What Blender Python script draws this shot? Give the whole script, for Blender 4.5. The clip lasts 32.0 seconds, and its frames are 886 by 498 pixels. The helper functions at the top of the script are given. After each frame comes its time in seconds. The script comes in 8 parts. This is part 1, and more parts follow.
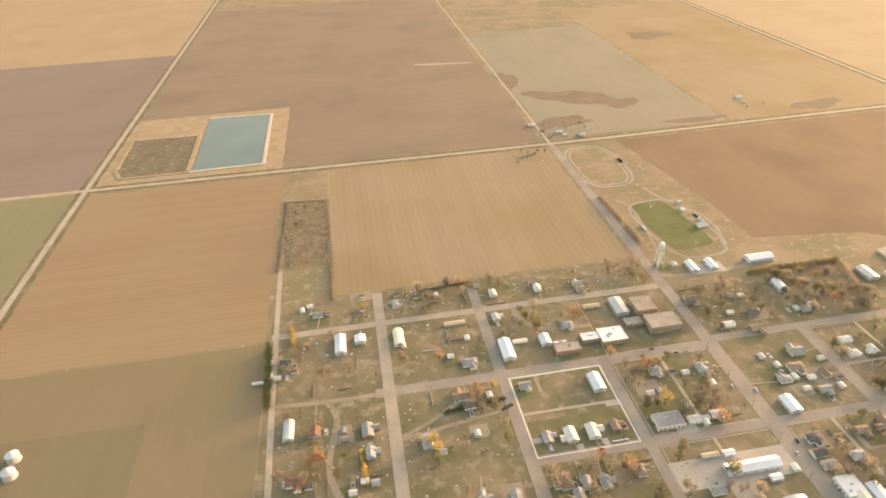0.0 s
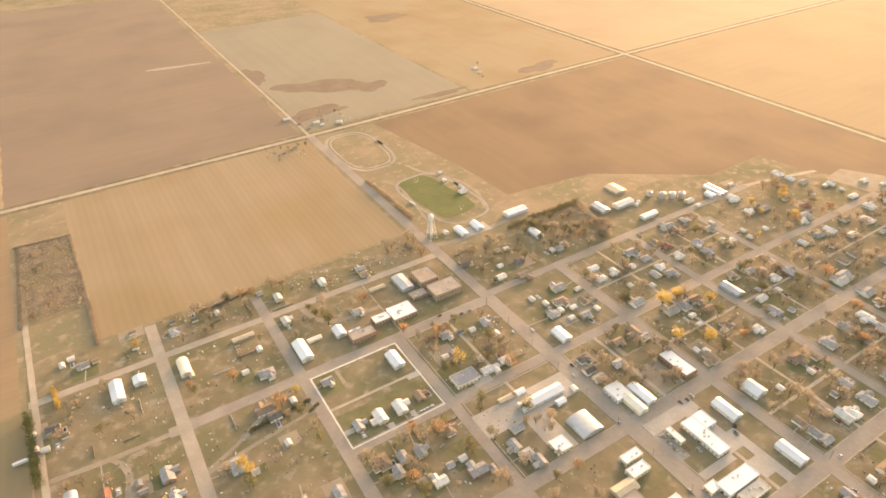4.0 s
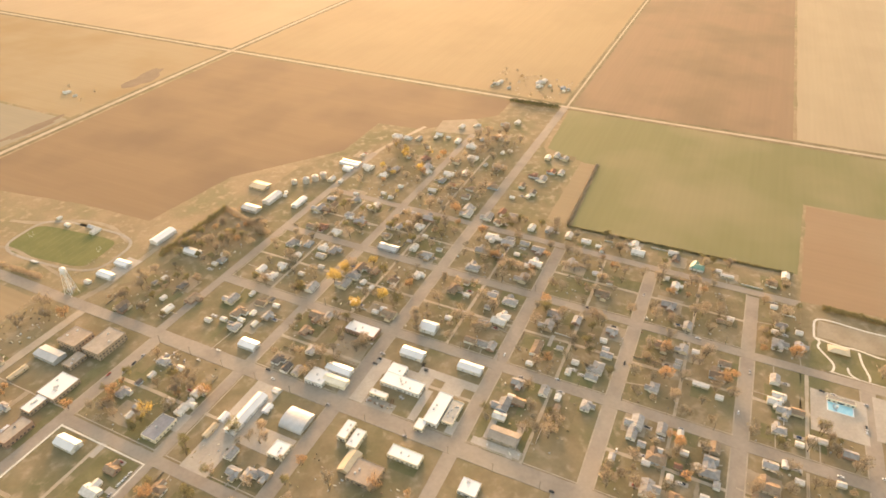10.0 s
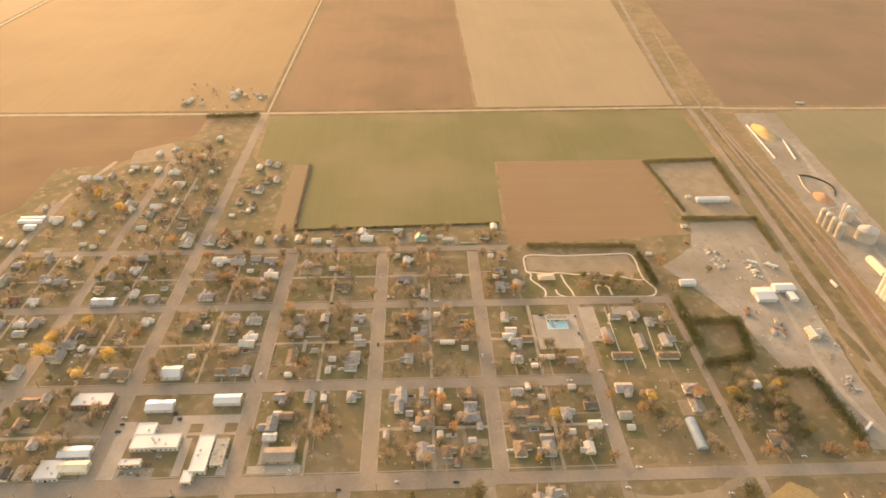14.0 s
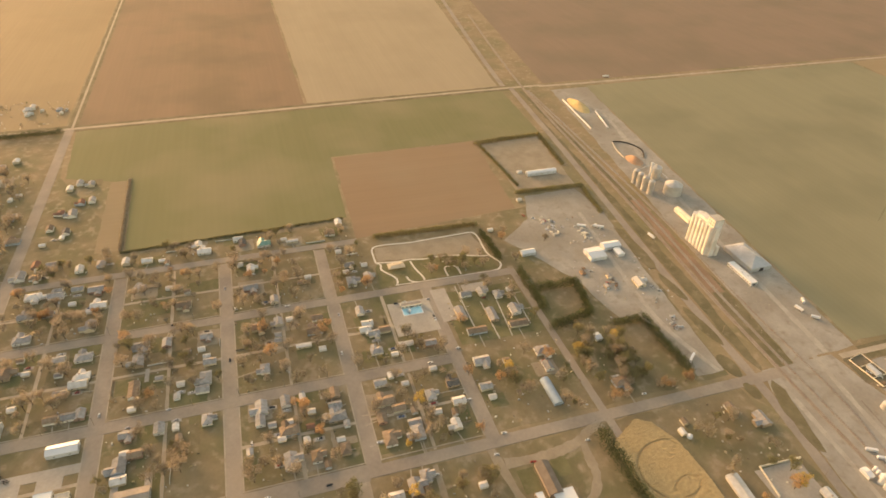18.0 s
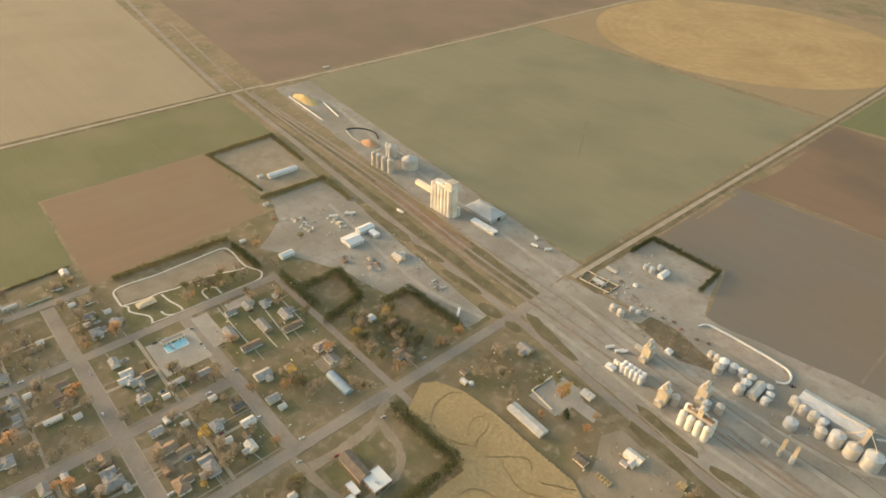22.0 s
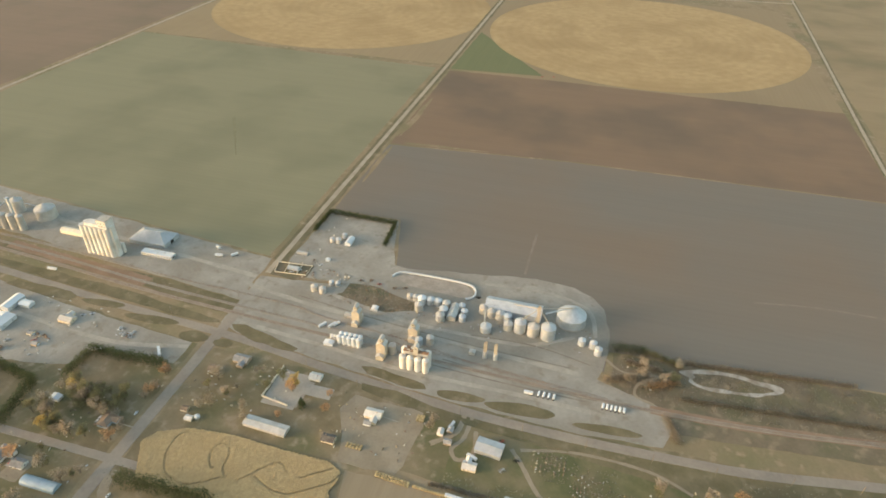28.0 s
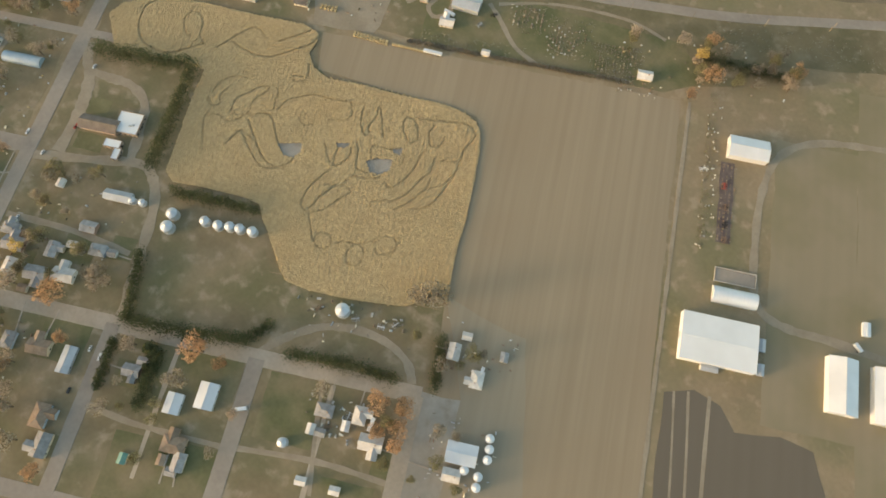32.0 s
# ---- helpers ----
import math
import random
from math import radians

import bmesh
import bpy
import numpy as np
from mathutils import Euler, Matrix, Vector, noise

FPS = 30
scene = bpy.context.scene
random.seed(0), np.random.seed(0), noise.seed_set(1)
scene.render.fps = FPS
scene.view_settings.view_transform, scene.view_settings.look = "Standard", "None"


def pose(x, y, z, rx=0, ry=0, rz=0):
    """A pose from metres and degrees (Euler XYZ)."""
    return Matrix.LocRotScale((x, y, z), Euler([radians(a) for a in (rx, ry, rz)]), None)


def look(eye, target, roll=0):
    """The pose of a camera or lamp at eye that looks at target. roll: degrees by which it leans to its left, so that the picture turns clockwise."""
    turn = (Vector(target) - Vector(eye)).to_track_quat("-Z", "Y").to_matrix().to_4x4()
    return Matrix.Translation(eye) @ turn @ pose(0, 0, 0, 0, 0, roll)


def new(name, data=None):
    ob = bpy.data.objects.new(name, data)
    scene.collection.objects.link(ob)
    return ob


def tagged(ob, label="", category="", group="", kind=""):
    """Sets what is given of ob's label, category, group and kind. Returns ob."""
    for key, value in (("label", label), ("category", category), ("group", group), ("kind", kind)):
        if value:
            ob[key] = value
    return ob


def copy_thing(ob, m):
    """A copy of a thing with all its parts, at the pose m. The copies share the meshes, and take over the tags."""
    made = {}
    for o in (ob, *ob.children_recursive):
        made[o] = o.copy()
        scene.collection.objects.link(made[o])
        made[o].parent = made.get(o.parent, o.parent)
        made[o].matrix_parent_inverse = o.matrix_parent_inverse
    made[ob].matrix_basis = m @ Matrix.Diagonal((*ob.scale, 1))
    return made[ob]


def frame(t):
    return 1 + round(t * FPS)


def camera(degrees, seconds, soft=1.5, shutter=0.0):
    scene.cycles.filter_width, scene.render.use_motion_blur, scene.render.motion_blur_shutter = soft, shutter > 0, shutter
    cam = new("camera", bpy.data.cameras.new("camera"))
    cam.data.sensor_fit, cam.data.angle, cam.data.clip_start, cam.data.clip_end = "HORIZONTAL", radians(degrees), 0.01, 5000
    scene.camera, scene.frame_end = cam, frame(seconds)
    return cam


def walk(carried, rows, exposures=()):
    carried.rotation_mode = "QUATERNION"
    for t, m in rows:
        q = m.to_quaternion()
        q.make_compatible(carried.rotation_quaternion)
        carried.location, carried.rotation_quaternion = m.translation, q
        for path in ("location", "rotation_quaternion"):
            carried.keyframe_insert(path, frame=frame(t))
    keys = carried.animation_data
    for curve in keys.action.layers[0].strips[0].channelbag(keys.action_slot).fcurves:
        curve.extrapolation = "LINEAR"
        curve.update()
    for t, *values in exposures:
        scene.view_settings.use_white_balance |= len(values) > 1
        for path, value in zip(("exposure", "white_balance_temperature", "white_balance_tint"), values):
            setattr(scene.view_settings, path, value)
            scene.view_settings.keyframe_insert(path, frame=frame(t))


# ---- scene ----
cam = camera(70.4, 32.0, soft=1.7)
# seconds, eye (metres), turn (degrees)
ROWS = [
    (0.0, -0.0, -0.1, 462.5, 57.60, 2.33, -9.50),
    (0.5, -0.6, 0.6, 462.3, 56.72, 2.20, -11.76),
    (1.0, -1.3, 1.6, 461.8, 56.61, 1.99, -13.71),
    (1.5, 1.3, 0.2, 462.3, 56.55, 2.04, -15.81),
    (2.0, 5.3, -1.2, 462.3, 56.45, 2.13, -18.51),
    (2.5, 7.9, -1.7, 461.7, 56.36, 2.06, -21.64),
    (3.0, 10.4, -2.5, 461.5, 56.25, 1.97, -24.88),
    (3.5, 12.5, -3.1, 462.6, 56.08, 1.82, -28.38),
    (5.5, 16.9, -4.0, 465.4, 55.14, 0.90, -39.67),
    (6.0, 16.9, -4.6, 464.4, 55.02, 0.77, -41.80),
    (6.5, 16.1, -3.6, 464.4, 54.81, 0.44, -44.28),
    (7.0, 15.4, -3.4, 465.4, 54.60, 0.18, -47.23),
    (7.5, 17.3, -5.4, 466.5, 54.57, 0.13, -49.97),
    (8.0, 19.1, -7.5, 466.6, 54.61, 0.10, -52.74),
    (8.5, 20.9, -10.0, 467.0, 54.67, 0.08, -55.51),
    (9.0, 21.9, -12.8, 466.8, 54.76, 0.03, -58.60),
    (9.5, 24.4, -16.2, 467.0, 54.77, 0.07, -62.02),
    (10.0, 26.6, -19.6, 467.1, 54.78, 0.09, -65.24),
    (10.5, 27.7, -21.2, 467.1, 54.83, 0.03, -68.27),
    (11.0, 27.9, -24.2, 467.7, 54.90, -0.01, -71.36),
    (11.5, 29.1, -28.1, 468.5, 54.90, -0.02, -74.71),
    (12.0, 29.6, -32.0, 468.2, 54.98, -0.06, -78.57),
    (12.5, 28.4, -35.9, 468.0, 55.07, -0.08, -82.33),
    (13.0, 27.9, -38.4, 467.8, 55.11, -0.15, -86.02),
    (13.5, 27.7, -40.4, 468.2, 55.07, -0.30, -89.27),
    (14.0, 27.4, -43.5, 467.9, 55.06, -0.38, -92.17),
    (14.5, 26.7, -46.4, 468.2, 55.02, -0.48, -95.49),
    (16.5, 27.4, -49.9, 467.1, 54.76, -1.08, -100.87),
    (17.0, 27.3, -50.5, 465.9, 54.74, -1.41, -102.42),
    (17.5, 27.3, -52.1, 464.5, 54.78, -1.55, -104.35),
    (18.0, 26.7, -54.0, 464.4, 54.81, -1.69, -107.25),
    (18.5, 26.3, -55.2, 464.5, 54.86, -1.80, -110.29),
    (19.0, 25.5, -55.5, 465.1, 54.85, -1.98, -112.78),
    (19.5, 24.2, -57.3, 465.0, 54.93, -2.04, -115.23),
    (20.0, 22.9, -59.7, 464.4, 54.97, -2.02, -117.32),
    (20.5, 21.2, -60.7, 465.0, 55.01, -2.02, -120.15),
    (21.0, 18.9, -63.5, 465.4, 55.08, -2.00, -123.95),
    (21.5, 17.1, -65.2, 466.0, 55.12, -2.04, -128.01),
    (22.0, 15.0, -67.2, 465.7, 55.16, -2.10, -131.95),
    (22.5, 12.0, -69.0, 465.4, 55.20, -2.10, -135.98),
    (23.0, 8.9, -71.9, 466.5, 55.11, -2.06, -140.30),
    (23.5, 6.1, -73.5, 467.4, 55.09, -2.08, -145.01),
    (24.0, 3.0, -74.7, 467.9, 55.10, -2.07, -150.21),
    (24.5, -1.0, -75.6, 468.9, 55.05, -1.96, -155.31),
    (25.0, -4.9, -76.9, 470.4, 54.92, -1.95, -160.16),
    (25.5, -6.5, -77.4, 473.0, 54.58, -1.78, -162.21),
    (27.5, -7.3, -76.9, 473.8, 55.44, -1.34, -164.05),
    (28.0, -7.9, -74.3, 469.7, 55.05, -1.14, -164.48),
    (28.5, -10.1, -70.8, 464.6, 51.25, -0.91, -164.91),
    (29.0, -13.6, -69.4, 459.5, 46.71, -0.54, -165.20),
    (29.5, -16.3, -69.8, 455.7, 42.04, -0.16, -165.47),
    (30.0, -18.1, -67.0, 455.8, 37.47, -0.19, -165.60),
    (30.5, -18.7, -63.4, 455.0, 32.94, -0.28, -165.85),
    (31.0, -18.1, -60.1, 452.5, 28.50, -0.41, -166.13),
    (31.5, -20.3, -56.8, 452.5, 23.81, -0.43, -166.61),
    (32.0, -22.9, -54.3, 452.9, 19.03, -0.33, -167.15),
]
EXPOSURES = [(0.0, 2.33, 7900, 21), (3.0, 2.47, 8200, 24), (6.0, 2.47, 8800, 27), (8.0, 2.38, 9200, 28), (10.0, 2.4, 8800, 24), (13.0, 2.22, 9700, 27), (14.5, 2.05, 10300, 29), (17.0, 1.87, 9800, 25), (20.0, 1.8, 8400, 17), (23.0, 1.73, 7000, 10), (28.0, 1.76, 6500, 8), (32.0, 1.65, 6500, 8)]
walk(cam, [(t, pose(x, y, z, rx, ry, rz)) for t, x, y, z, rx, ry, rz in ROWS], EXPOSURES)

# ---- daylight: a low evening sun over the fields, clear hazy sky ----
SUN_HEADING, SUN_HEIGHT = 62.0, 8.0
world = bpy.data.worlds.new("evening_sky")
scene.world = world
world.use_nodes = True
wn = world.node_tree.nodes
sky = wn.new("ShaderNodeTexSky")
sky.sky_type = "NISHITA"
sky.sun_disc = False
sky.sun_elevation = radians(SUN_HEIGHT)
sky.sun_rotation = radians(SUN_HEADING)
sky.air_density, sky.dust_density = 1.4, 3.5
wn["Background"].inputs["Strength"].default_value = 0.15
world.node_tree.links.new(sky.outputs[0], wn["Background"].inputs["Color"])
sun = new("sun", bpy.data.lights.new("sun", "SUN"))
sun.data.energy, sun.data.angle, sun.data.color = 1.15, radians(15.0), (1.0, 0.79, 0.6)
sun_dir = Vector((math.sin(radians(SUN_HEADING)), math.cos(radians(SUN_HEADING)), math.tan(radians(SUN_HEIGHT))))
sun.matrix_world = look(sun_dir * 900, (0, 0, 0))


# ---- materials ----
def mat(name, c1, c2, scale=0.05, fine=0.0, rough=0.9, metal=0.0, bump=0.0, c3=None, big=0.0, vary=0.0, stretch=None, worn=None):
    """Two colours mixed by noise of that scale (per metre), a finer grain, a broad third colour, worn spots, and change from piece to piece."""
    m = bpy.data.materials.new(name)
    m.use_nodes = True
    nt = m.node_tree
    N, L = nt.nodes, nt.links
    bsdf = N["Principled BSDF"]
    bsdf.inputs["Roughness"].default_value = rough
    bsdf.inputs["Metallic"].default_value = metal
    bsdf.inputs["Specular IOR Level"].default_value = 0.3
    geo = N.new("ShaderNodeNewGeometry")
    vec = geo.outputs["Position"]
    if stretch:
        mp = N.new("ShaderNodeMapping")
        mp.inputs["Scale"].default_value = stretch
        L.new(vec, mp.inputs["Vector"])
        vec = mp.outputs[0]

    def noise_fac(sc, detail, lo, hi, v=vec):
        turn = N.new("ShaderNodeMapping")
        turn.inputs["Rotation"].default_value = (0.62, 0.41, 0.53)
        turn.inputs["Location"].default_value = (3.7, 1.3, 5.9)
        L.new(v, turn.inputs["Vector"])
        v = turn.outputs[0]
        n = N.new("ShaderNodeTexNoise")
        n.inputs["Scale"].default_value = sc
        n.inputs["Detail"].default_value = detail
        L.new(v, n.inputs["Vector"])
        r = N.new("ShaderNodeMapRange")
        r.inputs["From Min"].default_value, r.inputs["From Max"].default_value = lo, hi
        L.new(n.outputs["Fac"], r.inputs["Value"])
        return r.outputs[0]

    def mix(fac, a, b, kind="MIX"):
        x = N.new("ShaderNodeMix")
        x.data_type, x.blend_type = "RGBA", kind
        for sock, val in ((x.inputs[0], fac), (x.inputs[6], a), (x.inputs[7], b)):
            if hasattr(val, "links"):
                L.new(val, sock)
            elif isinstance(val, tuple):
                sock.default_value = (*val[:3], 1.0)
            else:
                sock.default_value = val
        return x.outputs[2]

    col = mix(noise_fac(scale, 2.5, 0.35, 0.65), c1, c2)
    if c3:
        col = mix(noise_fac(big or scale * 0.12, 3.0, 0.45, 0.68, geo.outputs["Position"]), col, c3)
    if worn:
        col = mix(noise_fac(0.09, 3.0, 0.55, 0.72, geo.outputs["Position"]), col, worn)
    if fine:
        f = noise_fac(min(fine, 0.4), 1.0, 0.2, 0.8)
        ramp = N.new("ShaderNodeMapRange")
        ramp.inputs["To Min"].default_value, ramp.inputs["To Max"].default_value = 0.93, 1.07
        L.new(f, ramp.inputs["Value"])
        col = mix(1.0, col, ramp.outputs[0], "MULTIPLY")
    if vary:
        info = N.new("ShaderNodeObjectInfo")
        ramp = N.new("ShaderNodeMapRange")
        ramp.inputs["To Min"].default_value, ramp.inputs["To Max"].default_value = 1 - vary, 1 + vary
        L.new(info.outputs["Random"], ramp.inputs["Value"])
        col = mix(1.0, col, ramp.outputs[0], "MULTIPLY")
    L.new(col, bsdf.inputs["Base Color"])
    if bump:
        b = N.new("ShaderNodeBump")
        b.inputs["Strength"].default_value = bump
        b.inputs["Distance"].default_value = 0.5
        L.new(noise_fac(fine or scale * 5, 4.0, 0.0, 1.0), b.inputs["Height"])
        L.new(b.outputs[0], bsdf.inputs["Normal"])
    return m


M = {}
M["ground"] = mat("dry_prairie", (0.225, 0.175, 0.11), (0.275, 0.215, 0.14), 0.02, 0.3, c3=(0.18, 0.16, 0.09), big=0.012, worn=(0.30, 0.24, 0.165))
M["yard"] = mat("yard_grass", (0.178, 0.143, 0.086), (0.235, 0.188, 0.12), 0.045, 0.35, c3=(0.133, 0.127, 0.067), big=0.018, worn=(0.275, 0.23, 0.165))
M["lawn"] = mat("green_lawn", (0.122, 0.117, 0.057), (0.165, 0.152, 0.08), 0.06, 0.5, worn=(0.19, 0.165, 0.10))
M["lawn_dull"] = mat("rough_grass", (0.11, 0.115, 0.055), (0.165, 0.15, 0.08), 0.05, 0.5, c3=(0.20, 0.165, 0.10), big=0.03)
M["turf"] = mat("sports_turf", (0.10, 0.12, 0.045), (0.13, 0.14, 0.055), 0.04, 0.4)
M["verge"] = mat("verge_grass", (0.145, 0.122, 0.072), (0.185, 0.155, 0.095), 0.05, 0.4, c3=(0.12, 0.108, 0.06), big=0.03, worn=(0.215, 0.18, 0.122))
M["scrub"] = mat("dry_brush", (0.14, 0.115, 0.08), (0.185, 0.15, 0.105), 0.05, 0.4, c3=(0.135, 0.125, 0.075), big=0.03, worn=(0.25, 0.2, 0.14))
M["asphalt"] = mat("worn_asphalt", (0.245, 0.215, 0.185), (0.285, 0.25, 0.215), 0.04, 0.3, c3=(0.305, 0.265, 0.22), big=0.02)
M["gravel_street"] = mat("gravel_street", (0.30, 0.26, 0.21), (0.35, 0.305, 0.25), 0.05, 0.4)
M["gravel"] = mat("pale_gravel", (0.33, 0.285, 0.225), (0.40, 0.345, 0.275), 0.06, 0.4)
M["dirt"] = mat("yard_dirt", (0.268, 0.252, 0.224), (0.333, 0.314, 0.28), 0.04, 0.3, worn=(0.24, 0.215, 0.18), c3=(0.245, 0.226, 0.194), big=0.012)
M["track"] = mat("worn_track", (0.25, 0.21, 0.155), (0.30, 0.255, 0.195), 0.06, 0.4)
M["dark_shingle"] = mat("dark_shingle", (0.17, 0.14, 0.115), (0.21, 0.175, 0.145), 0.15, 0.6)
M["rusty_dirt"] = mat("rusty_dirt", (0.22, 0.15, 0.105), (0.27, 0.19, 0.135), 0.04, 0.3)
M["pale_paving"] = mat("pale_paving", (0.33, 0.305, 0.27), (0.39, 0.36, 0.32), 0.05, 0.4)
M["concrete"] = mat("concrete", (0.42, 0.39, 0.34), (0.5, 0.46, 0.41), 0.2, 1.0)
M["walk"] = mat("worn_pavement", (0.315, 0.275, 0.225), (0.36, 0.32, 0.265), 0.1, 0.6, worn=(0.27, 0.23, 0.175))
M["rut"] = mat("dark_rut", (0.20, 0.175, 0.145), (0.245, 0.215, 0.18), 0.08, 0.4)
M["packed"] = mat("packed_gravel", (0.31, 0.288, 0.252), (0.375, 0.35, 0.31), 0.06, 0.4, worn=(0.28, 0.255, 0.215))
M["slate"] = mat("slate_grey_roof", (0.23, 0.235, 0.26), (0.29, 0.295, 0.32), 0.1, 0.5)
M["furrow"] = mat("pale_furrow", (0.20, 0.17, 0.14), (0.225, 0.192, 0.16), 0.06, 0.3)
M["kerb"] = mat("pale_kerb", (0.56, 0.53, 0.47), (0.63, 0.6, 0.54), 0.2, 1.0)
M["worn_line"] = mat("worn_line", (0.155, 0.165, 0.08), (0.185, 0.19, 0.10), 0.2, 0.0)
M["bank"] = mat("earth_bank", (0.29, 0.22, 0.135), (0.35, 0.27, 0.175), 0.05, 0.3)
M["mud"] = mat("weedy_mud", (0.15, 0.115, 0.08), (0.25, 0.19, 0.125), 0.09, 0.4, c3=(0.19, 0.16, 0.09), big=0.02)
M["salt"] = mat("white_mud", (0.27, 0.24, 0.20), (0.45, 0.42, 0.385), 0.09, 0.4)
M["water"] = mat("lagoon_water", (0.11, 0.15, 0.145), (0.125, 0.165, 0.155), 0.01, 0.0, rough=0.18)
M["pool_water"] = mat("pool_water", (0.30, 0.62, 0.74), (0.36, 0.68, 0.78), 0.2, 0.0, rough=0.15)
M["ballast"] = mat("ballast", (0.255, 0.22, 0.18), (0.31, 0.265, 0.22), 0.1, 0.8)
M["rust"] = mat("rusty_steel", (0.20, 0.12, 0.08), (0.26, 0.17, 0.11), 0.3, 0.0, rough=0.6, metal=0.3)
M["white_metal"] = mat("white_sheet_metal", (0.64, 0.66, 0.68), (0.70, 0.72, 0.74), 0.08, 0.0, rough=0.4, metal=0.2, vary=0.06)
M["cream_metal"] = mat("cream_sheet_metal", (0.66, 0.61, 0.50), (0.73, 0.68, 0.57), 0.08, 0.3, rough=0.5, vary=0.05)
M["tan_metal"] = mat("tan_sheet_metal", (0.44, 0.37, 0.27), (0.5, 0.43, 0.32), 0.08, 0.3, rough=0.5, vary=0.06)
M["grey_metal"] = mat("grey_sheet_metal", (0.40, 0.42, 0.44), (0.48, 0.50, 0.52), 0.08, 0.3, rough=0.45, metal=0.2, vary=0.06)
M["blue_metal"] = mat("blue_sheet_metal", (0.26, 0.34, 0.43), (0.31, 0.40, 0.48), 0.08, 0.3, rough=0.45, metal=0.1)
M["galv"] = mat("galvanised_steel", (0.47, 0.505, 0.54), (0.56, 0.585, 0.61), 0.15, 0.6, rough=0.42, metal=0.3, vary=0.08)
M["old_galv"] = mat("old_galvanised_steel", (0.44, 0.43, 0.405), (0.54, 0.525, 0.50), 0.12, 0.5, rough=0.5, metal=0.25, vary=0.1)
M["brick"] = mat("red_brick", (0.30, 0.20, 0.155), (0.36, 0.245, 0.19), 0.4, 1.5)
M["brown_brick"] = mat("brown_brick", (0.34, 0.27, 0.21), (0.40, 0.32, 0.25), 0.4, 1.5)
M["flat_roof"] = mat("flat_roof_gravel", (0.29, 0.255, 0.22), (0.35, 0.31, 0.27), 0.1, 0.6)
M["brown_roof"] = mat("flat_roof_brown", (0.31, 0.255, 0.205), (0.37, 0.305, 0.25), 0.1, 0.6)
M["white_roof"] = mat("white_roof_sheet", (0.66, 0.675, 0.685), (0.71, 0.725, 0.735), 0.06, 0.0, rough=0.6)
M["dark"] = mat("dark_opening", (0.03, 0.03, 0.03), (0.05, 0.045, 0.04), 0.5, 0.0)
M["glass"] = mat("window_glass", (0.04, 0.05, 0.06), (0.06, 0.07, 0.08), 0.2, 0.0, rough=0.08)
M["grain"] = mat("heaped_maize", (0.50, 0.37, 0.18), (0.58, 0.44, 0.23), 0.1, 0.8)
M["milo"] = mat("heaped_sorghum", (0.40, 0.25, 0.16), (0.46, 0.29, 0.19), 0.1, 0.8)
M["bark"] = mat("bark", (0.11, 0.085, 0.06), (0.16, 0.125, 0.09), 0.8, 0.0)
M["wood"] = mat("grey_timber", (0.22, 0.18, 0.14), (0.3, 0.25, 0.19), 0.4, 0.0, vary=0.15)
M["hay"] = mat("straw_bales", (0.34, 0.27, 0.15), (0.43, 0.35, 0.2), 0.5, 1.0, vary=0.15)
M["red_paint"] = mat("red_paint", (0.36, 0.06, 0.04), (0.42, 0.08, 0.05), 0.3, 0.0, rough=0.5)
M["tyre"] = mat("tyre_rubber", (0.02, 0.02, 0.02), (0.03, 0.03, 0.03), 1.0, 0.0)


# ---- building blocks ----
def part(name, bm, material, parent=None, label=""):
    me = bpy.data.meshes.new(name)
    bm.to_mesh(me)
    bm.free()
    me.materials.append(material)
    ob = new(name, me)
    ob.parent = parent
    if label:
        ob["label"] = label
    return ob


def box_bm(x0, y0, z0, x1, y1, z1, bm=None):
    bm = bm or bmesh.new()
    v = [bm.verts.new(p) for p in ((x0, y0, z0), (x1, y0, z0), (x1, y1, z0), (x0, y1, z0), (x0, y0, z1), (x1, y0, z1), (x1, y1, z1), (x0, y1, z1))]
    for f in ((3, 2, 1, 0), (4, 5, 6, 7), (0, 1, 5, 4), (1, 2, 6, 5), (2, 3, 7, 6), (3, 0, 4, 7)):
        bm.faces.new([v[i] for i in f])
    return bm


def ragged(pts, amount, step=11.0):
    """The outline with its long edges broken up and made a little uneven, as worn ground is."""
    r = random.Random(int(pts[0][0] * 3 + pts[0][1] * 7) + len(pts))
    out = []
    for (x0, y0), (x1, y1) in zip(pts, pts[1:] + pts[:1]):
        d = math.hypot(x1 - x0, y1 - y0)
        n = max(1, min(60, int(d / step)))
        for i in range(n):
            k = i / n
            a = 0.0 if i == 0 else amount * (0.6 * r.uniform(-1, 1) + 0.4 * math.sin(k * n * 1.1 + x0))
            out.append((x0 + (x1 - x0) * k - (y1 - y0) / d * a, y0 + (y1 - y0) * k + (x1 - x0) / d * a))
    return out


ROUGH = {"field": 0.9, "yard_ground": 2.0, "verge": 1.5, "lawn": 0.5, "lagoon_bed": 1.5, "lagoon_bank": 1.5, "marsh": 1.8, "yard_patch": 0.9, "maze_ground": 0.0}


def slab(name, pts, z, material, label, category, kind="structure", base=-0.2):
    """A flat piece of ground with the outline pts, its top at z."""
    bm = bmesh.new()
    if ROUGH.get(name) and len(pts) < 30:
        pts = ragged(list(pts), ROUGH[name], 4.0 if name in ("lawn", "yard_patch") else 11.0)
    top = [bm.verts.new((x, y, z)) for x, y in pts]
    low = [bm.verts.new((x, y, base)) for x, y in pts]
    f = bm.faces.new(top)
    for i in range(len(pts)):
        j = (i + 1) % len(pts)
        bm.faces.new((low[i], low[j], top[j], top[i]))
    bmesh.ops.recalc_face_normals(bm, faces=bm.faces)
    return tagged(part(name, bm, material), label, category, kind=kind)


LAYER = {}


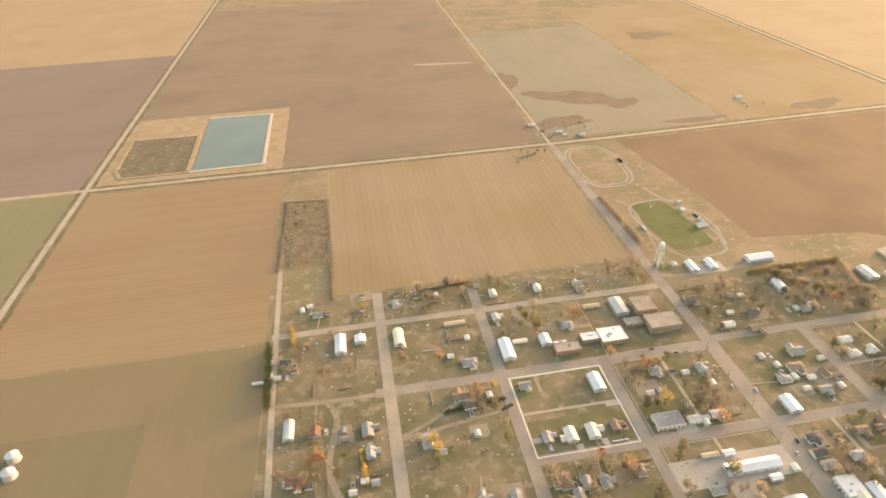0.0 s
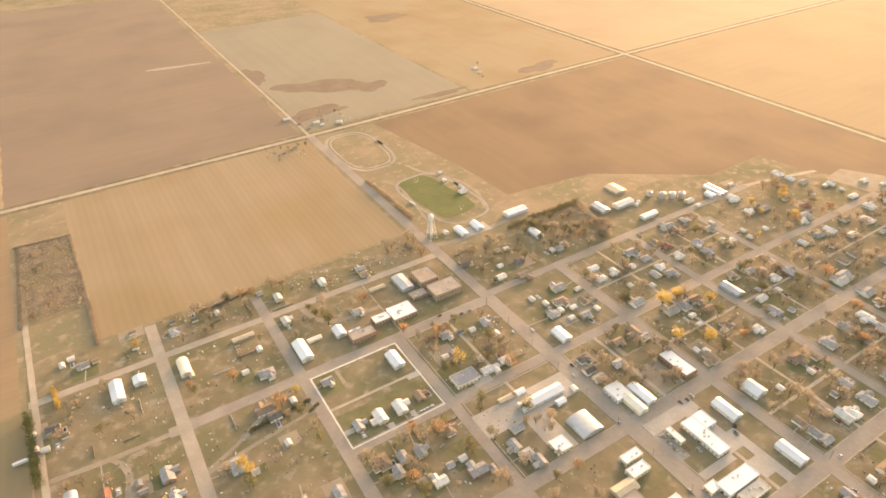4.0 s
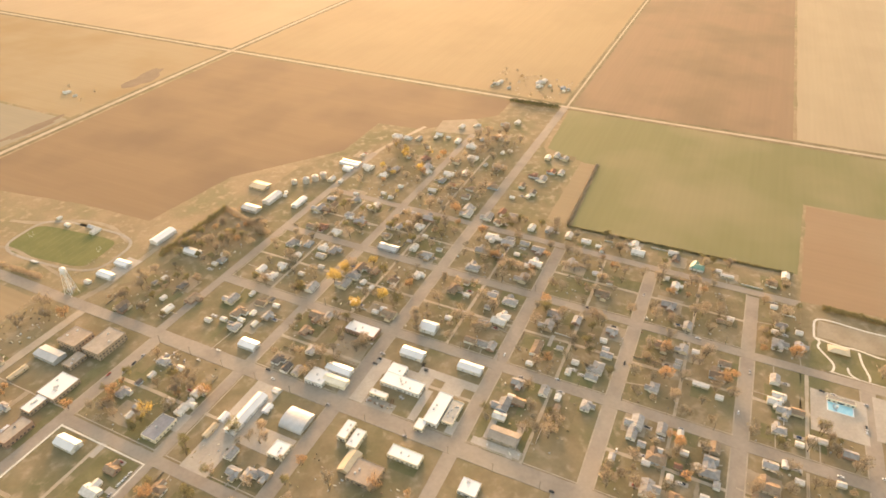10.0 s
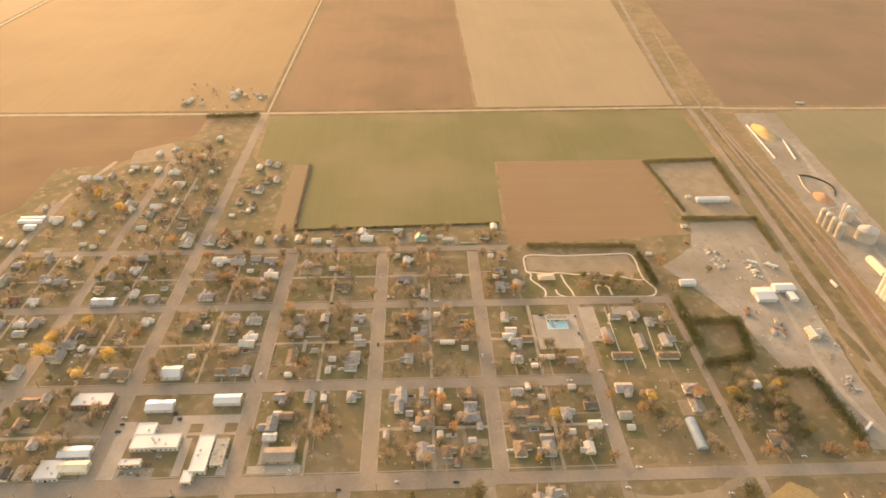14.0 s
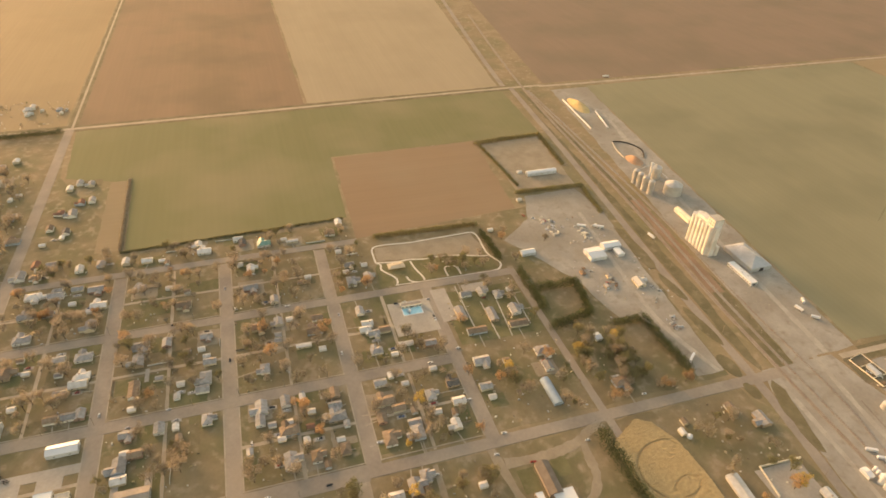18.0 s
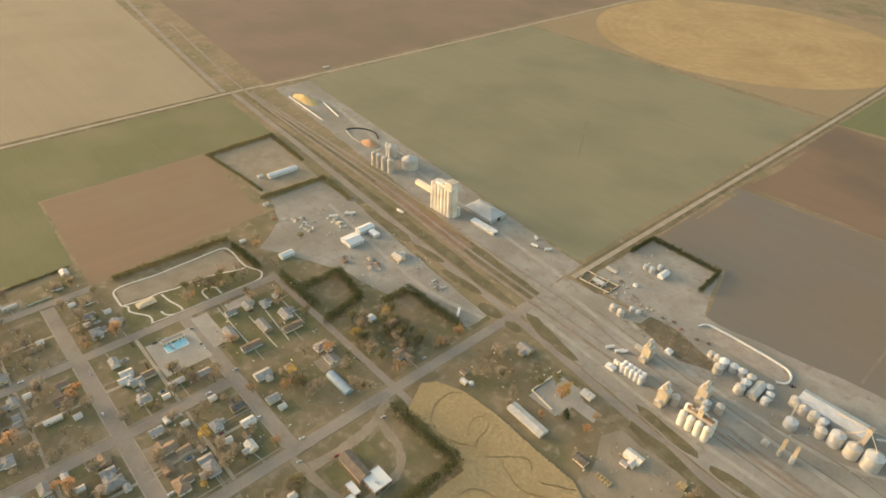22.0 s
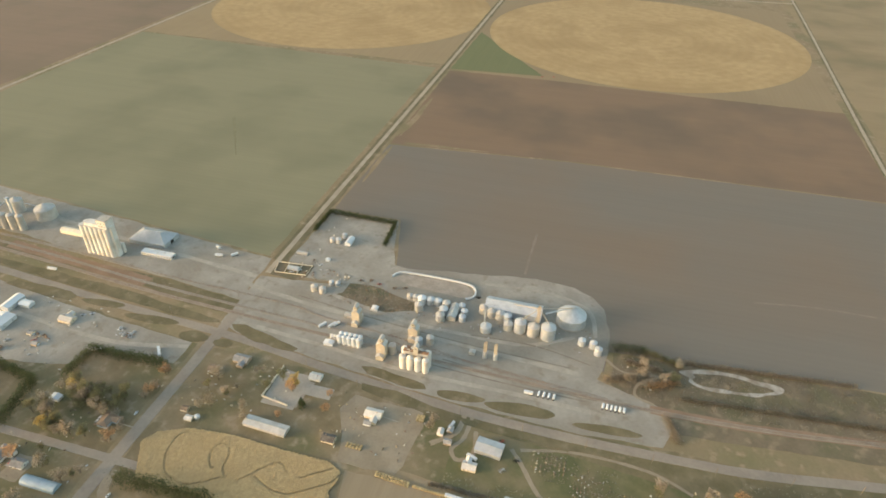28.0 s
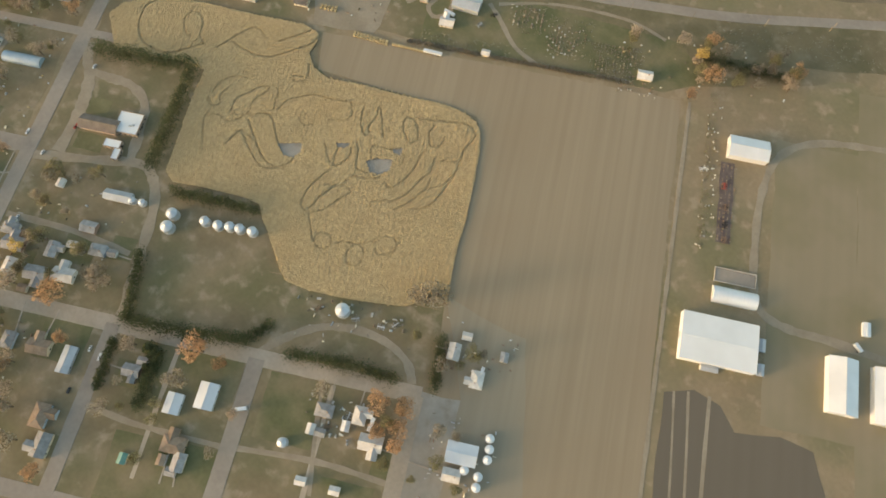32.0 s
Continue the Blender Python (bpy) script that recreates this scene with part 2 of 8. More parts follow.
def layered(z, step=0.003):
    """A height a little above the last one asked for, so that no two sheets share a plane."""
    LAYER[z] = LAYER.get(z, 0) + 1
    return z + step * (LAYER[z] - 1)


def rect(x0, y0, x1, y1):
    return [(x0, y0), (x1, y0), (x1, y1), (x0, y1)]


def glide(pts, n=6):
    """The points, joined by a smooth line."""
    P = [Vector(p) for p in (pts[0],) + tuple(pts) + (pts[-1],)]
    out = []
    for a, b, c, d in zip(P, P[1:], P[2:], P[3:]):
        for i in range(n):
            k = i / n
            q = 0.5 * (2 * b + (c - a) * k + (2 * a - 5 * b + 4 * c - d) * k * k + (3 * b - a - 3 * c + d) * k ** 3)
            out.append((q.x, q.y))
    return out + [tuple(pts[-1])]


def ribbon(name, pts, width, z, material, label, category):
    """A road along the line pts."""
    z = layered(z, 0.0013)
    bm = bmesh.new()
    if len(pts) > 2 and name in ("road", "lane", "railway", "rail", "bunker_wall"):
        pts = glide(pts)
    worn = {"lane": 0.22, "alley": 0.2, "verge": 0.1}.get(name, 0.08 if material is M["gravel"] else 0.03 if name == "road" else 0.0)
    if worn:
        # break the line up so that its edges can wander
        fine = []
        for (x0, y0), (x1, y1) in zip(pts, pts[1:]):
            n = max(1, min(90, int(math.hypot(x1 - x0, y1 - y0) / 9.0)))
            fine += [(x0 + (x1 - x0) * i / n, y0 + (y1 - y0) * i / n) for i in range(n)]
        pts = fine + [tuple(pts[-1])]
    P = [Vector((x, y, 0)) for x, y in pts]
    r = random.Random(int(pts[0][0] * 5 + pts[0][1] * 3))
    rows = []
    for i, p in enumerate(P):
        a = (P[min(i + 1, len(P) - 1)] - P[max(i - 1, 0)]).normalized()
        s = Vector((-a.y, a.x, 0)) * width / 2 * (1 + worn * r.uniform(-1, 1))
        rows.append([bm.verts.new((q.x, q.y, h)) for q, h in ((p - s, -0.2), (p - s, z), (p + s, z), (p + s, -0.2))])
    for r, q in zip(rows, rows[1:]):
        for k in range(3):
            bm.faces.new((r[k], r[k + 1], q[k + 1], q[k]))
    bmesh.ops.recalc_face_normals(bm, faces=bm.faces)
    return tagged(part(name, bm, material), label, category, kind="structure")


# ---- the plain ----
slab("ground", rect(-9000, -9000, 9000, 9000), 0.0, M["ground"], "dry grass plain reaching to the horizon", "ground", base=-3.0)


# ---- fields ----
def rows_along(m, axis, strength):
    """Faint uneven rows left by the machines, every dozen metres."""
    N, L = m.node_tree.nodes, m.node_tree.links
    geo = N.new("ShaderNodeNewGeometry")
    base = N["Principled BSDF"].inputs["Base Color"]
    col = base.links[0].from_socket
    for scale, amount, wobble in ((0.034, 1.0, 0.5), (0.0095, 0.8, 1.4), (0.0023, 1.0, 3.0)):
        wave = N.new("ShaderNodeTexWave")
        wave.wave_type, wave.bands_direction = "BANDS", axis
        wave.inputs["Scale"].default_value = scale
        wave.inputs["Distortion"].default_value = wobble
        wave.inputs["Detail"].default_value = 2.0
        wave.inputs["Detail Scale"].default_value = 0.8
        L.new(geo.outputs["Position"], wave.inputs["Vector"])
        mr = N.new("ShaderNodeMapRange")
        mr.inputs["To Min"].default_value, mr.inputs["To Max"].default_value = 1 - strength * amount, 1 + strength * amount
        L.new(wave.outputs["Fac"], mr.inputs["Value"])
        mx = N.new("ShaderNodeMix")
        mx.data_type, mx.blend_type = "RGBA", "MULTIPLY"
        mx.inputs[0].default_value = 1.0
        L.new(col, mx.inputs[6])
        L.new(mr.outputs[0], mx.inputs[7])
        col = mx.outputs[2]
    L.new(col, base)


def field(pts, c1, c2, label, z=0.06, stretch=(1, 0.06, 1), scale=0.11, c3=None, big=0.006, fine=0.0, rows=0.009):
    c1, c2 = ([a + (b - a) * k for a, b in zip(c1, c2)] for k in (0.38, 0.62))
    c3 = c3 or tuple(v * 0.93 for v in c1)
    m = mat("field_soil", tuple(c1), tuple(c2), scale, fine, c3=c3, big=big, stretch=stretch)
    rows_along(m, "X" if stretch[0] == 1 else "Y", rows)
    return slab("field", pts, layered(z, 0.0015), m, label, "field")


def oval(cx, cy, a, b, n=40, turn=0.0, wobble=0.0):
    """An outline round (cx, cy), uneven by wobble."""
    c, s = math.cos(radians(turn)), math.sin(radians(turn))
    pts = []
    for i in range(n):
        w = 2 * math.pi * i / n
        k = 1 + wobble * (math.sin(3 * w + cx) + 0.6 * math.sin(5 * w + cy) + 0.4 * math.sin(8 * w + a))
        x, y = a * k * math.cos(w), b * k * math.sin(w)
        pts.append((cx + c * x - s * y, cy + s * x + c * y))
    return pts


NS, EW = (1, 0.06, 1), (0.06, 1, 1)
SOIL = (0.155, 0.115, 0.085)
field(rect(-1700, 1916, -470, 3400), (0.32, 0.235, 0.145), (0.37, 0.275, 0.175), "pale tan stubble field")
field(rect(-1700, 1052, -470, 1912), (0.20, 0.155, 0.13), (0.23, 0.18, 0.15), "dark brown ploughed field", stretch=EW)
field(rect(-1700, 250, -470, 1030), (0.185, 0.175, 0.10), (0.215, 0.20, 0.12), "dull green field of young crop")
field(rect(-448, 1050, 340, 2500), (0.205, 0.155, 0.115), (0.24, 0.185, 0.135), "brown tilled field", stretch=EW, c3=(0.19, 0.145, 0.11))
field(rect(-448, 574, -128, 1020), (0.235, 0.165, 0.10), (0.275, 0.195, 0.12), "tan tilled field beside the gravel road", stretch=EW, rows=0.014, c3=(0.265, 0.20, 0.12))
field(rect(-448, -60, -124, 570), (0.19, 0.152, 0.095), (0.22, 0.176, 0.112), "tan grass field behind the town", c3=(0.185, 0.155, 0.09))
field(rect(-420, 330, -234, 474), (0.165, 0.14, 0.085), (0.19, 0.16, 0.10), "dark green grass plot", z=0.12)
field(rect(-54, 646, 340, 1020), (0.25, 0.19, 0.122), (0.305, 0.235, 0.153), "striped tan stubble field", scale=0.06, rows=0.022, c3=(0.25, 0.185, 0.105))
field(rect(362, 1056, 715, 1876), (0.225, 0.205, 0.155), (0.26, 0.235, 0.175), "pale grey green field")
field(rect(722, 1056, 1146, 2080), (0.255, 0.20, 0.125), (0.29, 0.23, 0.145), "golden grass field with a farmstead", c3=(0.24, 0.175, 0.095), big=0.005)
field([(474, 1018), (513, 774), (519, 655), (665, 636), (817, 526), (935, 528), (945, 444), (1058, 345), (1140, 345), (1140, 1024)], (0.19, 0.13, 0.08), (0.22, 0.155, 0.095), "dark brown tilled field at the edge of town", c3=(0.165, 0.115, 0.075))
field(rect(1160, 252, 2600, 1034), (0.265, 0.20, 0.12), (0.305, 0.235, 0.145), "golden field beyond the gravel road", stretch=EW)
field(rect(1160, 1054, 2600, 3400), (0.32, 0.25, 0.165), (0.36, 0.28, 0.19), "pale stubble field", stretch=EW)
field(rect(1162, -150, 2600, 236), (0.20, 0.14, 0.095), (0.235, 0.165, 0.11), "brown tilled field", stretch=EW, c3=(0.175, 0.13, 0.085))
field([(1172, -156), (2600, -156), (2600, -690), (1172, -540)], (0.30, 0.25, 0.175), (0.34, 0.285, 0.20), "pale stubble field", stretch=EW)
field([(745, 122), (930, 128), (965, 222), (1138, 232), (1148, -540), (946, -532), (942, -164), (758, -157)], (0.145, 0.15, 0.074), (0.175, 0.175, 0.09), "green field of winter wheat", c3=(0.205, 0.19, 0.11), stretch=EW)
field(rect(752, 131, 938, 158), (0.225, 0.18, 0.115), (0.255, 0.205, 0.135), "bare strip inside the hedge", z=0.1)
field([(938, -168), (944, -408), (722, -392), (704, -160)], (0.225, 0.157, 0.102), (0.26, 0.185, 0.12), "reddish tan tilled field", stretch=NS, c3=(0.25, 0.187, 0.125))
field([(1136, -722), (1136, -1418), (366, -1398), (370, -645)], (0.215, 0.205, 0.135), (0.24, 0.23, 0.15), "wide dull green field", stretch=EW, c3=(0.19, 0.185, 0.12))
field([(1170, -640), (2600, -800), (2600, -3400), (1160, -2200)], (0.20, 0.15, 0.11), (0.235, 0.175, 0.13), "brown tilled field", stretch=EW, c3=(0.185, 0.145, 0.105))
field([(338, -775), (334, -998), (39, -1024), (-462, -1034), (-462, -640), (-330, -612), (-56, -592), (-54, -560), (200, -640), (238, -775)], (0.16, 0.146, 0.127), (0.19, 0.173, 0.15), "dark bare tilled field", stretch=EW, c3=(0.19, 0.154, 0.121), big=0.0035)
field([(334, -1002), (332, -1390), (132, -1398), (-462, -1398), (-462, -1038), (39, -1028)], (0.187, 0.13, 0.09), (0.217, 0.155, 0.106), "dark brown tilled field", stretch=EW, c3=(0.15, 0.115, 0.085), big=0.006)
field([(334, -1400), (330, -1700), (260, -1600), (130, -1420)], (0.135, 0.15, 0.075), (0.165, 0.172, 0.09), "green corner beside the watered circle", z=0.125)
field(rect(-1700, -3400, -490, -600), (0.255, 0.20, 0.125), (0.30, 0.235, 0.145), "tan grass land", stretch=EW, c3=(0.20, 0.165, 0.10))
field([(-2, -158), (5, -325), (148, -340), (155, -378), (-155, -379), (-160, 80), (-28, 80)], (0.215, 0.172, 0.116), (0.34, 0.278, 0.196), "pale harvested field beside the maize maze", c3=(0.262, 0.205, 0.138), big=0.006, rows=0.012, scale=0.2, stretch=(1, 0.02, 1))
field([(-166, 80), (-167, -138), (-188, -144), (-207, -137), (-218, -121), (-249, -125), (-272, -120), (-281, -93), (-290, 80)], (0.125, 0.107, 0.084), (0.152, 0.13, 0.103), "dark ploughed plot beside the barns", z=0.09)
PLOUGH_STRIPES = (([(-174, -140), (-178, -69), (-182, 60)], 1.6), ([(-184, -142), (-188, -72), (-192, 60)], 2.0), ([(-199, -142), (-199, -74), (-200, 60)], 3.0))
field([(-2, -172), (-29, -162), (-65, -153), (-82, -47), (-90, 80), (-28, 80), (-28, -100)], (0.225, 0.195, 0.143), (0.335, 0.29, 0.22), "pale strip of the harvested field", z=0.1, scale=0.2, stretch=(1, 0.02, 1))
field(rect(-440, -420, -300, 60), (0.235, 0.195, 0.13), (0.265, 0.22, 0.15), "dry pasture beside the barns", c3=(0.21, 0.18, 0.11), big=0.02)
field(rect(-300, -360, -235, -130), (0.235, 0.195, 0.13), (0.265, 0.22, 0.15), "dry pasture inside the farm track", z=0.08, c3=(0.21, 0.18, 0.11), big=0.02)


def ring_field(cx, cy, r, label):
    """A watered circle, mown in rings."""
    m = mat("circle_stubble", (0.365, 0.262, 0.135), (0.415, 0.305, 0.163), 0.05, 0.3, c3=(0.33, 0.235, 0.12), big=0.008)
    nt = m.node_tree
    N, L = nt.nodes, nt.links
    tc = N.new("ShaderNodeTexCoord")
    wave = N.new("ShaderNodeTexWave")
    wave.wave_type, wave.rings_direction = "RINGS", "Z"
    wave.inputs["Scale"].default_value = 0.012
    wave.inputs["Distortion"].default_value = 7.0
    wave.inputs["Detail"].default_value = 3.0
    wave.inputs["Detail Scale"].default_value = 0.02
    L.new(tc.outputs["Object"], wave.inputs["Vector"])
    mr = N.new("ShaderNodeMapRange")
    mr.inputs["To Min"].default_value, mr.inputs["To Max"].default_value = 0.972, 1.02
    L.new(wave.outputs["Fac"], mr.inputs["Value"])
    mx = N.new("ShaderNodeMix")
    mx.data_type, mx.blend_type = "RGBA", "MULTIPLY"
    mx.inputs[0].default_value = 1.0
    b = N["Principled BSDF"].inputs["Base Color"]
    L.new(b.links[0].from_socket, mx.inputs[6])
    L.new(mr.outputs[0], mx.inputs[7])
    L.new(mx.outputs[2], b)
    ob = slab("field", oval(0, 0, r, r, 120), 0.17, m, label, "field")
    ob.location = (cx, cy, 0)


ring_field(-75, -1800, 395, "round watered field of golden stubble")
ring_field(735, -1830, 395, "round watered field of pale golden stubble")
field(rect(-462, -2200, 334, -1400), (0.245, 0.19, 0.12), (0.28, 0.22, 0.14), "dry corners round the watered circle", z=0.1)
field(rect(352, -2300, 1136, -1424), (0.26, 0.20, 0.125), (0.30, 0.235, 0.145), "dry corners round the watered circle", z=0.1)

# bare and darker patches in the fields, pale washes
for cx, cy, a, b, turn, key, label in ((470, 1270, 95, 38, -25, "soil", "dark bare patch in the pale field"), (400, 1130, 70, 26, 10, "soil", "dark bare patch in the pale field"), (560, 1205, 40, 28, 0, "soil", "dark bare patch in the pale field"), (372, 1420, 22, 60, 0, "soil", "dark bare patch in the pale field"), (660, 1075, 60, 12, 0, "soil", "dark bare patch in the pale field"),
                                        (240, 1600, 75, 7, -10, "salt", "pale dried puddle in the field"), (850, 1700, 60, 40, 0, "soil", "dark bare patch in the golden field"), (930, 1090, 60, 22, 10, "soil", "dark bare patch in the golden field")):
    slab("patch", oval(cx, cy, a, b, 36, turn, 0.16), layered(0.16), mat("patch_soil", *(((0.175, 0.13, 0.095), (0.205, 0.155, 0.115)) if key == "soil" else ((0.33, 0.29, 0.23), (0.38, 0.34, 0.28))), 0.03, 0.3), label, "ground")

for pts, w in PLOUGH_STRIPES:
    ribbon("lane", pts, w, 0.12, M["track"], "pale grass strip left in the ploughed plot", "grass")

# ---- roads between the fields ----
for pts, w in (([(-462, 3400), (-459, 1041), (-455, 560), (-452, -60)], 9), ([(-1700, 1044), (-459, 1041), (353, 1033), (1151, 1044), (2600, 1046)], 9), ([(1151, 3400), (1151, 1043), (1149, 240), (1161, -564), (1150, -900), (1140, -3400)], 8), ([(353, 1028), (356, 1500), (358, 3000)], 5), ([(1149, 240), (2600, 243)], 4), ([(355, -612), (347, -1398), (344, -2211), (342, -3400)], 7), ([(344, -2211), (-520, -2320)], 8), ([(-466, -620), (-468, -1158), (-523, -2362), (-540, -3400)], 6)):
    ribbon("road", pts, w, 0.22, M["gravel"], "straight pale gravel road between the fields", "road")
# ---- ground of the town and of the yards ----
slab("town_ground", rect(-122, -160, 742, 642), 0.05, M["yard"], "dry yard grass between the houses", "ground")
slab("town_ground", [(742, 110), (970, 230), (1140, 242), (1138, 345), (985, 440), (935, 528), (817, 524), (742, 560)], 0.05, M["yard"], "dry yard grass at the far end of town", "ground")
slab("yard_ground", [(704, -160), (720, -392), (756, -520), (365, -478), (362, -160)], 0.05, M["yard"], "dry grass round the park and the hedged plots", "ground")
slab("yard_ground", [(345, -478), (345, -160), (-5, -160), (150, -345), (160, -390), (-150, -390), (-300, -430), (-300, -478)], 0.045, M["yard"], "dry grass beside the highway", "ground")
slab("yard_ground", [(600, -374), (650, -346), (691, -398), (750, -418), (753, -500), (684, -510), (533, -492), (372, -478), (372, -446), (462, -443), (470, -416), (545, -400)], 0.1, M["dirt"], "bare dirt yard of the machine dealer", "ground")
slab("yard_ground", [(1130, -640), (1130, -720), (365, -640), (360, -556)], 0.116, M["dirt"], "bare gravel yard along the railway", "ground")
slab("yard_ground", [(335, -506), (360, -515), (360, -604), (262, -614), (222, -672), (180, -672), (111, -684), (37, -696), (-11, -692), (-34, -680), (-48, -662), (-56, -627), (-57, -591), (-48, -548), (-112, -527), (-120, -500), (-112, -480), (-28, -474), (77, -477), (199, -489)], 0.12, M["dirt"], "bare gravel yard round the grain bins", "ground")
slab("yard_ground", [(926, -412), (934, -520), (830, -514), (764, -508), (766, -414)], 0.114, M["track"], "bare plot inside the hedge", "ground")
slab("yard_ground", [(342, -614), (340, -770), (240, -770), (236, -700), (258, -620)], 0.124, M["dirt"], "bare dirt plot inside the hedge", "ground")
slab("yard_ground", [(340, 640), (340, 1018), (470, 1018), (513, 774), (519, 655), (665, 636), (742, 585), (742, 560), (420, 560)], 0.07, M["ground"], "dry grass round the playing field", "ground")
slab("yard_ground", rect(-30, -100, 0, 80), 0.1, M["dirt"], "bare dirt yard beside the tanks", "ground")
slab("yard_ground", [(166, -384), (172, -412), (186, -440), (178, -460), (108, -457), (103, -441), (108, -395), (112, -386)], 0.12, M["track"], "bare dirt yard behind the machine shop", "ground")

slab("verge", [(262, -612), (252, -640), (240, -700), (240, -772), (222, -700), (206, -664), (168, -612), (200, -590), (250, -580)], 0.128, M["dirt"], "bare ground beside the bins", "ground")
slab("verge", [(268, -591), (252, -603), (251, -622), (217, -625), (179, -613), (160, -608), (160, -596), (196, -581), (242, -595)], 0.134, M["scrub"], "weedy rough ground beside the bins", "grass")

slab("yard_ground", [(947, 423), (994, 428), (1026, 376), (989, 344), (958, 363)], 0.13, M["track"], "pale gravel yard at the far end of town", "ground")
for pts, w in (([(-459, 1041), (353, 1033), (1151, 1044), (2600, 1046)], 24), ([(1151, 3400), (1151, 1043), (1149, 240), (1161, -564)], 26), ([(353, -640), (347, -1398), (344, -2211)], 19), ([(-462, 3400), (-459, 1041), (-455, 560), (-452, -60)], 24), ([(1149, 240), (2600, 243)], 16), ([(-466, -620), (-468, -1158), (-523, -2362)], 13)):
    ribbon("verge", pts, w, 0.17, M["verge"], "dry grass margin beside the gravel road", "grass")
slab("field_mark", oval(608, -962, 70, 2.6, 40, -58, 0.25), 0.18, mat("wet_soil", (0.175, 0.168, 0.105), (0.20, 0.19, 0.12), 0.05, 0.3), "dark wet runnel across the green field", "ground")
for cx, cy, a, b, turn in ((326, -1120, 6, 90, -2), (250, -1015, 70, 4, 4), (329, -930, 4, 60, 0)):
    slab("patch", oval(cx, cy, a, b, 44, turn, 0.17), layered(0.16), M["ground"], "dry tan wash at the field's edge", "ground")

for pts in ([(50, -797), (51, -750), (51, -701)], [(-218, -726), (-288, -737), (-364, -738)]):
    ribbon("lane", pts, 3.2, 0.16, M["furrow"], "faint pale wheel track across the bare field", "track")

# ---- town streets ----
for x, y0, y1, w in ((4, -96, 640, 12), (121, -96, 625, 12), (231, -97, 467, 11), (353, -540, -104, 12), (353, -104, 470, 17), (353, 470, 1028, 14), (463, -225, 480, 13), (586, -330, 480, 12), (698, -160, 470, 11)):
    ribbon("road", [(x, y0), (x, y1)], w, 0.24, M["gravel_street"] if (x == 4 or (x == 121 and y0 > 300)) else M["asphalt"], "worn street of the town", "road")
for y, x0, x1, w in ((579, -121, 353, 10), (467, -10, 353, 13), (475, 353, 830, 11), (355, 121, 965, 11), (243, 121, 1149, 14), (121, 121, 690, 13), (5, 353, 690, 13), (24, 0, 353, 11), (-97, 0, 353, 12), (-110, 353, 690, 13), (-219, 353, 586, 13), (-331, 300, 590, 8)):
    ribbon("road", [(x0, y), (x1, y)], w, 0.20, M["gravel_street"] if (x1 == 353 and y > 400 and y < 600 and y != 467) or (y == -97) else M["asphalt"], "worn street of the town", "road")
ribbon("road", [(-118, 720), (-114, 480), (-110, 330)], 6, 0.2, M["gravel"], "gravel lane along the edge of town", "road")
ribbon("road", [(957, 445), (830, 475), (735, 475)], 7, 0.16, M["gravel"], "gravel lane at the far end of town", "road")
ribbon("road", [(1161, -564), (880, -543), (640, -522), (478, -508), (335, -499), (199, -482), (77, -470), (-28, -467), (-137, -470), (-200, -475), (-294, -490), (-700, -556), (-1600, -720)], 10, 0.25, M["asphalt"], "two lane highway along the railway", "road")
ribbon("road", [(1172, -552), (1500, -590), (2600, -735)], 10, 0.25, M["asphalt"], "two lane highway leading off between the fields", "road")
# alleys and lanes
ALLEYS = ((408, 125, 240), (408, 250, 350), (525, 12, 116), (525, -104, 0), (525, 128, 236), (640, 12, 116), (640, -104, -2), (408, -104, 0), (408, -214, -116), (640, 128, 236), (525, 250, 350), (525, 362, 470), (640, 250, 350), (640, 362, 470), (525, -214, -116), (62, -90, 0), (290, 250, 350), (290, 360, 462), (178, -90, 0))
for x, y0, y1 in ALLEYS:
    ribbon("alley", [(x, y0), (x + 0.6, (y0 + y1) / 2), (x, y1)], 3.4, 0.15, M["gravel"], "narrow gravel alley behind the houses", "alley")
for y, x0, x1 in ((62, 360, 455), (62, 470, 580), (-52, 360, 455), (-52, 470, 580), (182, 470, 580), (182, 592, 690), (62, 592, 690), (-52, 592, 690), (300, 592, 690), (300, 470, 580), (412, 592, 690), (300, 705, 900), (410, 470, 580), (410, 126, 226), (-165, 360, 455), (-165, 470, 580)):
    ribbon("alley", [(x0, y), (x1, y)], 3.2, 0.14, M["gravel"], "narrow gravel alley behind the houses", "alley")
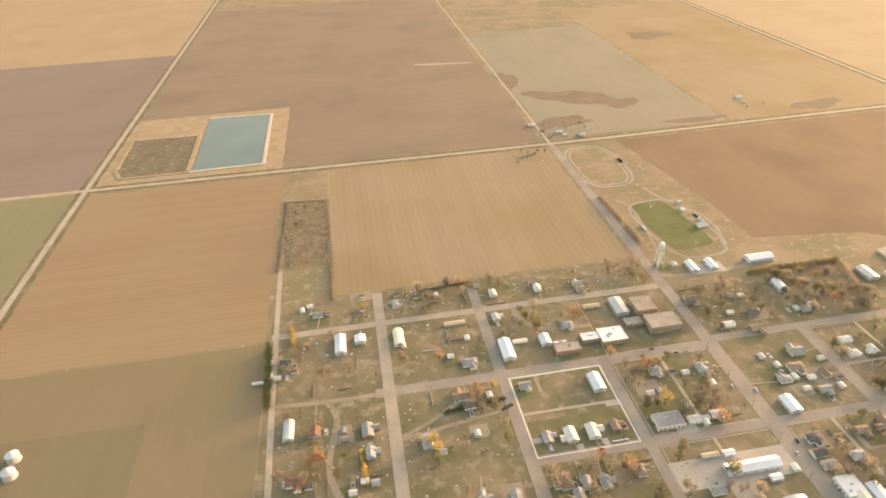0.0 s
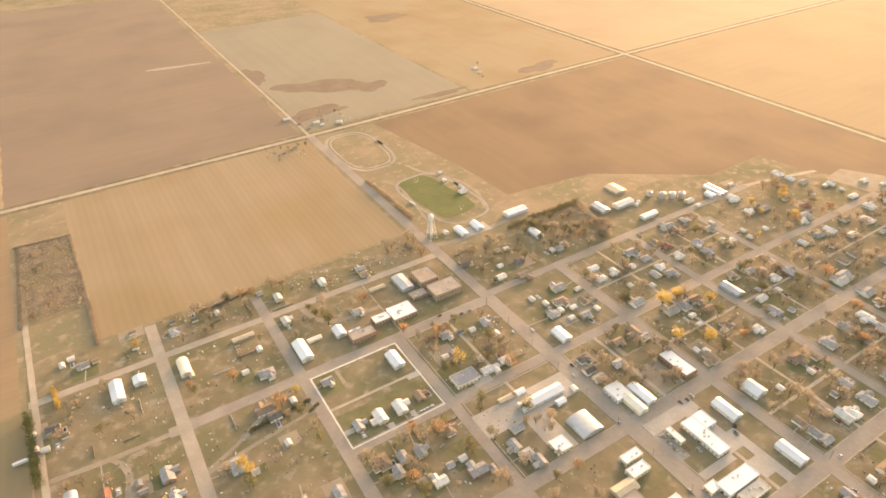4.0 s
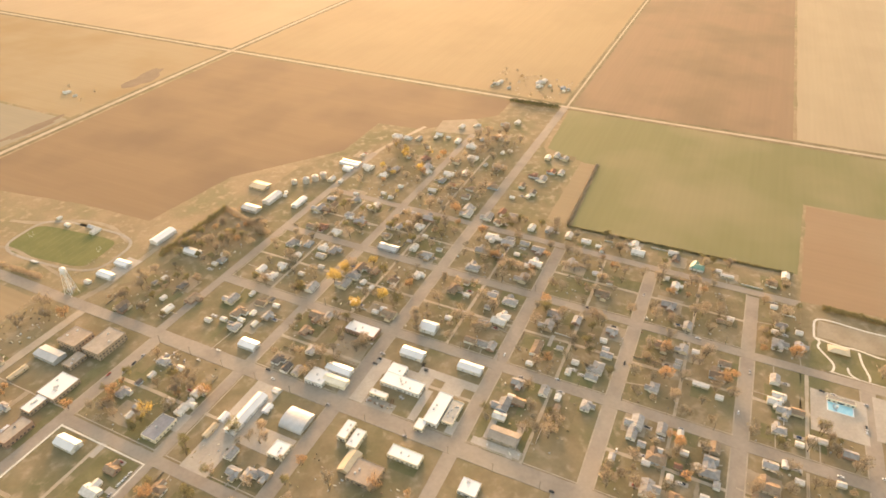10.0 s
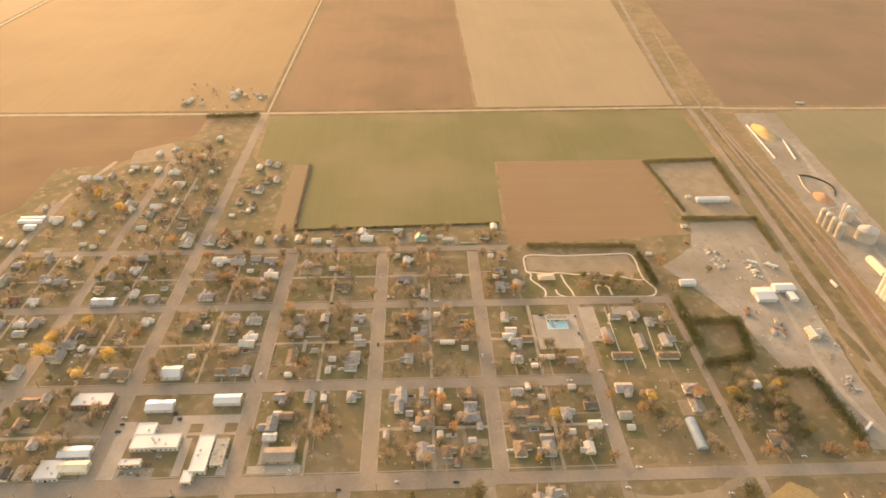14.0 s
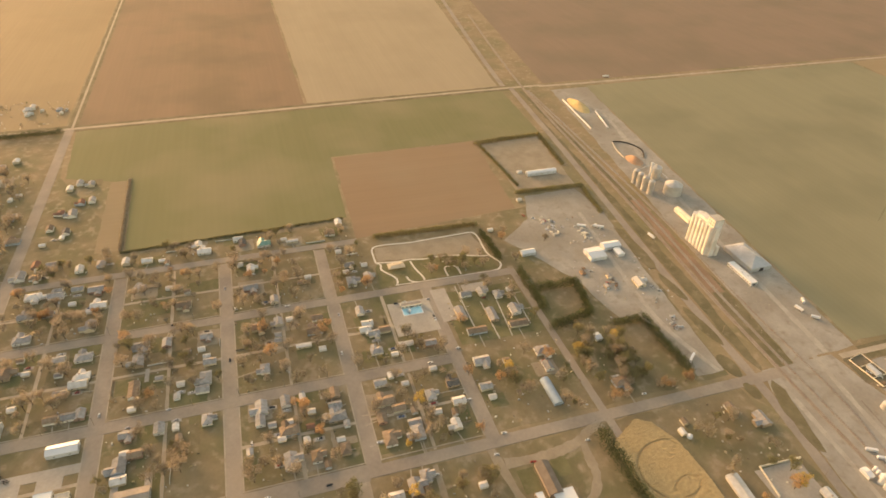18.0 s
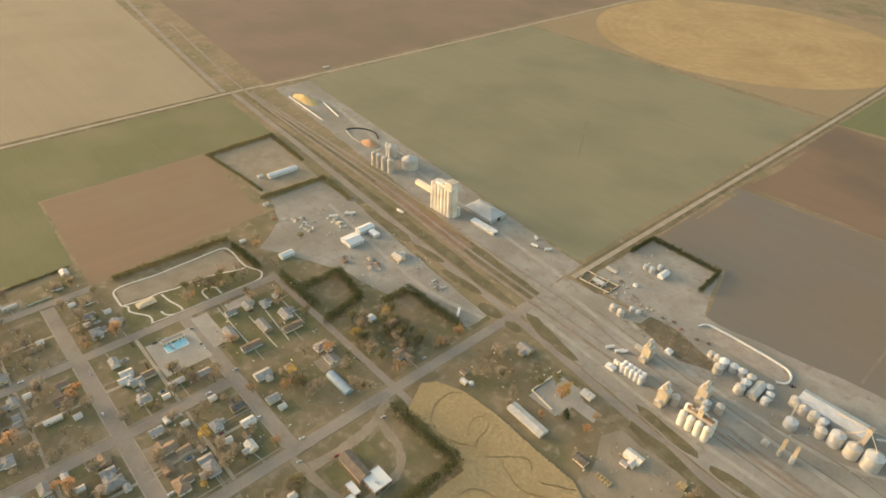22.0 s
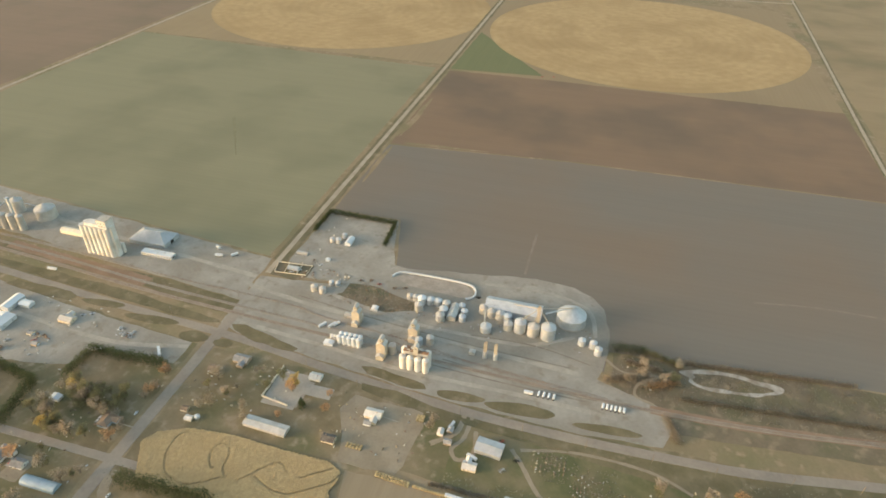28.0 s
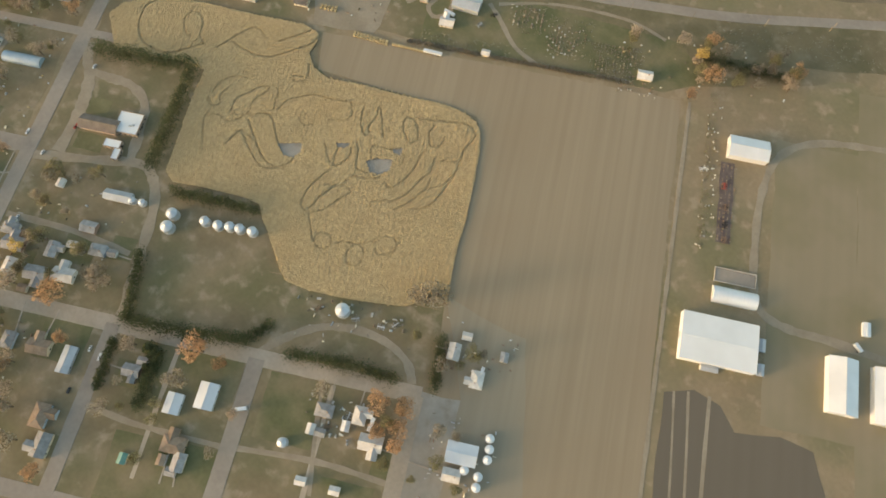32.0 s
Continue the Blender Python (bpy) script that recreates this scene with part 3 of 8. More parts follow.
for pts, w in (([(4, 403), (40, 420), (72, 440), (118, 462)], 5), ([(118, 420), (60, 412), (10, 403)], 4), ([(160, 575), (168, 545), (190, 528), (240, 525)], 7), ([(-60, 465), (-50, 440), (-58, 380), (-40, 330)], 6), ([(-110, 470), (-60, 466), (4, 466)], 6), ([(347, -212), (300, -218), (262, -223), (246, -213), (236, -189), (232, -150), (228, -104)], 8), ([(346, -322), (337, -299), (318, -293), (296, -290), (278, -276), (272, -250), (270, -224)], 8), ([(329, -219), (327, -250), (329, -275), (334, -296)], 10), ([(345, -160), (290, -158), (240, -150)], 5),
               ([(-330, -194), (-281, -201), (-253, -203), (-233, -210), (-225, -225), (-223, -256), (-225, -305), (-236, -342), (-262, -362), (-310, -369), (-420, -372)], 6), ([(-158, 60), (-162, -379)], 3), ([(12, -441), (-38, -452), (-100, -450), (-136, -436)], 3), ([(20, -440), (8, -425), (-10, -400), (-32, -386)], 4), ([(70, -472), (72, -445), (92, -425)], 5), ([(62, -470), (64, -440), (72, -425), (64, -415), (52, -425), (55, -450)], 4),
               ([(353, 600), (390, 592), (450, 594), (520, 600)], 8), ([(366, 620), (380, 650), (395, 760), (385, 800)], 5), ([(470, 640), (486, 690), (480, 740), (452, 790), (440, 830)], 6), ([(122, -100), (107, -114), (86, -127), (62, -132), (36, -129), (16, -118), (8, -103)], 6), ([(120, -34), (60, -38), (10, -35)], 4), ([(226, -39), (189, -34), (123, -33)], 4), ([(70, -92), (66, -60), (58, -16)], 3), ([(-312, 1352), (-295, 1045)], 6), ([(361, 66), (368, 64), (373, 70), (372, 84), (373, 98), (368, 105), (361, 103)], 4)):
    ribbon("lane", pts, w, 0.18, M["track"], "pale worn dirt track", "track")
# highway slip lanes and island verges
for cx, cy, a, b in ((505, -506, 27, 5.5), (436, -498, 33, 6), (376, -487, 17, 8), (340, -487, 11, 6), (80, -486.5, 24, 6), (20, -487, 34, 7.5), (-62, -486, 32, 5)):
    slab("verge", oval(cx, cy, a, b, 36, 4.0, 0.04), layered(0.3), M["verge"], "dry brown grass island beside the highway", "grass")
for pts in ([(632, -514), (555, -513), (543, -508), (545, -499), (582, -498), (640, -503)], [(347, -516), (332, -520), (260, -502), (264, -496), (308, -498), (340, -509)], [(187, -497), (175, -500), (118, -492), (114, -486), (127, -483), (177, -489)], [(178, -476), (142, -476), (92, -465), (98, -460), (138, -461), (175, -468)], [(76, -462), (59, -461), (-29, -459), (-30, -451), (29, -453), (68, -455)]):
    slab("verge", pts, layered(0.3), M["verge"], "dry brown grass strip beside the highway", "grass")
# railway: ballast, grass strips, rails
slab("verge", [(1140, -582), (700, -575), (533, -566), (487, -567), (418, -562), (360, -555), (359, -533), (375, -531), (423, -534), (473, -545), (513, -549), (700, -562), (1140, -574)], 0.165, M["verge"], "dry brown grass beside the railway", "grass")
slab("verge", [(1140, -562), (900, -556), (656, -542), (496, -534), (366, -519), (360, -515), (381, -510), (485, -517), (594, -524), (642, -530), (900, -551), (1140, -560)], 0.16, M["verge"], "dry brown grass between railway and highway", "grass")
slab("verge", [(-62, -545), (-62, -590), (-330, -610), (-700, -660), (-700, -575), (-300, -515), (-120, -498)], 0.112, M["scrub"], "dry brush along the railway", "grass")
slab("verge", [(150, -476), (-160, -474), (-300, -490), (-700, -548), (-700, -500), (-300, -440), (-150, -420), (150, -462)], 0.1, M["verge"], "dry grass beside the highway", "grass")
slab("lawn", [(72, -455), (72, -385), (-140, -384), (-172, -400), (-150, -436), (-30, -448)], 0.14, M["lawn_dull"], "rough green grass behind the work yard", "grass")
RAIL = [(1700, -660), (1140, -587), (700, -560), (484, -541), (302, -532), (113, -526), (-20, -522), (-110, -522), (-190, -526), (-306, -540), (-700, -604), (-1500, -752)]
SIDING = [(1140, -590), (700, -572), (484, -553), (302, -544), (113, -537), (-20, -527), (-60, -524)]
BRANCH = [(1140, -594), (700, -586), (484, -572), (313, -566), (254, -556), (199, -551), (146, -546), (81, -534), (32, -529), (-20, -525)]
ribbon("verge", [(-100, -523), (-190, -526), (-306, -540), (-700, -604), (-1500, -752)], 10, 0.2, M["rusty_dirt"], "rust brown bank under the railway", "ground")
for line, w, key in ((RAIL, 5, "ballast"), (SIDING, 4, "dirt"), (BRANCH, 4, "dirt")):
    ribbon("railway", line, w, 0.34, M[key], "railway ballast bed with worn sleepers", "railway")
    for s in (-0.75, 0.75):
        ribbon("rail", [(x, y + s) for x, y in line], 0.16, 0.5, M["rust"], "rusty steel rail", "rail")
for line in ([(120, -520), (40, -516), (-40, -515)], [(110, -531), (20, -521), (-50, -519)], [(300, -583), (200, -570), (90, -560), (-20, -556)], [(90, -575), (20, -578), (-40, -566)]):
    ribbon("lane", line, 1.6, 0.2, M["rut"], "dark wheel rut in the gravel yard", "track")
ribbon("lane", [(-55, -580), (-74, -566), (-108, -570), (-89, -554), (-86, -537), (-104, -530)], 3, 0.2, M["track"], "pale worn path through the brush", "track")
for line, w in (([(365, -585), (280, -572), (180, -565), (80, -556), (-30, -550)], 6), ([(340, -522), (240, -514), (140, -504), (30, -505), (-70, -502)], 5), ([(-20, -604), (30, -577), (100, -574), (170, -577), (262, -596)], 5), ([(372, -472), (450, -456), (560, -462), (690, -476)], 6), ([(365, -602), (470, -613), (600, -628), (800, -655), (1000, -688)], 7), ([(100, -668), (20, -672), (-30, -655), (-42, -610)], 5)):
    ribbon("lane", line, w, 0.14, M["packed"], "pale packed wheel track across the gravel yard", "track")
# railway side ground, worn brown by spilled grain
slab("verge", [(700, -565), (484, -545), (480, -562), (700, -580)], 0.2, M["rusty_dirt"], "rust brown ground beside the rails", "ground")
# kerbs and pavements round the blocks
def kerb(pts, w, label="pale concrete kerb round the block"):
    ribbon("kerb", pts, w, 0.34, M["kerb"], label, "kerb")


kerb([(126, 460), (225, 460)], 1.9)
kerb([(127, 459), (127, 358), (224, 358), (224, 459)], 1.9)
for x0, x1, y0, y1 in ((238, 344, 361, 460), (238, 344, 250, 348), (362, 456, 250, 349), (362, 456, 128, 236), (470, 579, 128, 236), (470, 579, 12, 114), (470, 579, -103, -2), (362, 456, 12, 114), (362, 456, -103, -2), (593, 692, 12, 114), (593, 692, -103, -2), (470, 579, 250, 349), (593, 692, 128, 236), (470, 579, -212, -117), (362, 456, -212, -117), (238, 344, 474, 574), (470, 579, 362, 468), (593, 692, 250, 349)):
    ribbon("pavement", [(x0, y0), (x1, y0)], 1.2, 0.17, M["walk"], "narrow concrete pavement along the street", "pavement")
    ribbon("pavement", [(x0, y1), (x1, y1)], 1.2, 0.17, M["walk"], "narrow concrete pavement along the street", "pavement")
    ribbon("pavement", [(x0 + 1, y0 + 1), (x0 + 1, y1 - 1)], 1.1, 0.16, M["walk"], "narrow concrete pavement along the street", "pavement")

# lawns that stay green
for x0, y0, x1, y1 in ((129, 428, 152, 458), (129, 360, 222, 400), (240, 480, 300, 494), (188, 474, 232, 482), (240, 364, 262, 400), (362, 60, 402, 110), (418, 262, 455, 296), (640, 12, 662, 48), (560, 130, 582, 158), (478, -325, 566, -230), (296, -240, 320, -225), (304, -272, 326, -258), (296, -70, 330, -40), (232, 120, 262, 150), (420, 312, 456, 345), (600, 262, 640, 292), (612, 60, 640, 90), (500, 60, 520, 110), (310, 140, 335, 165), (160, 10, 200, 40), (122, -30, 147, -10), (8, -50, 22, -35)):
    slab("lawn", rect(x0, y0, x1, y1), layered(0.112, 0.0012), M["lawn"], "green lawn kept short", "grass")

for x0, y0, x1, y1 in ((66, -90, 108, -44), (128, -92, 200, -62), (244, -92, 280, -62), (126, -28, 200, 15), (16, -30, 60, 14), (8, -55, 22, -40)):
    slab("lawn", rect(x0, y0, x1, y1), layered(0.112, 0.0012), M["lawn_dull"], "rough dull green grass of a yard", "grass")

# ---- lagoons ----
slab("lagoon_bank", [(-448, 1052), (-448, 1372), (-130, 1372), (-132, 1050)], 0.5, M["bank"], "tan earth bank round the lagoons", "bank")
slab("lagoon_bed", [(-426, 1105), (-430, 1252), (-308, 1248), (-302, 1080), (-410, 1080)], 0.9, M["scrub"], "dried brown lagoon bed with weeds", "lagoon")
for pts in ([(-428, 1108), (-432, 1254), (-306, 1250)], [(-304, 1250), (-298, 1076)], [(-412, 1074), (-298, 1074)], [(-412, 1074), (-428, 1108)]):
    ribbon("lagoon_wall", pts, 7, 1.5, M["bank"], "earth wall of the lagoon", "bank")
for pts in ([(-298, 1346), (-168, 1338)], [(-168, 1340), (-166, 1076)], [(-294, 1074), (-166, 1076)]):
    ribbon("lagoon_wall", pts, 6, 1.6, M["concrete"], "pale stone edge of the lagoon", "bank")
slab("water", [(-296, 1344), (-172, 1336), (-170, 1079), (-291, 1079)], 1.0, M["water"], "still blue grey lagoon water", "water")
slab("marsh", [(-122, 914), (-57, 908), (-52, 719), (-113, 716)], 0.14, M["mud"], "weedy hollow with dry brown reeds", "marsh")
# dried salt pan beside the railway
slab("salt_pan", oval(-178, -581, 48, 15, 60, 3, 0.09), 0.2, M["salt"], "white dried mud round a hollow", "ground")
slab("salt_pan", oval(-177, -580, 38, 10, 60, 3, 0.09), 0.24, M["scrub"], "brown brush inside the hollow", "ground")
# playing field, running ring
def soft_rect(cx, cy, a, b, power=3.4, turn=0.0, n=56):
    """A rectangle with round ends."""
    c, s = math.cos(radians(turn)), math.sin(radians(turn))
    pts = []
    for i in range(n):
        w = 2 * math.pi * i / n
        x = a * math.copysign(abs(math.cos(w)) ** (2 / power), math.cos(w))
        y = b * math.copysign(abs(math.sin(w)) ** (2 / power), math.sin(w))
        pts.append((cx + c * x - s * y, cy + s * x + c * y))
    return pts


slab("sports_field", soft_rect(427, 715, 32, 67, 6, 7), 0.16, M["turf"], "green football field with worn edges", "sports field")
ring = soft_rect(433, 706, 43, 80, 3.6, 5)
ribbon("path", ring + ring[:2], 4, 0.2, M["dirt"], "worn cinder path round the football field", "path")
for i in range(11):
    a, b = i / 10.0, i / 10.0
    ribbon("yard_line", [(394 + 11 * a, 764 - 100 * a), (449 + 11 * b, 768 - 100 * b)], 0.35, 0.19, M["worn_line"], "faded white yard line", "line")
for a, b, w, key in ((44, 80, 5, "dirt"), (37, 72, 2.0, "gravel")):
    pts = soft_rect(402, 924, a, b, 3.0)
    ribbon("track", pts + pts[:2], w, 0.2, M[key], "oval running track of bare dirt", "track")
# park: winding pale paths round a ball field, lawn with a shelter
for pts in ([(644, -173), (659, -173), (675, -175), (680, -188), (677, -223), (678, -254), (679, -287), (679, -310), (666, -315), (643, -314), (625, -315), (606, -323), (595, -318), (592, -309)], [(644, -173), (640, -198), (641, -213), (637, -234), (638, -251), (633, -280), (625, -304), (624, -314)], [(644, -174), (638, -178), (628, -177), (608, -190), (594, -188)], [(637, -215), (621, -217), (603, -222), (596, -222)], [(608, -203), (599, -205), (594, -213)], [(596, -252), (612, -252), (615, -259), (611, -267), (596, -268)]):
    ribbon("path", glide(pts), 2.2, 0.2, M["kerb"], "winding pale path through the park", "path")
ribbon("path", [(595, -186), (594, -222), (593, -267), (592, -316)], 1.6, 0.2, M["concrete"], "straight path along the street side of the park", "path")
slab("lawn", [(643, -175), (640, -198), (637, -234), (638, -251), (633, -280), (622, -314), (595, -317), (595, -168), (634, -170)], 0.14, M["lawn"], "green park lawn", "grass")
slab("yard_ground", [(646, -176), (676, -178), (677, -223), (677, -308), (640, -312), (628, -306), (641, -250), (643, -213)], 0.15, M["track"], "dry mown ball field in the park", "ground")
for pts in ([(575, -253), (501, -252)], [(540, -273), (477, -272)], [(539, -292), (478, -287)], [(540, -315), (491, -314)]):
    ribbon("walk", pts, 1.3, 0.19, M["concrete"], "pale walk between the low houses", "path")
# driveways and paved yards
for x0, y0, x1, y1 in ((166, 356, 172, 366), (190, 356, 196, 368), (210, 404, 228, 410), (128, 374, 140, 380), (262, 358, 282, 370), (236, 300, 345, 330), (276, 252, 300, 300), (362, 70, 404, 76), (364, 64, 372, 110), (374, 96, 398, 102), (362, 222, 424, 236), (404, 172, 420, 222), (364, 166, 404, 174), (420, 128, 430, 190), (408, 140, 420, 160), (364, 128, 380, 136), (512, 80, 530, 84), (508, -216, 563, -168), (518, -240, 575, -222), (228, -470, 262, -425), (200, -460, 228, -446), (560, -290, 575, -260), (400, 590, 445, 612)):
    slab("driveway", rect(x0, y0, x1, y1), layered(0.2, 0.0013), M["pale_paving"], "pale concrete paving", "paving")


# ---- buildings ----
def thing(name, x, y, label, category, group="", z=0.05, turn=0.0):
    ob = new(name)
    ob.location = (x, y, z)
    ob.rotation_euler = (0, 0, radians(turn))
    return tagged(ob, label, category, group)


def gable_walls(w, d, h, rise, bm=None):
    """Walls of a building w wide and d long, ridge along y."""
    bm = bm or bmesh.new()
    a, b = w / 2, d / 2
    v = [bm.verts.new(p) for p in ((-a, -b, -0.3), (a, -b, -0.3), (a, b, -0.3), (-a, b, -0.3), (-a, -b, h), (a, -b, h), (a, b, h), (-a, b, h), (0, -b, h + rise), (0, b, h + rise))]
    for f in ((0, 1, 5, 8, 4), (2, 3, 7, 9, 6), (1, 2, 6, 5), (3, 0, 4, 7)):
        bm.faces.new([v[i] for i in f])
    return bm


def gable_roof(w, d, h, rise, over=0.4, thick=0.16, bm=None):
    bm = bm or bmesh.new()
    k = rise / (w / 2)
    a, b = w / 2 + over, d / 2 + over
    low = h - over * k
    for s in (-1, 1):
        p = [(s * a, -b, low), (0, -b, h + rise), (0, b, h + rise), (s * a, b, low)]
        top = [bm.verts.new((x, y, z + thick)) for x, y, z in p]
        bot = [bm.verts.new((x, y, z + 0.01)) for x, y, z in p]
        bm.faces.new(top)
        bm.faces.new(bot[::-1])
        for i in range(4):
            j = (i + 1) % 4
            bm.faces.new((top[i], top[j], bot[j], bot[i]))
    bmesh.ops.recalc_face_normals(bm, faces=bm.faces)
    return bm


def hip_roof(w, d, h, rise, over=0.5):
    bm = bmesh.new()
    a, b = w / 2 + over, d / 2 + over
    r = max(b - a, 0.0)
    q = max(a - b, 0.0)
    low = [bm.verts.new((x, y, h - 0.05)) for x, y in ((-a, -b), (a, -b), (a, b), (-a, b))]
    eave = [bm.verts.new((x, y, h + 0.12)) for x, y in ((-a, -b), (a, -b), (a, b), (-a, b))]
    t0, t1 = bm.verts.new((-q, -r, h + rise)), bm.verts.new((q, r, h + rise))
    for i in range(4):
        bm.faces.new((low[i], low[(i + 1) % 4], eave[(i + 1) % 4], eave[i]))
    bm.faces.new(low[::-1])
    if r >= q:
        for f in ((eave[0], eave[1], t0), (eave[1], eave[2], t1, t0), (eave[2], eave[3], t1), (eave[3], eave[0], t0, t1)):
            bm.faces.new(f)
    else:
        for f in ((eave[0], eave[1], t1, t0), (eave[1], eave[2], t1), (eave[2], eave[3], t0, t1), (eave[3], eave[0], t0)):
            bm.faces.new(f)
    bmesh.ops.recalc_face_normals(bm, faces=bm.faces)
    return bm


def window(parent, x, y, z, w, h, side):
    """A dark window, proud of the wall that faces side (0 east, 1 north, 2 west, 3 south)."""
    t = 0.06
    ob = part("window", box_bm(-t, -w / 2, 0, t, w / 2, h), M["glass"], parent)
    ob.location, ob.rotation_euler = (x, y, z), (0, 0, side * math.pi / 2)
    return ob


ROOFS = {"g": ("grey", mat("grey_shingles", (0.25, 0.245, 0.24), (0.33, 0.325, 0.32), 0.3, 1.2, vary=0.22)), "b": ("brown", mat("brown_shingles", (0.215, 0.16, 0.115), (0.27, 0.205, 0.15), 0.3, 1.2, vary=0.2)), "d": ("dark", mat("dark_shingles", (0.10, 0.092, 0.085), (0.15, 0.14, 0.13), 0.3, 1.2, vary=0.2)),
         "w": ("pale", mat("pale_shingles", (0.50, 0.485, 0.46), (0.6, 0.585, 0.56), 0.3, 1.0, vary=0.15)), "r": ("red brown", mat("red_shingles", (0.23, 0.12, 0.085), (0.28, 0.155, 0.11), 0.3, 1.2, vary=0.15)), "s": ("green metal", mat("green_roof_metal", (0.12, 0.26, 0.22), (0.16, 0.31, 0.27), 0.2, 0.0, rough=0.5))}
WALLS = [("white", mat("white_siding", (0.66, 0.64, 0.6), (0.74, 0.72, 0.68), 0.3, 0.0)), ("cream", mat("cream_siding", (0.55, 0.48, 0.36), (0.62, 0.55, 0.43), 0.3, 0.0)), ("tan", mat("tan_siding", (0.36, 0.28, 0.2), (0.43, 0.34, 0.25), 0.3, 0.0)), ("pale blue", mat("blue_siding", (0.36, 0.42, 0.48), (0.42, 0.48, 0.54), 0.3, 0.0)), ("brick", M["brick"])]
DIMS = {"s": (5.5, 7.0, 2.5, 1.2), "m": (8.5, 12.0, 3.0, 2.2), "l": (10.5, 16.0, 3.2, 2.6), "d": (9.5, 21.0, 3.0, 2.0), "h": (5.0, 15.0, 2.7, 0.7)}
templates = {}


def house_template(size, roof, k):
    """A house with its ridge along y, built at the origin; later ones are copies."""
    key = (size, roof, k)
    if key in templates:
        return templates[key]
    w, d, h, rise = DIMS[size]
    rname, rmat = ROOFS[roof]
    wname, wmat = WALLS[k % 5]
    if size == "s":
        ob = thing("garage", 0, 0, f"small {wname} garage with a {rname} roof", "garage", "garages and sheds of the town")
        wall = part("wall", gable_walls(w, d, h, rise), wmat, ob)
        part("roof", gable_roof(w, d, h, rise, 0.3), rmat, ob)
        part("garage_door", box_bm(-1.7, -d / 2 - 0.05, 0, 1.7, -d / 2 + 0.05, 2.1), M["white_metal"], wall)
        templates[key] = ob
        return ob
    ob = thing("house", 0, 0, f"{'small' if size == 'm' else 'large' if size == 'l' else 'narrow' if size == 'h' else 'long low'} {wname} house with a {rname} shingle roof", "house", "houses of the town")
    if k % 3 == 2 and size != "h":
        wall = part("wall", box_bm(-w / 2, -d / 2, -0.3, w / 2, d / 2, h), wmat, ob)
        roof_part = part("roof", hip_roof(w, d, h, rise), rmat, ob)
    else:
        wall = part("wall", gable_walls(w, d, h, rise), wmat, ob)
        roof_part = part("roof", gable_roof(w, d, h, rise), rmat, ob)
    if size == "l" or (size == "m" and k % 2):
        # a lower wing across the front
        ww, wd = w * 0.62, d * 0.42
        ox = w / 2 + ww / 2 - 1.0
        bm = gable_walls(wd, ww, h - 0.25, rise * 0.7)
        bmesh.ops.rotate(bm, verts=bm.verts, cent=(0, 0, 0), matrix=Matrix.Rotation(math.pi / 2, 3, "Z"))
        bmesh.ops.translate(bm, verts=bm.verts, vec=(ox, d * 0.16, 0))
        wing = part("wing", bm, wmat, ob)
        bm = gable_roof(wd, ww + 2, h - 0.25, rise * 0.7)
        bmesh.ops.rotate(bm, verts=bm.verts, cent=(0, 0, 0), matrix=Matrix.Rotation(math.pi / 2, 3, "Z"))
        bmesh.ops.translate(bm, verts=bm.verts, vec=(ox - 1, d * 0.16, 0))
        part("wing_roof", bm, rmat, wing)
    if size != "h":
        part("chimney", box_bm(0.6, d * 0.2, h, 1.3, d * 0.2 + 0.8, h + rise + 0.7), M["brick"], roof_part)
    part("door", box_bm(-w / 2 - 0.05, -0.5, 0, -w / 2 + 0.05, 0.5, 2.05), M["wood"], wall)
    window(wall, -w / 2, d * 0.3, 1.0, 1.3, 1.2, 2)
    window(wall, 0, -d / 2, 1.0, 1.4, 1.2, 3)
    templates[key] = ob
    return ob


used_house, placed = set(), []


def put_house(x, y, code, i):
    size, roof = code[0], code[1]
    axis = code[2] if len(code) > 2 else "xy"[i % 2]
    rnd = random.Random(int(x * 7 + y * 13) + i)
    k = rnd.choice((0, 0, 0, 1, 1, 2, 3, 4)) if roof != "w" else rnd.choice((0, 1))
    key = (size, roof, k + (rnd.choice((0, 5)) if size != "s" else 0))
    turn = (0 if axis == "y" else 90) + rnd.choice((0, 180)) + rnd.uniform(-1.5, 1.5)
    base = house_template(*key)
    m = pose(x, y, 0.05, 0, 0, turn)
    placed.append((x, y, 7 if size == "s" else 11))
    if key not in used_house:
        used_house.add(key)
        base.matrix_basis = m
        return base
    return copy_thing(base, m)


STREETS = []
STREETS.append([(797, 200, "sw"), (738, 201, "mgy"), (720, 169, "mwx"), (725, 146, "mgx"), (718, 94, "mwy"), (714, 77, "sw"), (737, 35, "mwx"), (721, 28, "lwy"), (738, -13, "mwy"), (673, 186, "lgy"), (676, 200, "swy"), (684, 185, "sgy"), (680, 165, "mgy"), (674, 145, "lgy"), (654, 167, "swy"), (643, 139, "lwy"), (636, 147, "swy"), (609, 143, "lgx"), (635, 160, "sby"), (642, 189, "mby"), (664, 98, "mgy"), (656, 67, "swy"), (645, 47, "sby"), (620, 50, "lby"), (561, 26, "mgy"), (543, 31, "sw"), (563, 90, "lgy"), (561, 65, "mgx"), (544, 45, "sby"), (531, 26, "swy")])
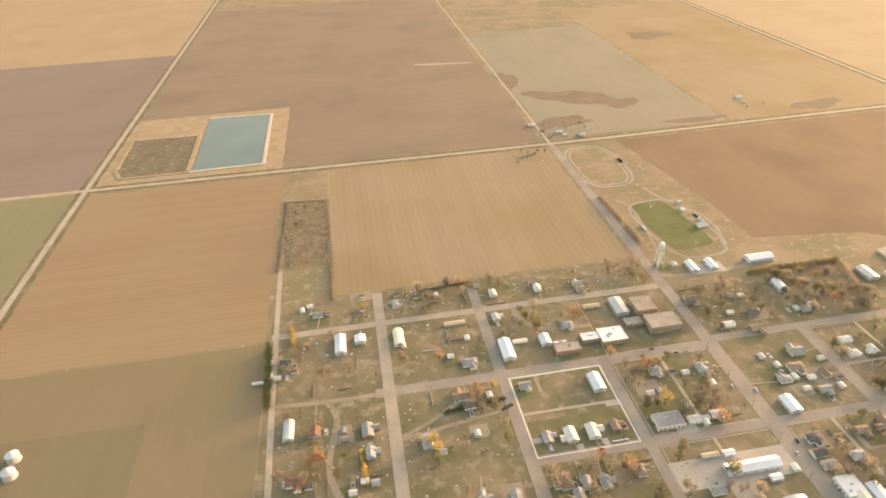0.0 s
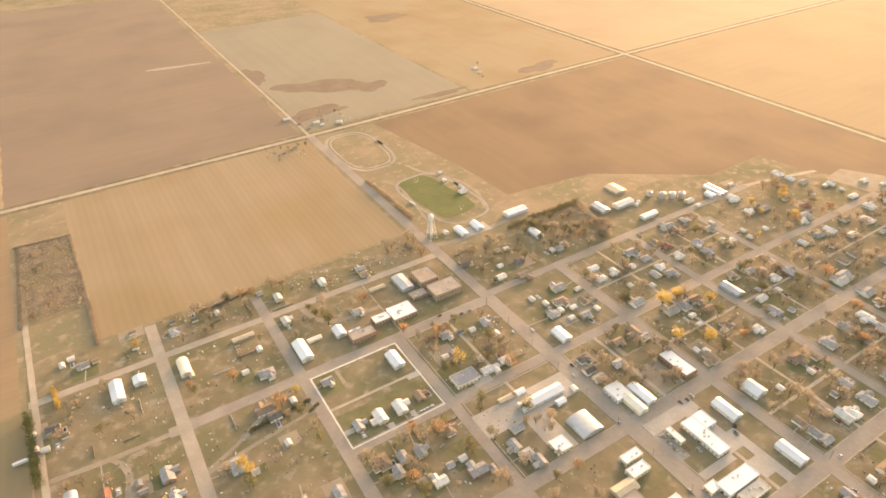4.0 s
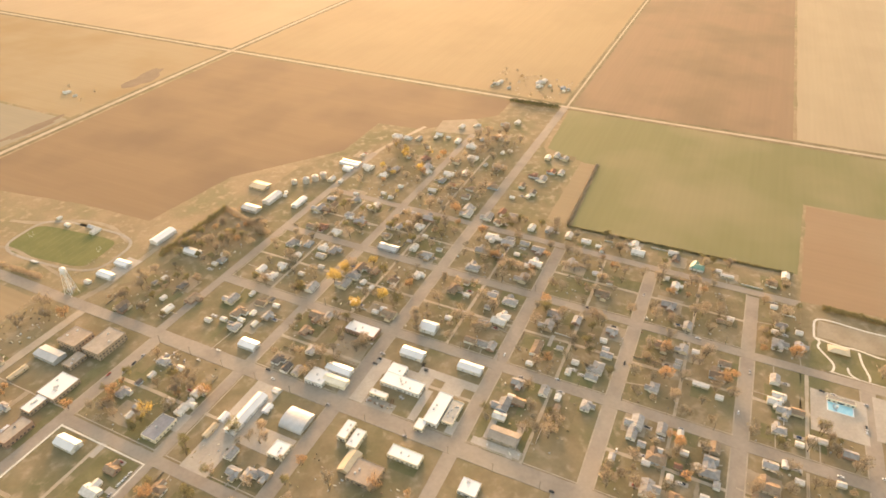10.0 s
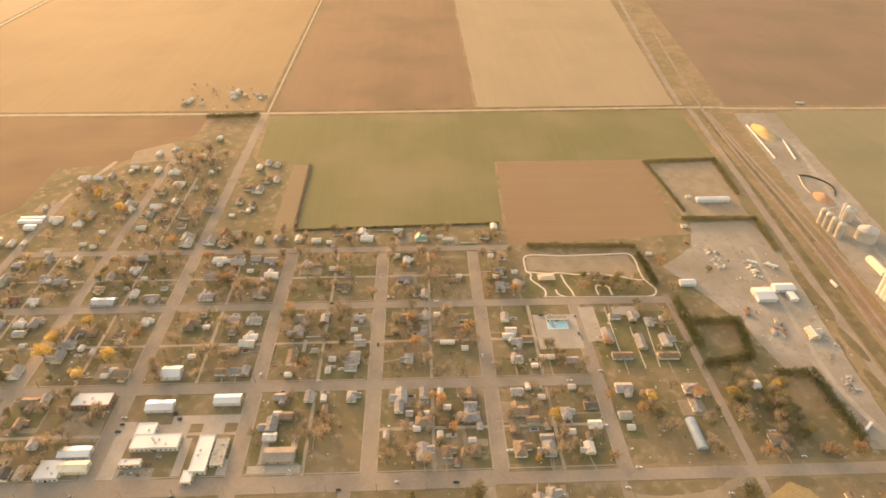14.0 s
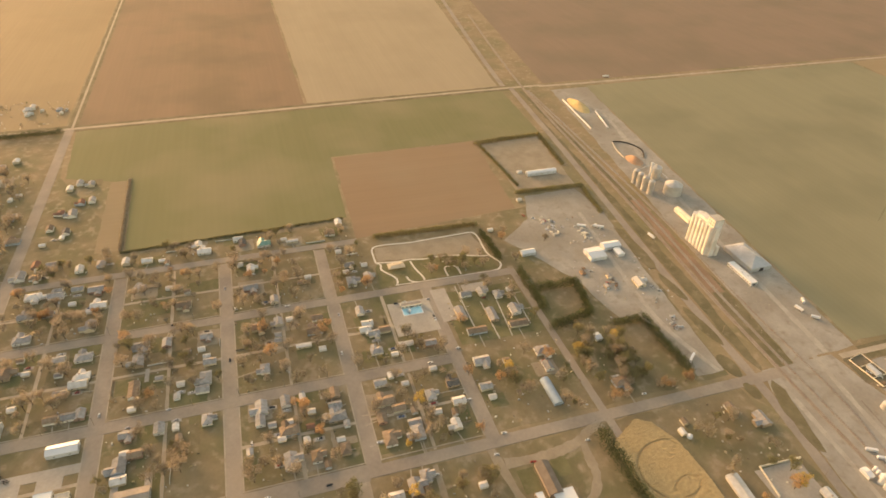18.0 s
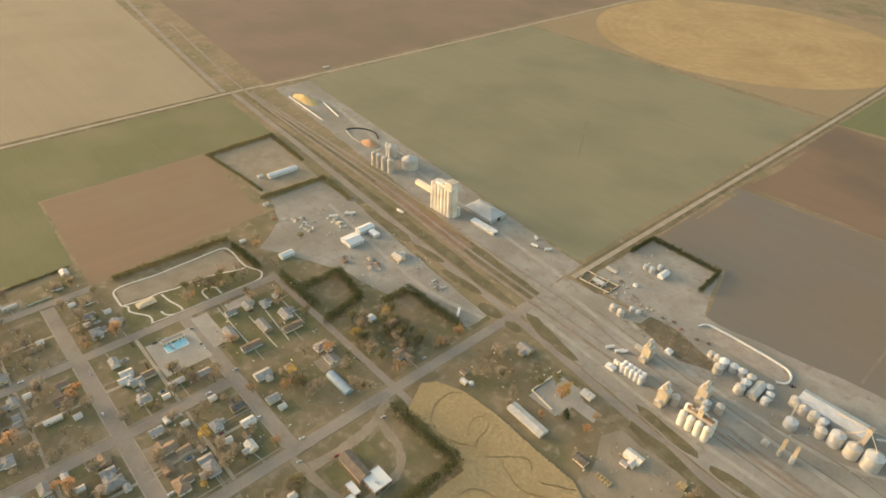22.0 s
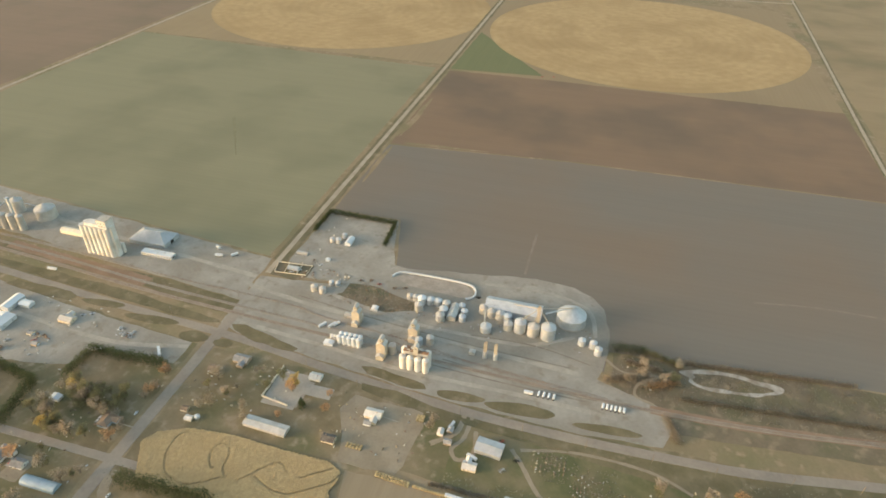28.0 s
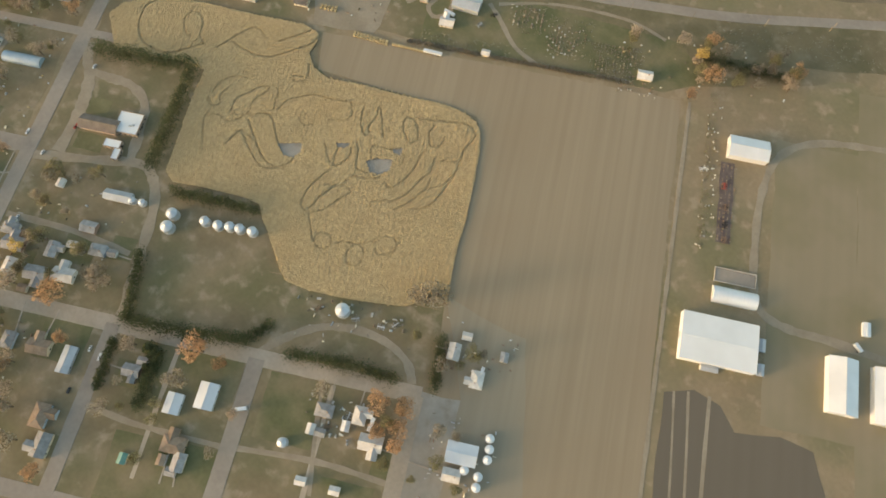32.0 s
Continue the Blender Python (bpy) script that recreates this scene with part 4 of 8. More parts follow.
STREETS.append([(670, -25, "mwx"), (682, -13, "swy"), (632, -23, "lgy"), (719, -44, "lsy"), (716, -79, "hwy"), (723, -69, "swy"), (603, -47, "mgx"), (628, -79, "sby"), (636, -89, "swy"), (678, -132, "swy"), (647, -140, "mgy"), (643, -158, "swy"), (634, -134, "swy"), (613, -137, "lgx"), (618, -158, "mgx"), (558, -136, "mgx"), (536, -140, "mwy"), (527, -136, "mwy"), (519, -144, "mgy"), (522, -156, "mby"), (492, -141, "mgy"), (483, -158, "swy"), (495, -173, "hwy"), (489, -198, "mgy"), (564, -48, "mgx"), (566, -60, "sw"), (560, -89, "mby"), (540, -84, "lby"), (520, -70, "hwy"), (561, -27, "lby")])
STREETS.append([(535, -45, "sgy"), (544, -46, "sgy"), (511, -88, "swy"), (564, 166, "mgy"), (561, 143, "lgy"), (534, 140, "mwy"), (524, 143, "lwy"), (515, 157, "mgy"), (484, 160, "mby"), (484, 146, "mgy"), (484, 136, "mgx"), (541, 91, "lgx"), (502, 92, "dbx"), (478, 92, "swy"), (512, 70, "sgy"), (499, 50, "sw"), (483, 53, "sw"), (500, 27, "lgx"), (486, 30, "mgy"), (522, 23, "mgy"), (448, 67, "mgx"), (448, 94, "mgy"), (428, 94, "swy"), (425, 85, "mby"), (415, 97, "lgx"), (401, 96, "mwy"), (447, 26, "mgx"), (446, 53, "swx"), (433, 50, "sb"), (497, -29, "mgx")])
STREETS.append([(447, -22, "lgx"), (432, -20, "mgx"), (400, -9, "sgx"), (449, -44, "mgx"), (451, -60, "swx"), (431, -66, "swy"), (447, -90, "mbx"), (432, -88, "mgy"), (420, -78, "swx"), (418, -88, "lgy"), (408, -95, "sgx"), (424, -45, "swy"), (414, -44, "lby"), (407, -37, "swy"), (425, -30, "sgy"), (381, -42, "lgx"), (380, -64, "mbx"), (369, -72, "sbx"), (399, -58, "sw"), (381, -89, "mbx"), (392, -87, "swy"), (409, -69, "sdy"), (414, -63, "sry"), (448, -135, "mgy"), (455, -147, "swx"), (441, -158, "sw"), (424, -134, "lby"), (413, -145, "mby"), (406, -158, "sbx"), (405, -127, "mbx")])
STREETS.append([(381, -129, "lbx"), (392, -155, "mgy"), (381, -155, "lgx"), (420, -178, "mgx"), (399, -179, "swy"), (429, -203, "mdy"), (406, -202, "mwy"), (380, -191, "mwx"), (394, -194, "sb"), (453, -190, "swy"), (416, -233, "mgy"), (327, -138, "lgx"), (335, -149, "mgx"), (314, -193, "sw"), (556, -260, "mgy"), (555, -279, "mgx"), (546, -296, "mgx"), (552, -313, "swy"), (516, -305, "lgx"), (514, -277, "dgx"), (525, -244, "dgx"), (493, -300, "dby"), (494, -252, "dby"), (447, -308, "lgy"), (425, -304, "mgx"), (450, -241, "lgy"), (444, -266, "sby"), (385, -365, "lby"), (402, -235, "swy"), (780, 458, "lwy")])
STREETS.append([(812, 488, "sw"), (723, 474, "swx"), (700, 432, "swy"), (684, 424, "mgx"), (679, 388, "lwx"), (646, 410, "mgy"), (673, 457, "mgy"), (636, 387, "lgy"), (644, 446, "mby"), (606, 426, "mry"), (602, 402, "mwy"), (788, 415, "lgx"), (765, 422, "mwy"), (747, 383, "swy"), (713, 381, "swy"), (718, 396, "swy"), (817, 374, "lgx"), (811, 332, "lwy"), (789, 334, "mgx"), (825, 311, "mwx"), (877, 320, "lwy"), (914, 338, "lwy"), (864, 293, "sgx"), (867, 273, "lgy"), (755, 334, "mwy"), (734, 312, "swy"), (730, 267, "lgx"), (758, 282, "mby"), (781, 312, "mry"), (802, 256, "lby")])
STREETS.append([(715, 215, "mby"), (731, 215, "swy"), (785, 220, "swy"), (687, 331, "sgy"), (660, 308, "mwy"), (663, 326, "swy"), (683, 305, "lgy"), (646, 333, "mgx"), (641, 344, "sgy"), (642, 291, "swy"), (623, 304, "sgy"), (612, 292, "mwx"), (604, 270, "lgy"), (622, 337, "mgy"), (622, 261, "sgy"), (677, 210, "lwy"), (642, 210, "lgy"), (604, 207, "lgy"), (899, 470, "lwy"), (900, 449, "mwy"), (883, 404, "swy"), (564, 383, "lgx"), (547, 391, "mgy"), (528, 378, "swy"), (546, 333, "lbx"), (548, 313, "mbx"), (528, 332, "lgy"), (523, 315, "swx"), (517, 301, "swx"), (510, 333, "lgx")])
STREETS.append([(487, 307, "swx"), (485, 259, "lby"), (482, 275, "swy"), (540, 284, "mby"), (532, 280, "sw"), (562, 262, "mwx"), (556, 212, "lbx"), (507, 196, "sw"), (573, 202, "sby"), (552, 193, "sw"), (542, 163, "sgy"), (449, 331, "lby"), (934, 406, "mwy"), (931, 388, "swy"), (980, 384, "mwx"), (1001, 360, "sw"), (967, 309, "mwx"), (926, 274, "swy"), (557, 442, "lgx"), (563, 421, "mgx"), (562, 398, "mwy"), (533, 419, "mwx"), (510, 422, "mwy"), (493, 442, "mwx"), (487, 421, "mwx"), (506, 392, "sw"), (489, 365, "lgx"), (478, 502, "sw"), (488, 499, "mgx"), (498, 505, "sw")])
STREETS.append([(432, 436, "lgx"), (417, 415, "lbx"), (450, 422, "swx"), (401, 422, "swy"), (396, 401, "mgx"), (408, 403, "sw"), (425, 381, "mgx"), (444, 383, "swy"), (440, 401, "mby"), (452, 319, "mgx"), (423, 329, "mbx"), (401, 305, "mgx"), (490, 269, "swy"), (370, 301, "mgx"), (659, 444, "mbx"), (643, 458, "lgx"), (599, 442, "mby"), (640, 404, "sw"), (388, 491, "mwx"), (414, 479, "lbx"), (401, 511, "sw"), (324, 434, "mgy"), (305, 431, "swx"), (324, 412, "sw"), (393, 437, "swy"), (423, 399, "swx"), (143, 329, "lby"), (160, 324, "mgy"), (176, 321, "mgy"), (210, 327, "mby")])
STREETS.append([(204, 295, "swx"), (191, 295, "sgx"), (98, 322, "mgy"), (72, 324, "mgx"), (175, 285, "mwx"), (208, 277, "lgx"), (162, 294, "sgx"), (283, 371, "mwx"), (287, 389, "swy"), (306, 373, "mwx"), (-120, 535, "sw"), (-118, 513, "sw"), (-110, 509, "swx"), (92, 491, "lgx"), (74, 505, "sw"), (33, 395, "lgy"), (-21, 419, "lgy"), (74, 444, "lbx"), (-78, 628, "sw"), (-87, 622, "sw"), (-68, 609, "mgx"), (-56, 610, "sbx"), (-15, 636, "sbx"), (25, 610, "mgy"), (50, 620, "sdx"), (75, 618, "swy"), (-102, 532, "mdx"), (-70, 427, "mry"), (-44, 424, "sgy"), (-42, 413, "sgx")])
STREETS.append([(-20, 392, "mgy"), (-27, 363, "swx"), (-18, 360, "sgx"), (-88, 374, "lrx"), (80, 395, "swy"), (102, 441, "swy"), (80, 431, "mdx"), (144, 605, "mwy"), (128, 626, "sgx"), (200, 604, "mwy"), (251, 603, "mgx"), (213, 529, "mgx"), (137, 559, "mwy"), (97, 531, "swy"), (140, 446, "mgx"), (142, 377, "mgy"), (164, 376, "lwy"), (185, 376, "lwy"), (208, 378, "mby"), (-16, 609, "sbx"), (27, 629, "sdx"), (-93, 517, "sbx"), (45, 381, "sgx"), (-76, 367, "sdx"), (-38, 353, "sw"), (276, 439, "mgx"), (258, 411, "swx"), (268, 412, "sgy"), (294, 371, "sw"), (292, 366, "swy")])
STREETS.append([(292, 435, "sdx"), (264, 296, "mgx"), (250, 281, "mgy"), (253, 268, "mgx"), (259, 256, "mgy"), (220, 272, "sgy"), (150, 313, "mgy"), (340, 304, "sw"), (375, 329, "mdx"), (369, 314, "mdx"), (409, 386, "sw"), (450, 394, "sdx"), (722, 118, "mwx"), (708, 71, "sbx"), (728, -18, "mdx"), (745, -143, "mwx"), (723, -130, "mbx"), (676, -336, "sw"), (722, 489, "mwx"), (802, 367, "mwx"), (784, 283, "mbx"), (717, 261, "lgx"), (915, 283, "swx"), (948, 333, "sgx"), (928, 210, "mwx"), (943, 199, "mgx"), (936, 183, "mgx"), (855, 196, "lgx"), (922, 408, "swx"), (924, 367, "mwx")])
STREETS.append([(993, 364, "sw"), (906, 432, "mgx"), (843, 390, "mrx"), (741, 219, "mrx"), (721, 232, "lgx"), (810, 197, "mdx"), (884, 189, "mrx"), (887, 176, "mgx"), (823, 218, "mbx"), (861, 211, "mrx"), (1022, 316, "mgx"), (1038, 300, "mwx"), (854, 337, "mbx"), (838, 416, "sbx"), (251, 590, "mbx"), (195, 612, "sdx"), (367, 621, "sgx"), (386, 616, "sw"), (468, 699, "mwx"), (464, 746, "sw"), (471, 771, "sw"), (430, 538, "swx"), (418, 541, "sgx"), (519, 583, "sdx"), (370, 543, "lbx"), (367, 537, "mdx"), (427, 506, "mdx"), (277, -163, "mgx"), (284, -147, "sw"), (263, -147, "mgx")])
STREETS.append([(252, -147, "sgx"), (297, -140, "mgy"), (301, -120, "lgx"), (280, -123, "lwx"), (323, -121, "mwy"), (275, -69, "lbx"), (204, -68, "mgx"), (254, -25, "lby"), (245, -7, "lgy"), (299, -69, "mgy"), (157, -27, "lbx"), (150, -17, "mgy"), (188, -11, "ssy"), (162, -16, "sby"), (153, -10, "sgx"), (306, -107, "sbx"), (199, -76, "sgx"), (63, -72, "mgx"), (62, -57, "sgx"), (69, -58, "sw"), (38, -74, "mwy"), (46, -65, "sw"), (26, -58, "lwx"), (-36, -116, "mwy"), (-52, -136, "sgy"), (-23, -145, "swx"), (-16, -132, "mwy"), (-32, -50, "mwx"), (66, -24, "swx"), (42, -23, "swx")])
STREETS.append([(307, -470, "lgx"), (326, -450, "mbx"), (315, -388, "swx"), (325, -397, "sbx"), (224, -469, "mwx"), (152, -441, "lwx"), (78, -444, "sgy"), (86, -439, "swy"), (77, -430, "sgx"), (52, -410, "mwx"), (181, -403, "mdx"), (-122, -395, "mwx"), (13, -387, "sw"), (154, -430, "sgx"), (386, 1080, "mwx"), (392, 1064, "swx"), (423, 1058, "mwx"), (345, 1127, "mwx"), (357, 1094, "sbx"), (364, 1063, "sgx"), (289, 989, "sgx"), (312, 996, "sbx"), (805, 1164, "mwx"), (799, 1136, "swx"), (1216, 399, "mwx"), (1257, 319, "lwx"), (1227, 321, "mwx"), (1238, 273, "mgx"), (1239, 301, "swx"), (1235, 261, "sgx")])
STREETS.append([(1195, 373, "sgx"), (1192, 408, "sdx"), (1206, 402, "mwx"), (1246, 327, "mwx"), (1221, 267, "swx"), (740, -405, "sw"), (543, -441, "sgx"), (558, -413, "sbx"), (526, -429, "sgx"), (522, -470, "lwx"), (558, -341, "sw"), (819, -439, "sw")])

for rows in STREETS:
    for i, (x, y, code) in enumerate(rows):
        put_house(x, y, code, i)
HOUSES = list(placed)


# ---- larger sheds and halls ----
def shed(x, y, w, d, h=4.5, rise=2.0, roof="white_metal", wall=None, axis="y", label="white metal shed with a low gable roof", name="shed", category="shed", turn=0.0, doors=1):
    """A metal hall with its ridge along x or y."""
    if axis == "x":
        w, d, turn = d, w, turn + 90
    ob = thing(name, x, y, label, category, turn=turn)
    wall_part = part("wall", gable_walls(w, d, h, rise), M[wall or roof], ob)
    roof_part = part("roof", gable_roof(w, d, h, rise, 0.35, 0.2), M[roof], ob)
    part("ridge_cap", box_bm(-0.35, -d / 2 - 0.3, h + rise + 0.1, 0.35, d / 2 + 0.3, h + rise + 0.3), M[roof], roof_part)
    for i in range(doors):
        s = -1 if i == 0 else 1
        part("sliding_door", box_bm(-min(2.6, w * 0.3), s * d / 2 - 0.07, 0, min(2.6, w * 0.3), s * d / 2 + 0.07, min(4.0, h * 0.85)), M["grey_metal"], wall_part)
    for k in range(max(1, int(d / 9))):
        yy = -d / 2 + (k + 0.5) * d / max(1, int(d / 9))
        window(wall_part, -w / 2, yy, 1.4, 1.2, 0.9, 2)
    placed.append((x, y, max(w, d) / 2 + 4))
    return ob


def quonset(x, y, w, d, h, material="white_metal", axis="y", label="white arched metal hall", name="arched_hall"):
    if axis == "x":
        w, d, turn = d, w, 90
    else:
        turn = 0
    ob = thing(name, x, y, label, "shed", turn=turn)
    bm = bmesh.new()
    n = 14
    prev = None
    for i in range(n + 1):
        a = math.pi * i / n
        p = (w / 2 * math.cos(a), h * math.sin(a) ** 0.85 if 0 < i < n else 0.0)
        row = [bm.verts.new((p[0], s * d / 2, p[1])) for s in (-1, 1)]
        if prev:
            bm.faces.new((prev[0], row[0], row[1], prev[1]))
        prev = row
    bmesh.ops.recalc_face_normals(bm, faces=bm.faces)
    roof_part = part("roof", bm, M[material], ob)
    for s in (-1, 1):
        bm = bmesh.new()
        bm.faces.new([bm.verts.new((w / 2 * 0.985 * math.cos(math.pi * i / n), s * (d / 2 - 0.3), h * 0.985 * math.sin(math.pi * i / n) ** 0.85 if 0 < i < n else 0)) for i in range(n + 1)])
        part("end_wall", bm, M[material], ob)
    part("door", box_bm(-w * 0.22, -d / 2 + 0.15, 0, w * 0.22, -d / 2 + 0.28, h * 0.6), M["grey_metal"], ob)
    for k in range(int(d / 3)):
        yy = -d / 2 + 1.5 + 3 * k
        bm = bmesh.new()
        pr = None
        for i in range(n + 1):
            a = math.pi * i / n
            q = (w / 2 * 1.008 * math.cos(a), h * 1.008 * math.sin(a) ** 0.85 if 0 < i < n else 0.0)
            row = [bm.verts.new((q[0], yy + s * 0.12, q[1])) for s in (-1, 1)]
            if pr:
                bm.faces.new((pr[0], row[0], row[1], pr[1]))
            pr = row
        part("rib", bm, M[material], roof_part)
    placed.append((x, y, max(w, d) / 2 + 4))
    return ob


def hall(x, y, w, d, h, roof, wall, label, name="shop_building", category="building", windows=True, units=2):
    """A flat-roofed building with a parapet."""
    ob = thing(name, x, y, label, category)
    wall_part = part("wall", box_bm(-w / 2, -d / 2, -0.3, w / 2, d / 2, h), M[wall], ob)
    roof_part = part("roof", box_bm(-w / 2 + 0.3, -d / 2 + 0.3, h, w / 2 - 0.3, d / 2 - 0.3, h + 0.12), M[roof], ob)
    for x0, y0, x1, y1 in ((-w / 2, -d / 2, w / 2, -d / 2 + 0.3), (-w / 2, d / 2 - 0.3, w / 2, d / 2), (-w / 2, -d / 2 + 0.3, -w / 2 + 0.3, d / 2 - 0.3), (w / 2 - 0.3, -d / 2 + 0.3, w / 2, d / 2 - 0.3)):
        part("parapet", box_bm(x0, y0, h, x1, y1, h + 0.55), M[wall], ob)
    rnd = random.Random(int(x * 3 + y))
    for k in range(units):
        ux, uy = rnd.uniform(-w * 0.3, w * 0.3), rnd.uniform(-d * 0.3, d * 0.3)
        part("roof_unit", box_bm(ux - 0.9, uy - 0.7, h + 0.1, ux + 0.9, uy + 0.7, h + 1.2), M["grey_metal"], roof_part)
    if windows:
        for lvl in range(max(1, int(h / 4))):
            for k in range(int(w / 4)):
                for s in (-1, 1):
                    window(wall_part, -w / 2 + (k + 0.5) * w / int(w / 4), s * d / 2, 1.0 + lvl * 3.6, 1.8, 1.5, 1 if s > 0 else 3)
            for k in range(int(d / 4)):
                window(wall_part, -w / 2, -d / 2 + (k + 0.5) * d / int(d / 4), 1.0 + lvl * 3.6, 1.8, 1.5, 2)
                window(wall_part, w / 2, -d / 2 + (k + 0.5) * d / int(d / 4), 1.0 + lvl * 3.6, 1.8, 1.5, 0)
    part("door", box_bm(-w / 2 - 0.06, -1, 0, -w / 2 + 0.06, 1, 2.2), M["dark"], wall_part)
    placed.append((x, y, max(w, d) / 2 + 4))
    return ob


# north edge of town
shed(-43, 548, 12, 30, 4.5, 2.5)
quonset(22, 547, 12, 27, 6, "cream_metal", label="cream arched metal hall beside the gravel street")
shed(26, 532, 5, 8, 2.5, 1.0, "tan_metal", label="low tan lean-to beside the arched hall")
shed(-21, 553, 12, 12, 4, 2)
quonset(-96, 434, 11, 25, 5, "galv", label="galvanised arched metal hall")
shed(88, 559, 24, 6, 2.6, 0.8, "tan_metal", axis="x", label="long tan mobile home", name="mobile_home", category="home")
shed(251, 556, 20, 6, 2.6, 0.8, "tan_metal", axis="x", label="long tan mobile home", name="mobile_home", category="home")
shed(135, 501, 13, 31, 5, 3)
shed(153, 513, 16, 5, 2.6, 0.8, "cream_metal", axis="x", label="low cream outbuilding beside the long shed")
shed(180, 508, 11, 16, 4.5, 2.5)
shed(211, 435, 12, 23, 4.5, 2.5)
# school
shed(281, 547, 15, 30, 5, 1.6, "grey_metal", label="pale grey metal school workshop", name="workshop", category="building")
hall(308, 540, 24, 26, 9, "brown_roof", "brown_brick", "brown brick school gymnasium with a flat roof", "gymnasium", "school")
hall(316, 507, 36, 24, 9, "flat_roof", "brown_brick", "two storey brown brick school with a flat roof", "school", "school")
hall(286, 517, 20, 12, 4.5, "flat_roof", "brown_brick", "low brick link of the school", "school_link", "school")
hall(254, 500, 30, 24, 5, "white_roof", "brown_brick", "school wing with a bright white flat roof", "school_wing", "school", units=6)
hall(229, 502, 20, 13, 4.6, "white_roof", "brown_brick", "low school wing with a white flat roof", "school_wing", "school", units=3)
hall(199, 488, 28, 14, 7, "flat_roof", "brick", "old red brick school building with a grey roof", "old_school", "school")
hall(195, 499, 15, 7, 4, "white_roof", "brick", "low annex with a white roof", "annex", "school", False)
hall(258, 374, 27, 17, 4, "slate", "cream_metal", "slate grey roofed office with a pale forecourt", "office", units=1)
# along the main street
shed(305, 312, 49, 11, 4.5, 2.2, axis="x", label="very long white metal shed", doors=2)
shed(293, 329, 10, 6, 3, 1.2, axis="x", label="small white storage shed")
shed(318, 298, 10, 6, 3, 1.2, axis="x", label="small white storage shed")
shed(276, 330, 16, 5, 2.6, 0.8, "tan_metal", axis="x", label="low tan storage shed")
quonset(319, 265, 25, 25, 6.0, "grey_metal", label="broad grey arched roof hall", axis="y")
hall(284, 259, 16, 15, 4.5, "white_roof", "cream_metal", "white roofed shop beside the fence", units=2)
hall(371, 277, 18, 20, 5, "white_roof", "white_metal", "white roofed shop on the main street")
shed(389, 263, 11, 27, 4.5, 1.8, "white_metal", label="long white store roof on the main street")
shed(374, 258, 11, 25, 4.5, 1.8, "cream_metal", label="long cream store roof on the main street")
hall(449, 272, 16, 36, 5, "white_roof", "brick", "brick hall with a bright white flat roof", units=3)
slab("yard_ground", rect(402, 252, 440, 292), 0.13, M["track"], "bare tan lot between the shops", "ground")
shed(440, 206, 12, 25, 4.5, 2.2, "white_metal", label="white roofed metal hall")
hall(398, 196, 15, 42, 5, "white_roof", "white_metal", "large shop with a bright white flat roof", units=5)
hall(412, 209, 13, 17, 5, "white_roof", "white_metal", "white roofed shop annex", units=1)
hall(377, 211, 6, 18, 4, "white_roof", "cream_metal", "narrow shop with a white roof", units=1)
slab("yard_ground", rect(358, 190, 373, 222), 0.215, M["dirt"], "bare lot beside the narrow shop", "ground")
hall(384, 151, 38, 14, 5, "white_roof", "white_metal", "long store with a bright white roof", units=2)
hall(361, 158, 12, 9, 4, "white_roof", "cream_metal", "white roofed store front", units=0)
hall(386, 137, 28, 11, 3.6, "concrete", "cream_metal", "low grey roofed store annex", units=8)
shed(446, 144, 11, 25, 4.5, 1.8, label="white metal hall with pale blue sides")
shed(483, 208, 15, 18, 5, 4, "white_metal", label="white church with a steep pale roof", name="church", category="church")
hall(327, 216, 20, 9, 5, "white_roof", "cream_metal", "cream walled shop with a white roof")
hall(322, 203, 20, 10, 5, "white_roof", "cream_metal", "cream walled shop with a pale roof")
hall(325, 155, 12, 30, 4.5, "white_roof", "cream_metal", "white roofed shop on the main street")
hall(319, 92, 14, 16, 4.5, "white_roof", "white_metal", "white roofed shop on the corner")
shed(300, 196, 22, 12, 3.5, 2, "tan_metal", axis="x", label="tan roofed hall beside the lawn", name="hall")
hall(295, 178, 22, 26, 4.2, "brown_roof", "brown_brick", "broad tan roofed building beside a green lawn")
shed(485, 545, 11, 22, 4, 2)
shed(598, 322, 12, 26, 3.4, 2.2, "grey_metal", label="long grey roofed house", name="long_house", category="house")
shed(637, 535, 31, 12, 5, 2.4, "galv", axis="x", label="galvanised metal farm shed")
shed(602, 545, 14, 25, 4, 2, "old_galv", label="old galvanised farm shed")
shed(644, 493, 27, 9, 4, 1.8, axis="x")
shed(660, 575, 20, 26, 3, 1.5, "tan_metal", label="open tan storage shed at the field's edge")
quonset(784, 491, 7, 33, 4, "white_metal", label="long white hoop house")
quonset(776, 491, 7, 33, 4, "white_metal", label="long white hoop house")
shed(760, 484, 9, 14, 3.5, 1.8)
shed(380, 370, 12, 20, 4, 2)
shed(381, 84, 15, 27, 3.6, 2.0, "flat_roof", label="grey roofed clinic with a curved drive", name="clinic", category="building")
# east of town
quonset(393, -293, 34, 10, 4.5, "blue_metal", axis="x", label="long blue arched metal hall")
shed(614, -364, 9, 18, 4, 2)
shed(450, -374, 10, 7, 3, 1.4)
shed(588, -446, 22, 22, 5, 2, label="white machine hall of the dealer", doors=2)
shed(600, -475, 12, 24, 5, 2, label="white machine hall of the dealer")
shed(584, -478, 14, 9, 4, 1, "white_metal", axis="x", label="white lean-to of the machine dealer")
shed(808, -471, 9, 48, 5, 1.6, label="long white open fronted shed", doors=2)
hall(554, -194, 6, 24, 3.2, "flat_roof", "cream_metal", "low bath house beside the pool", "bath_house", units=0)
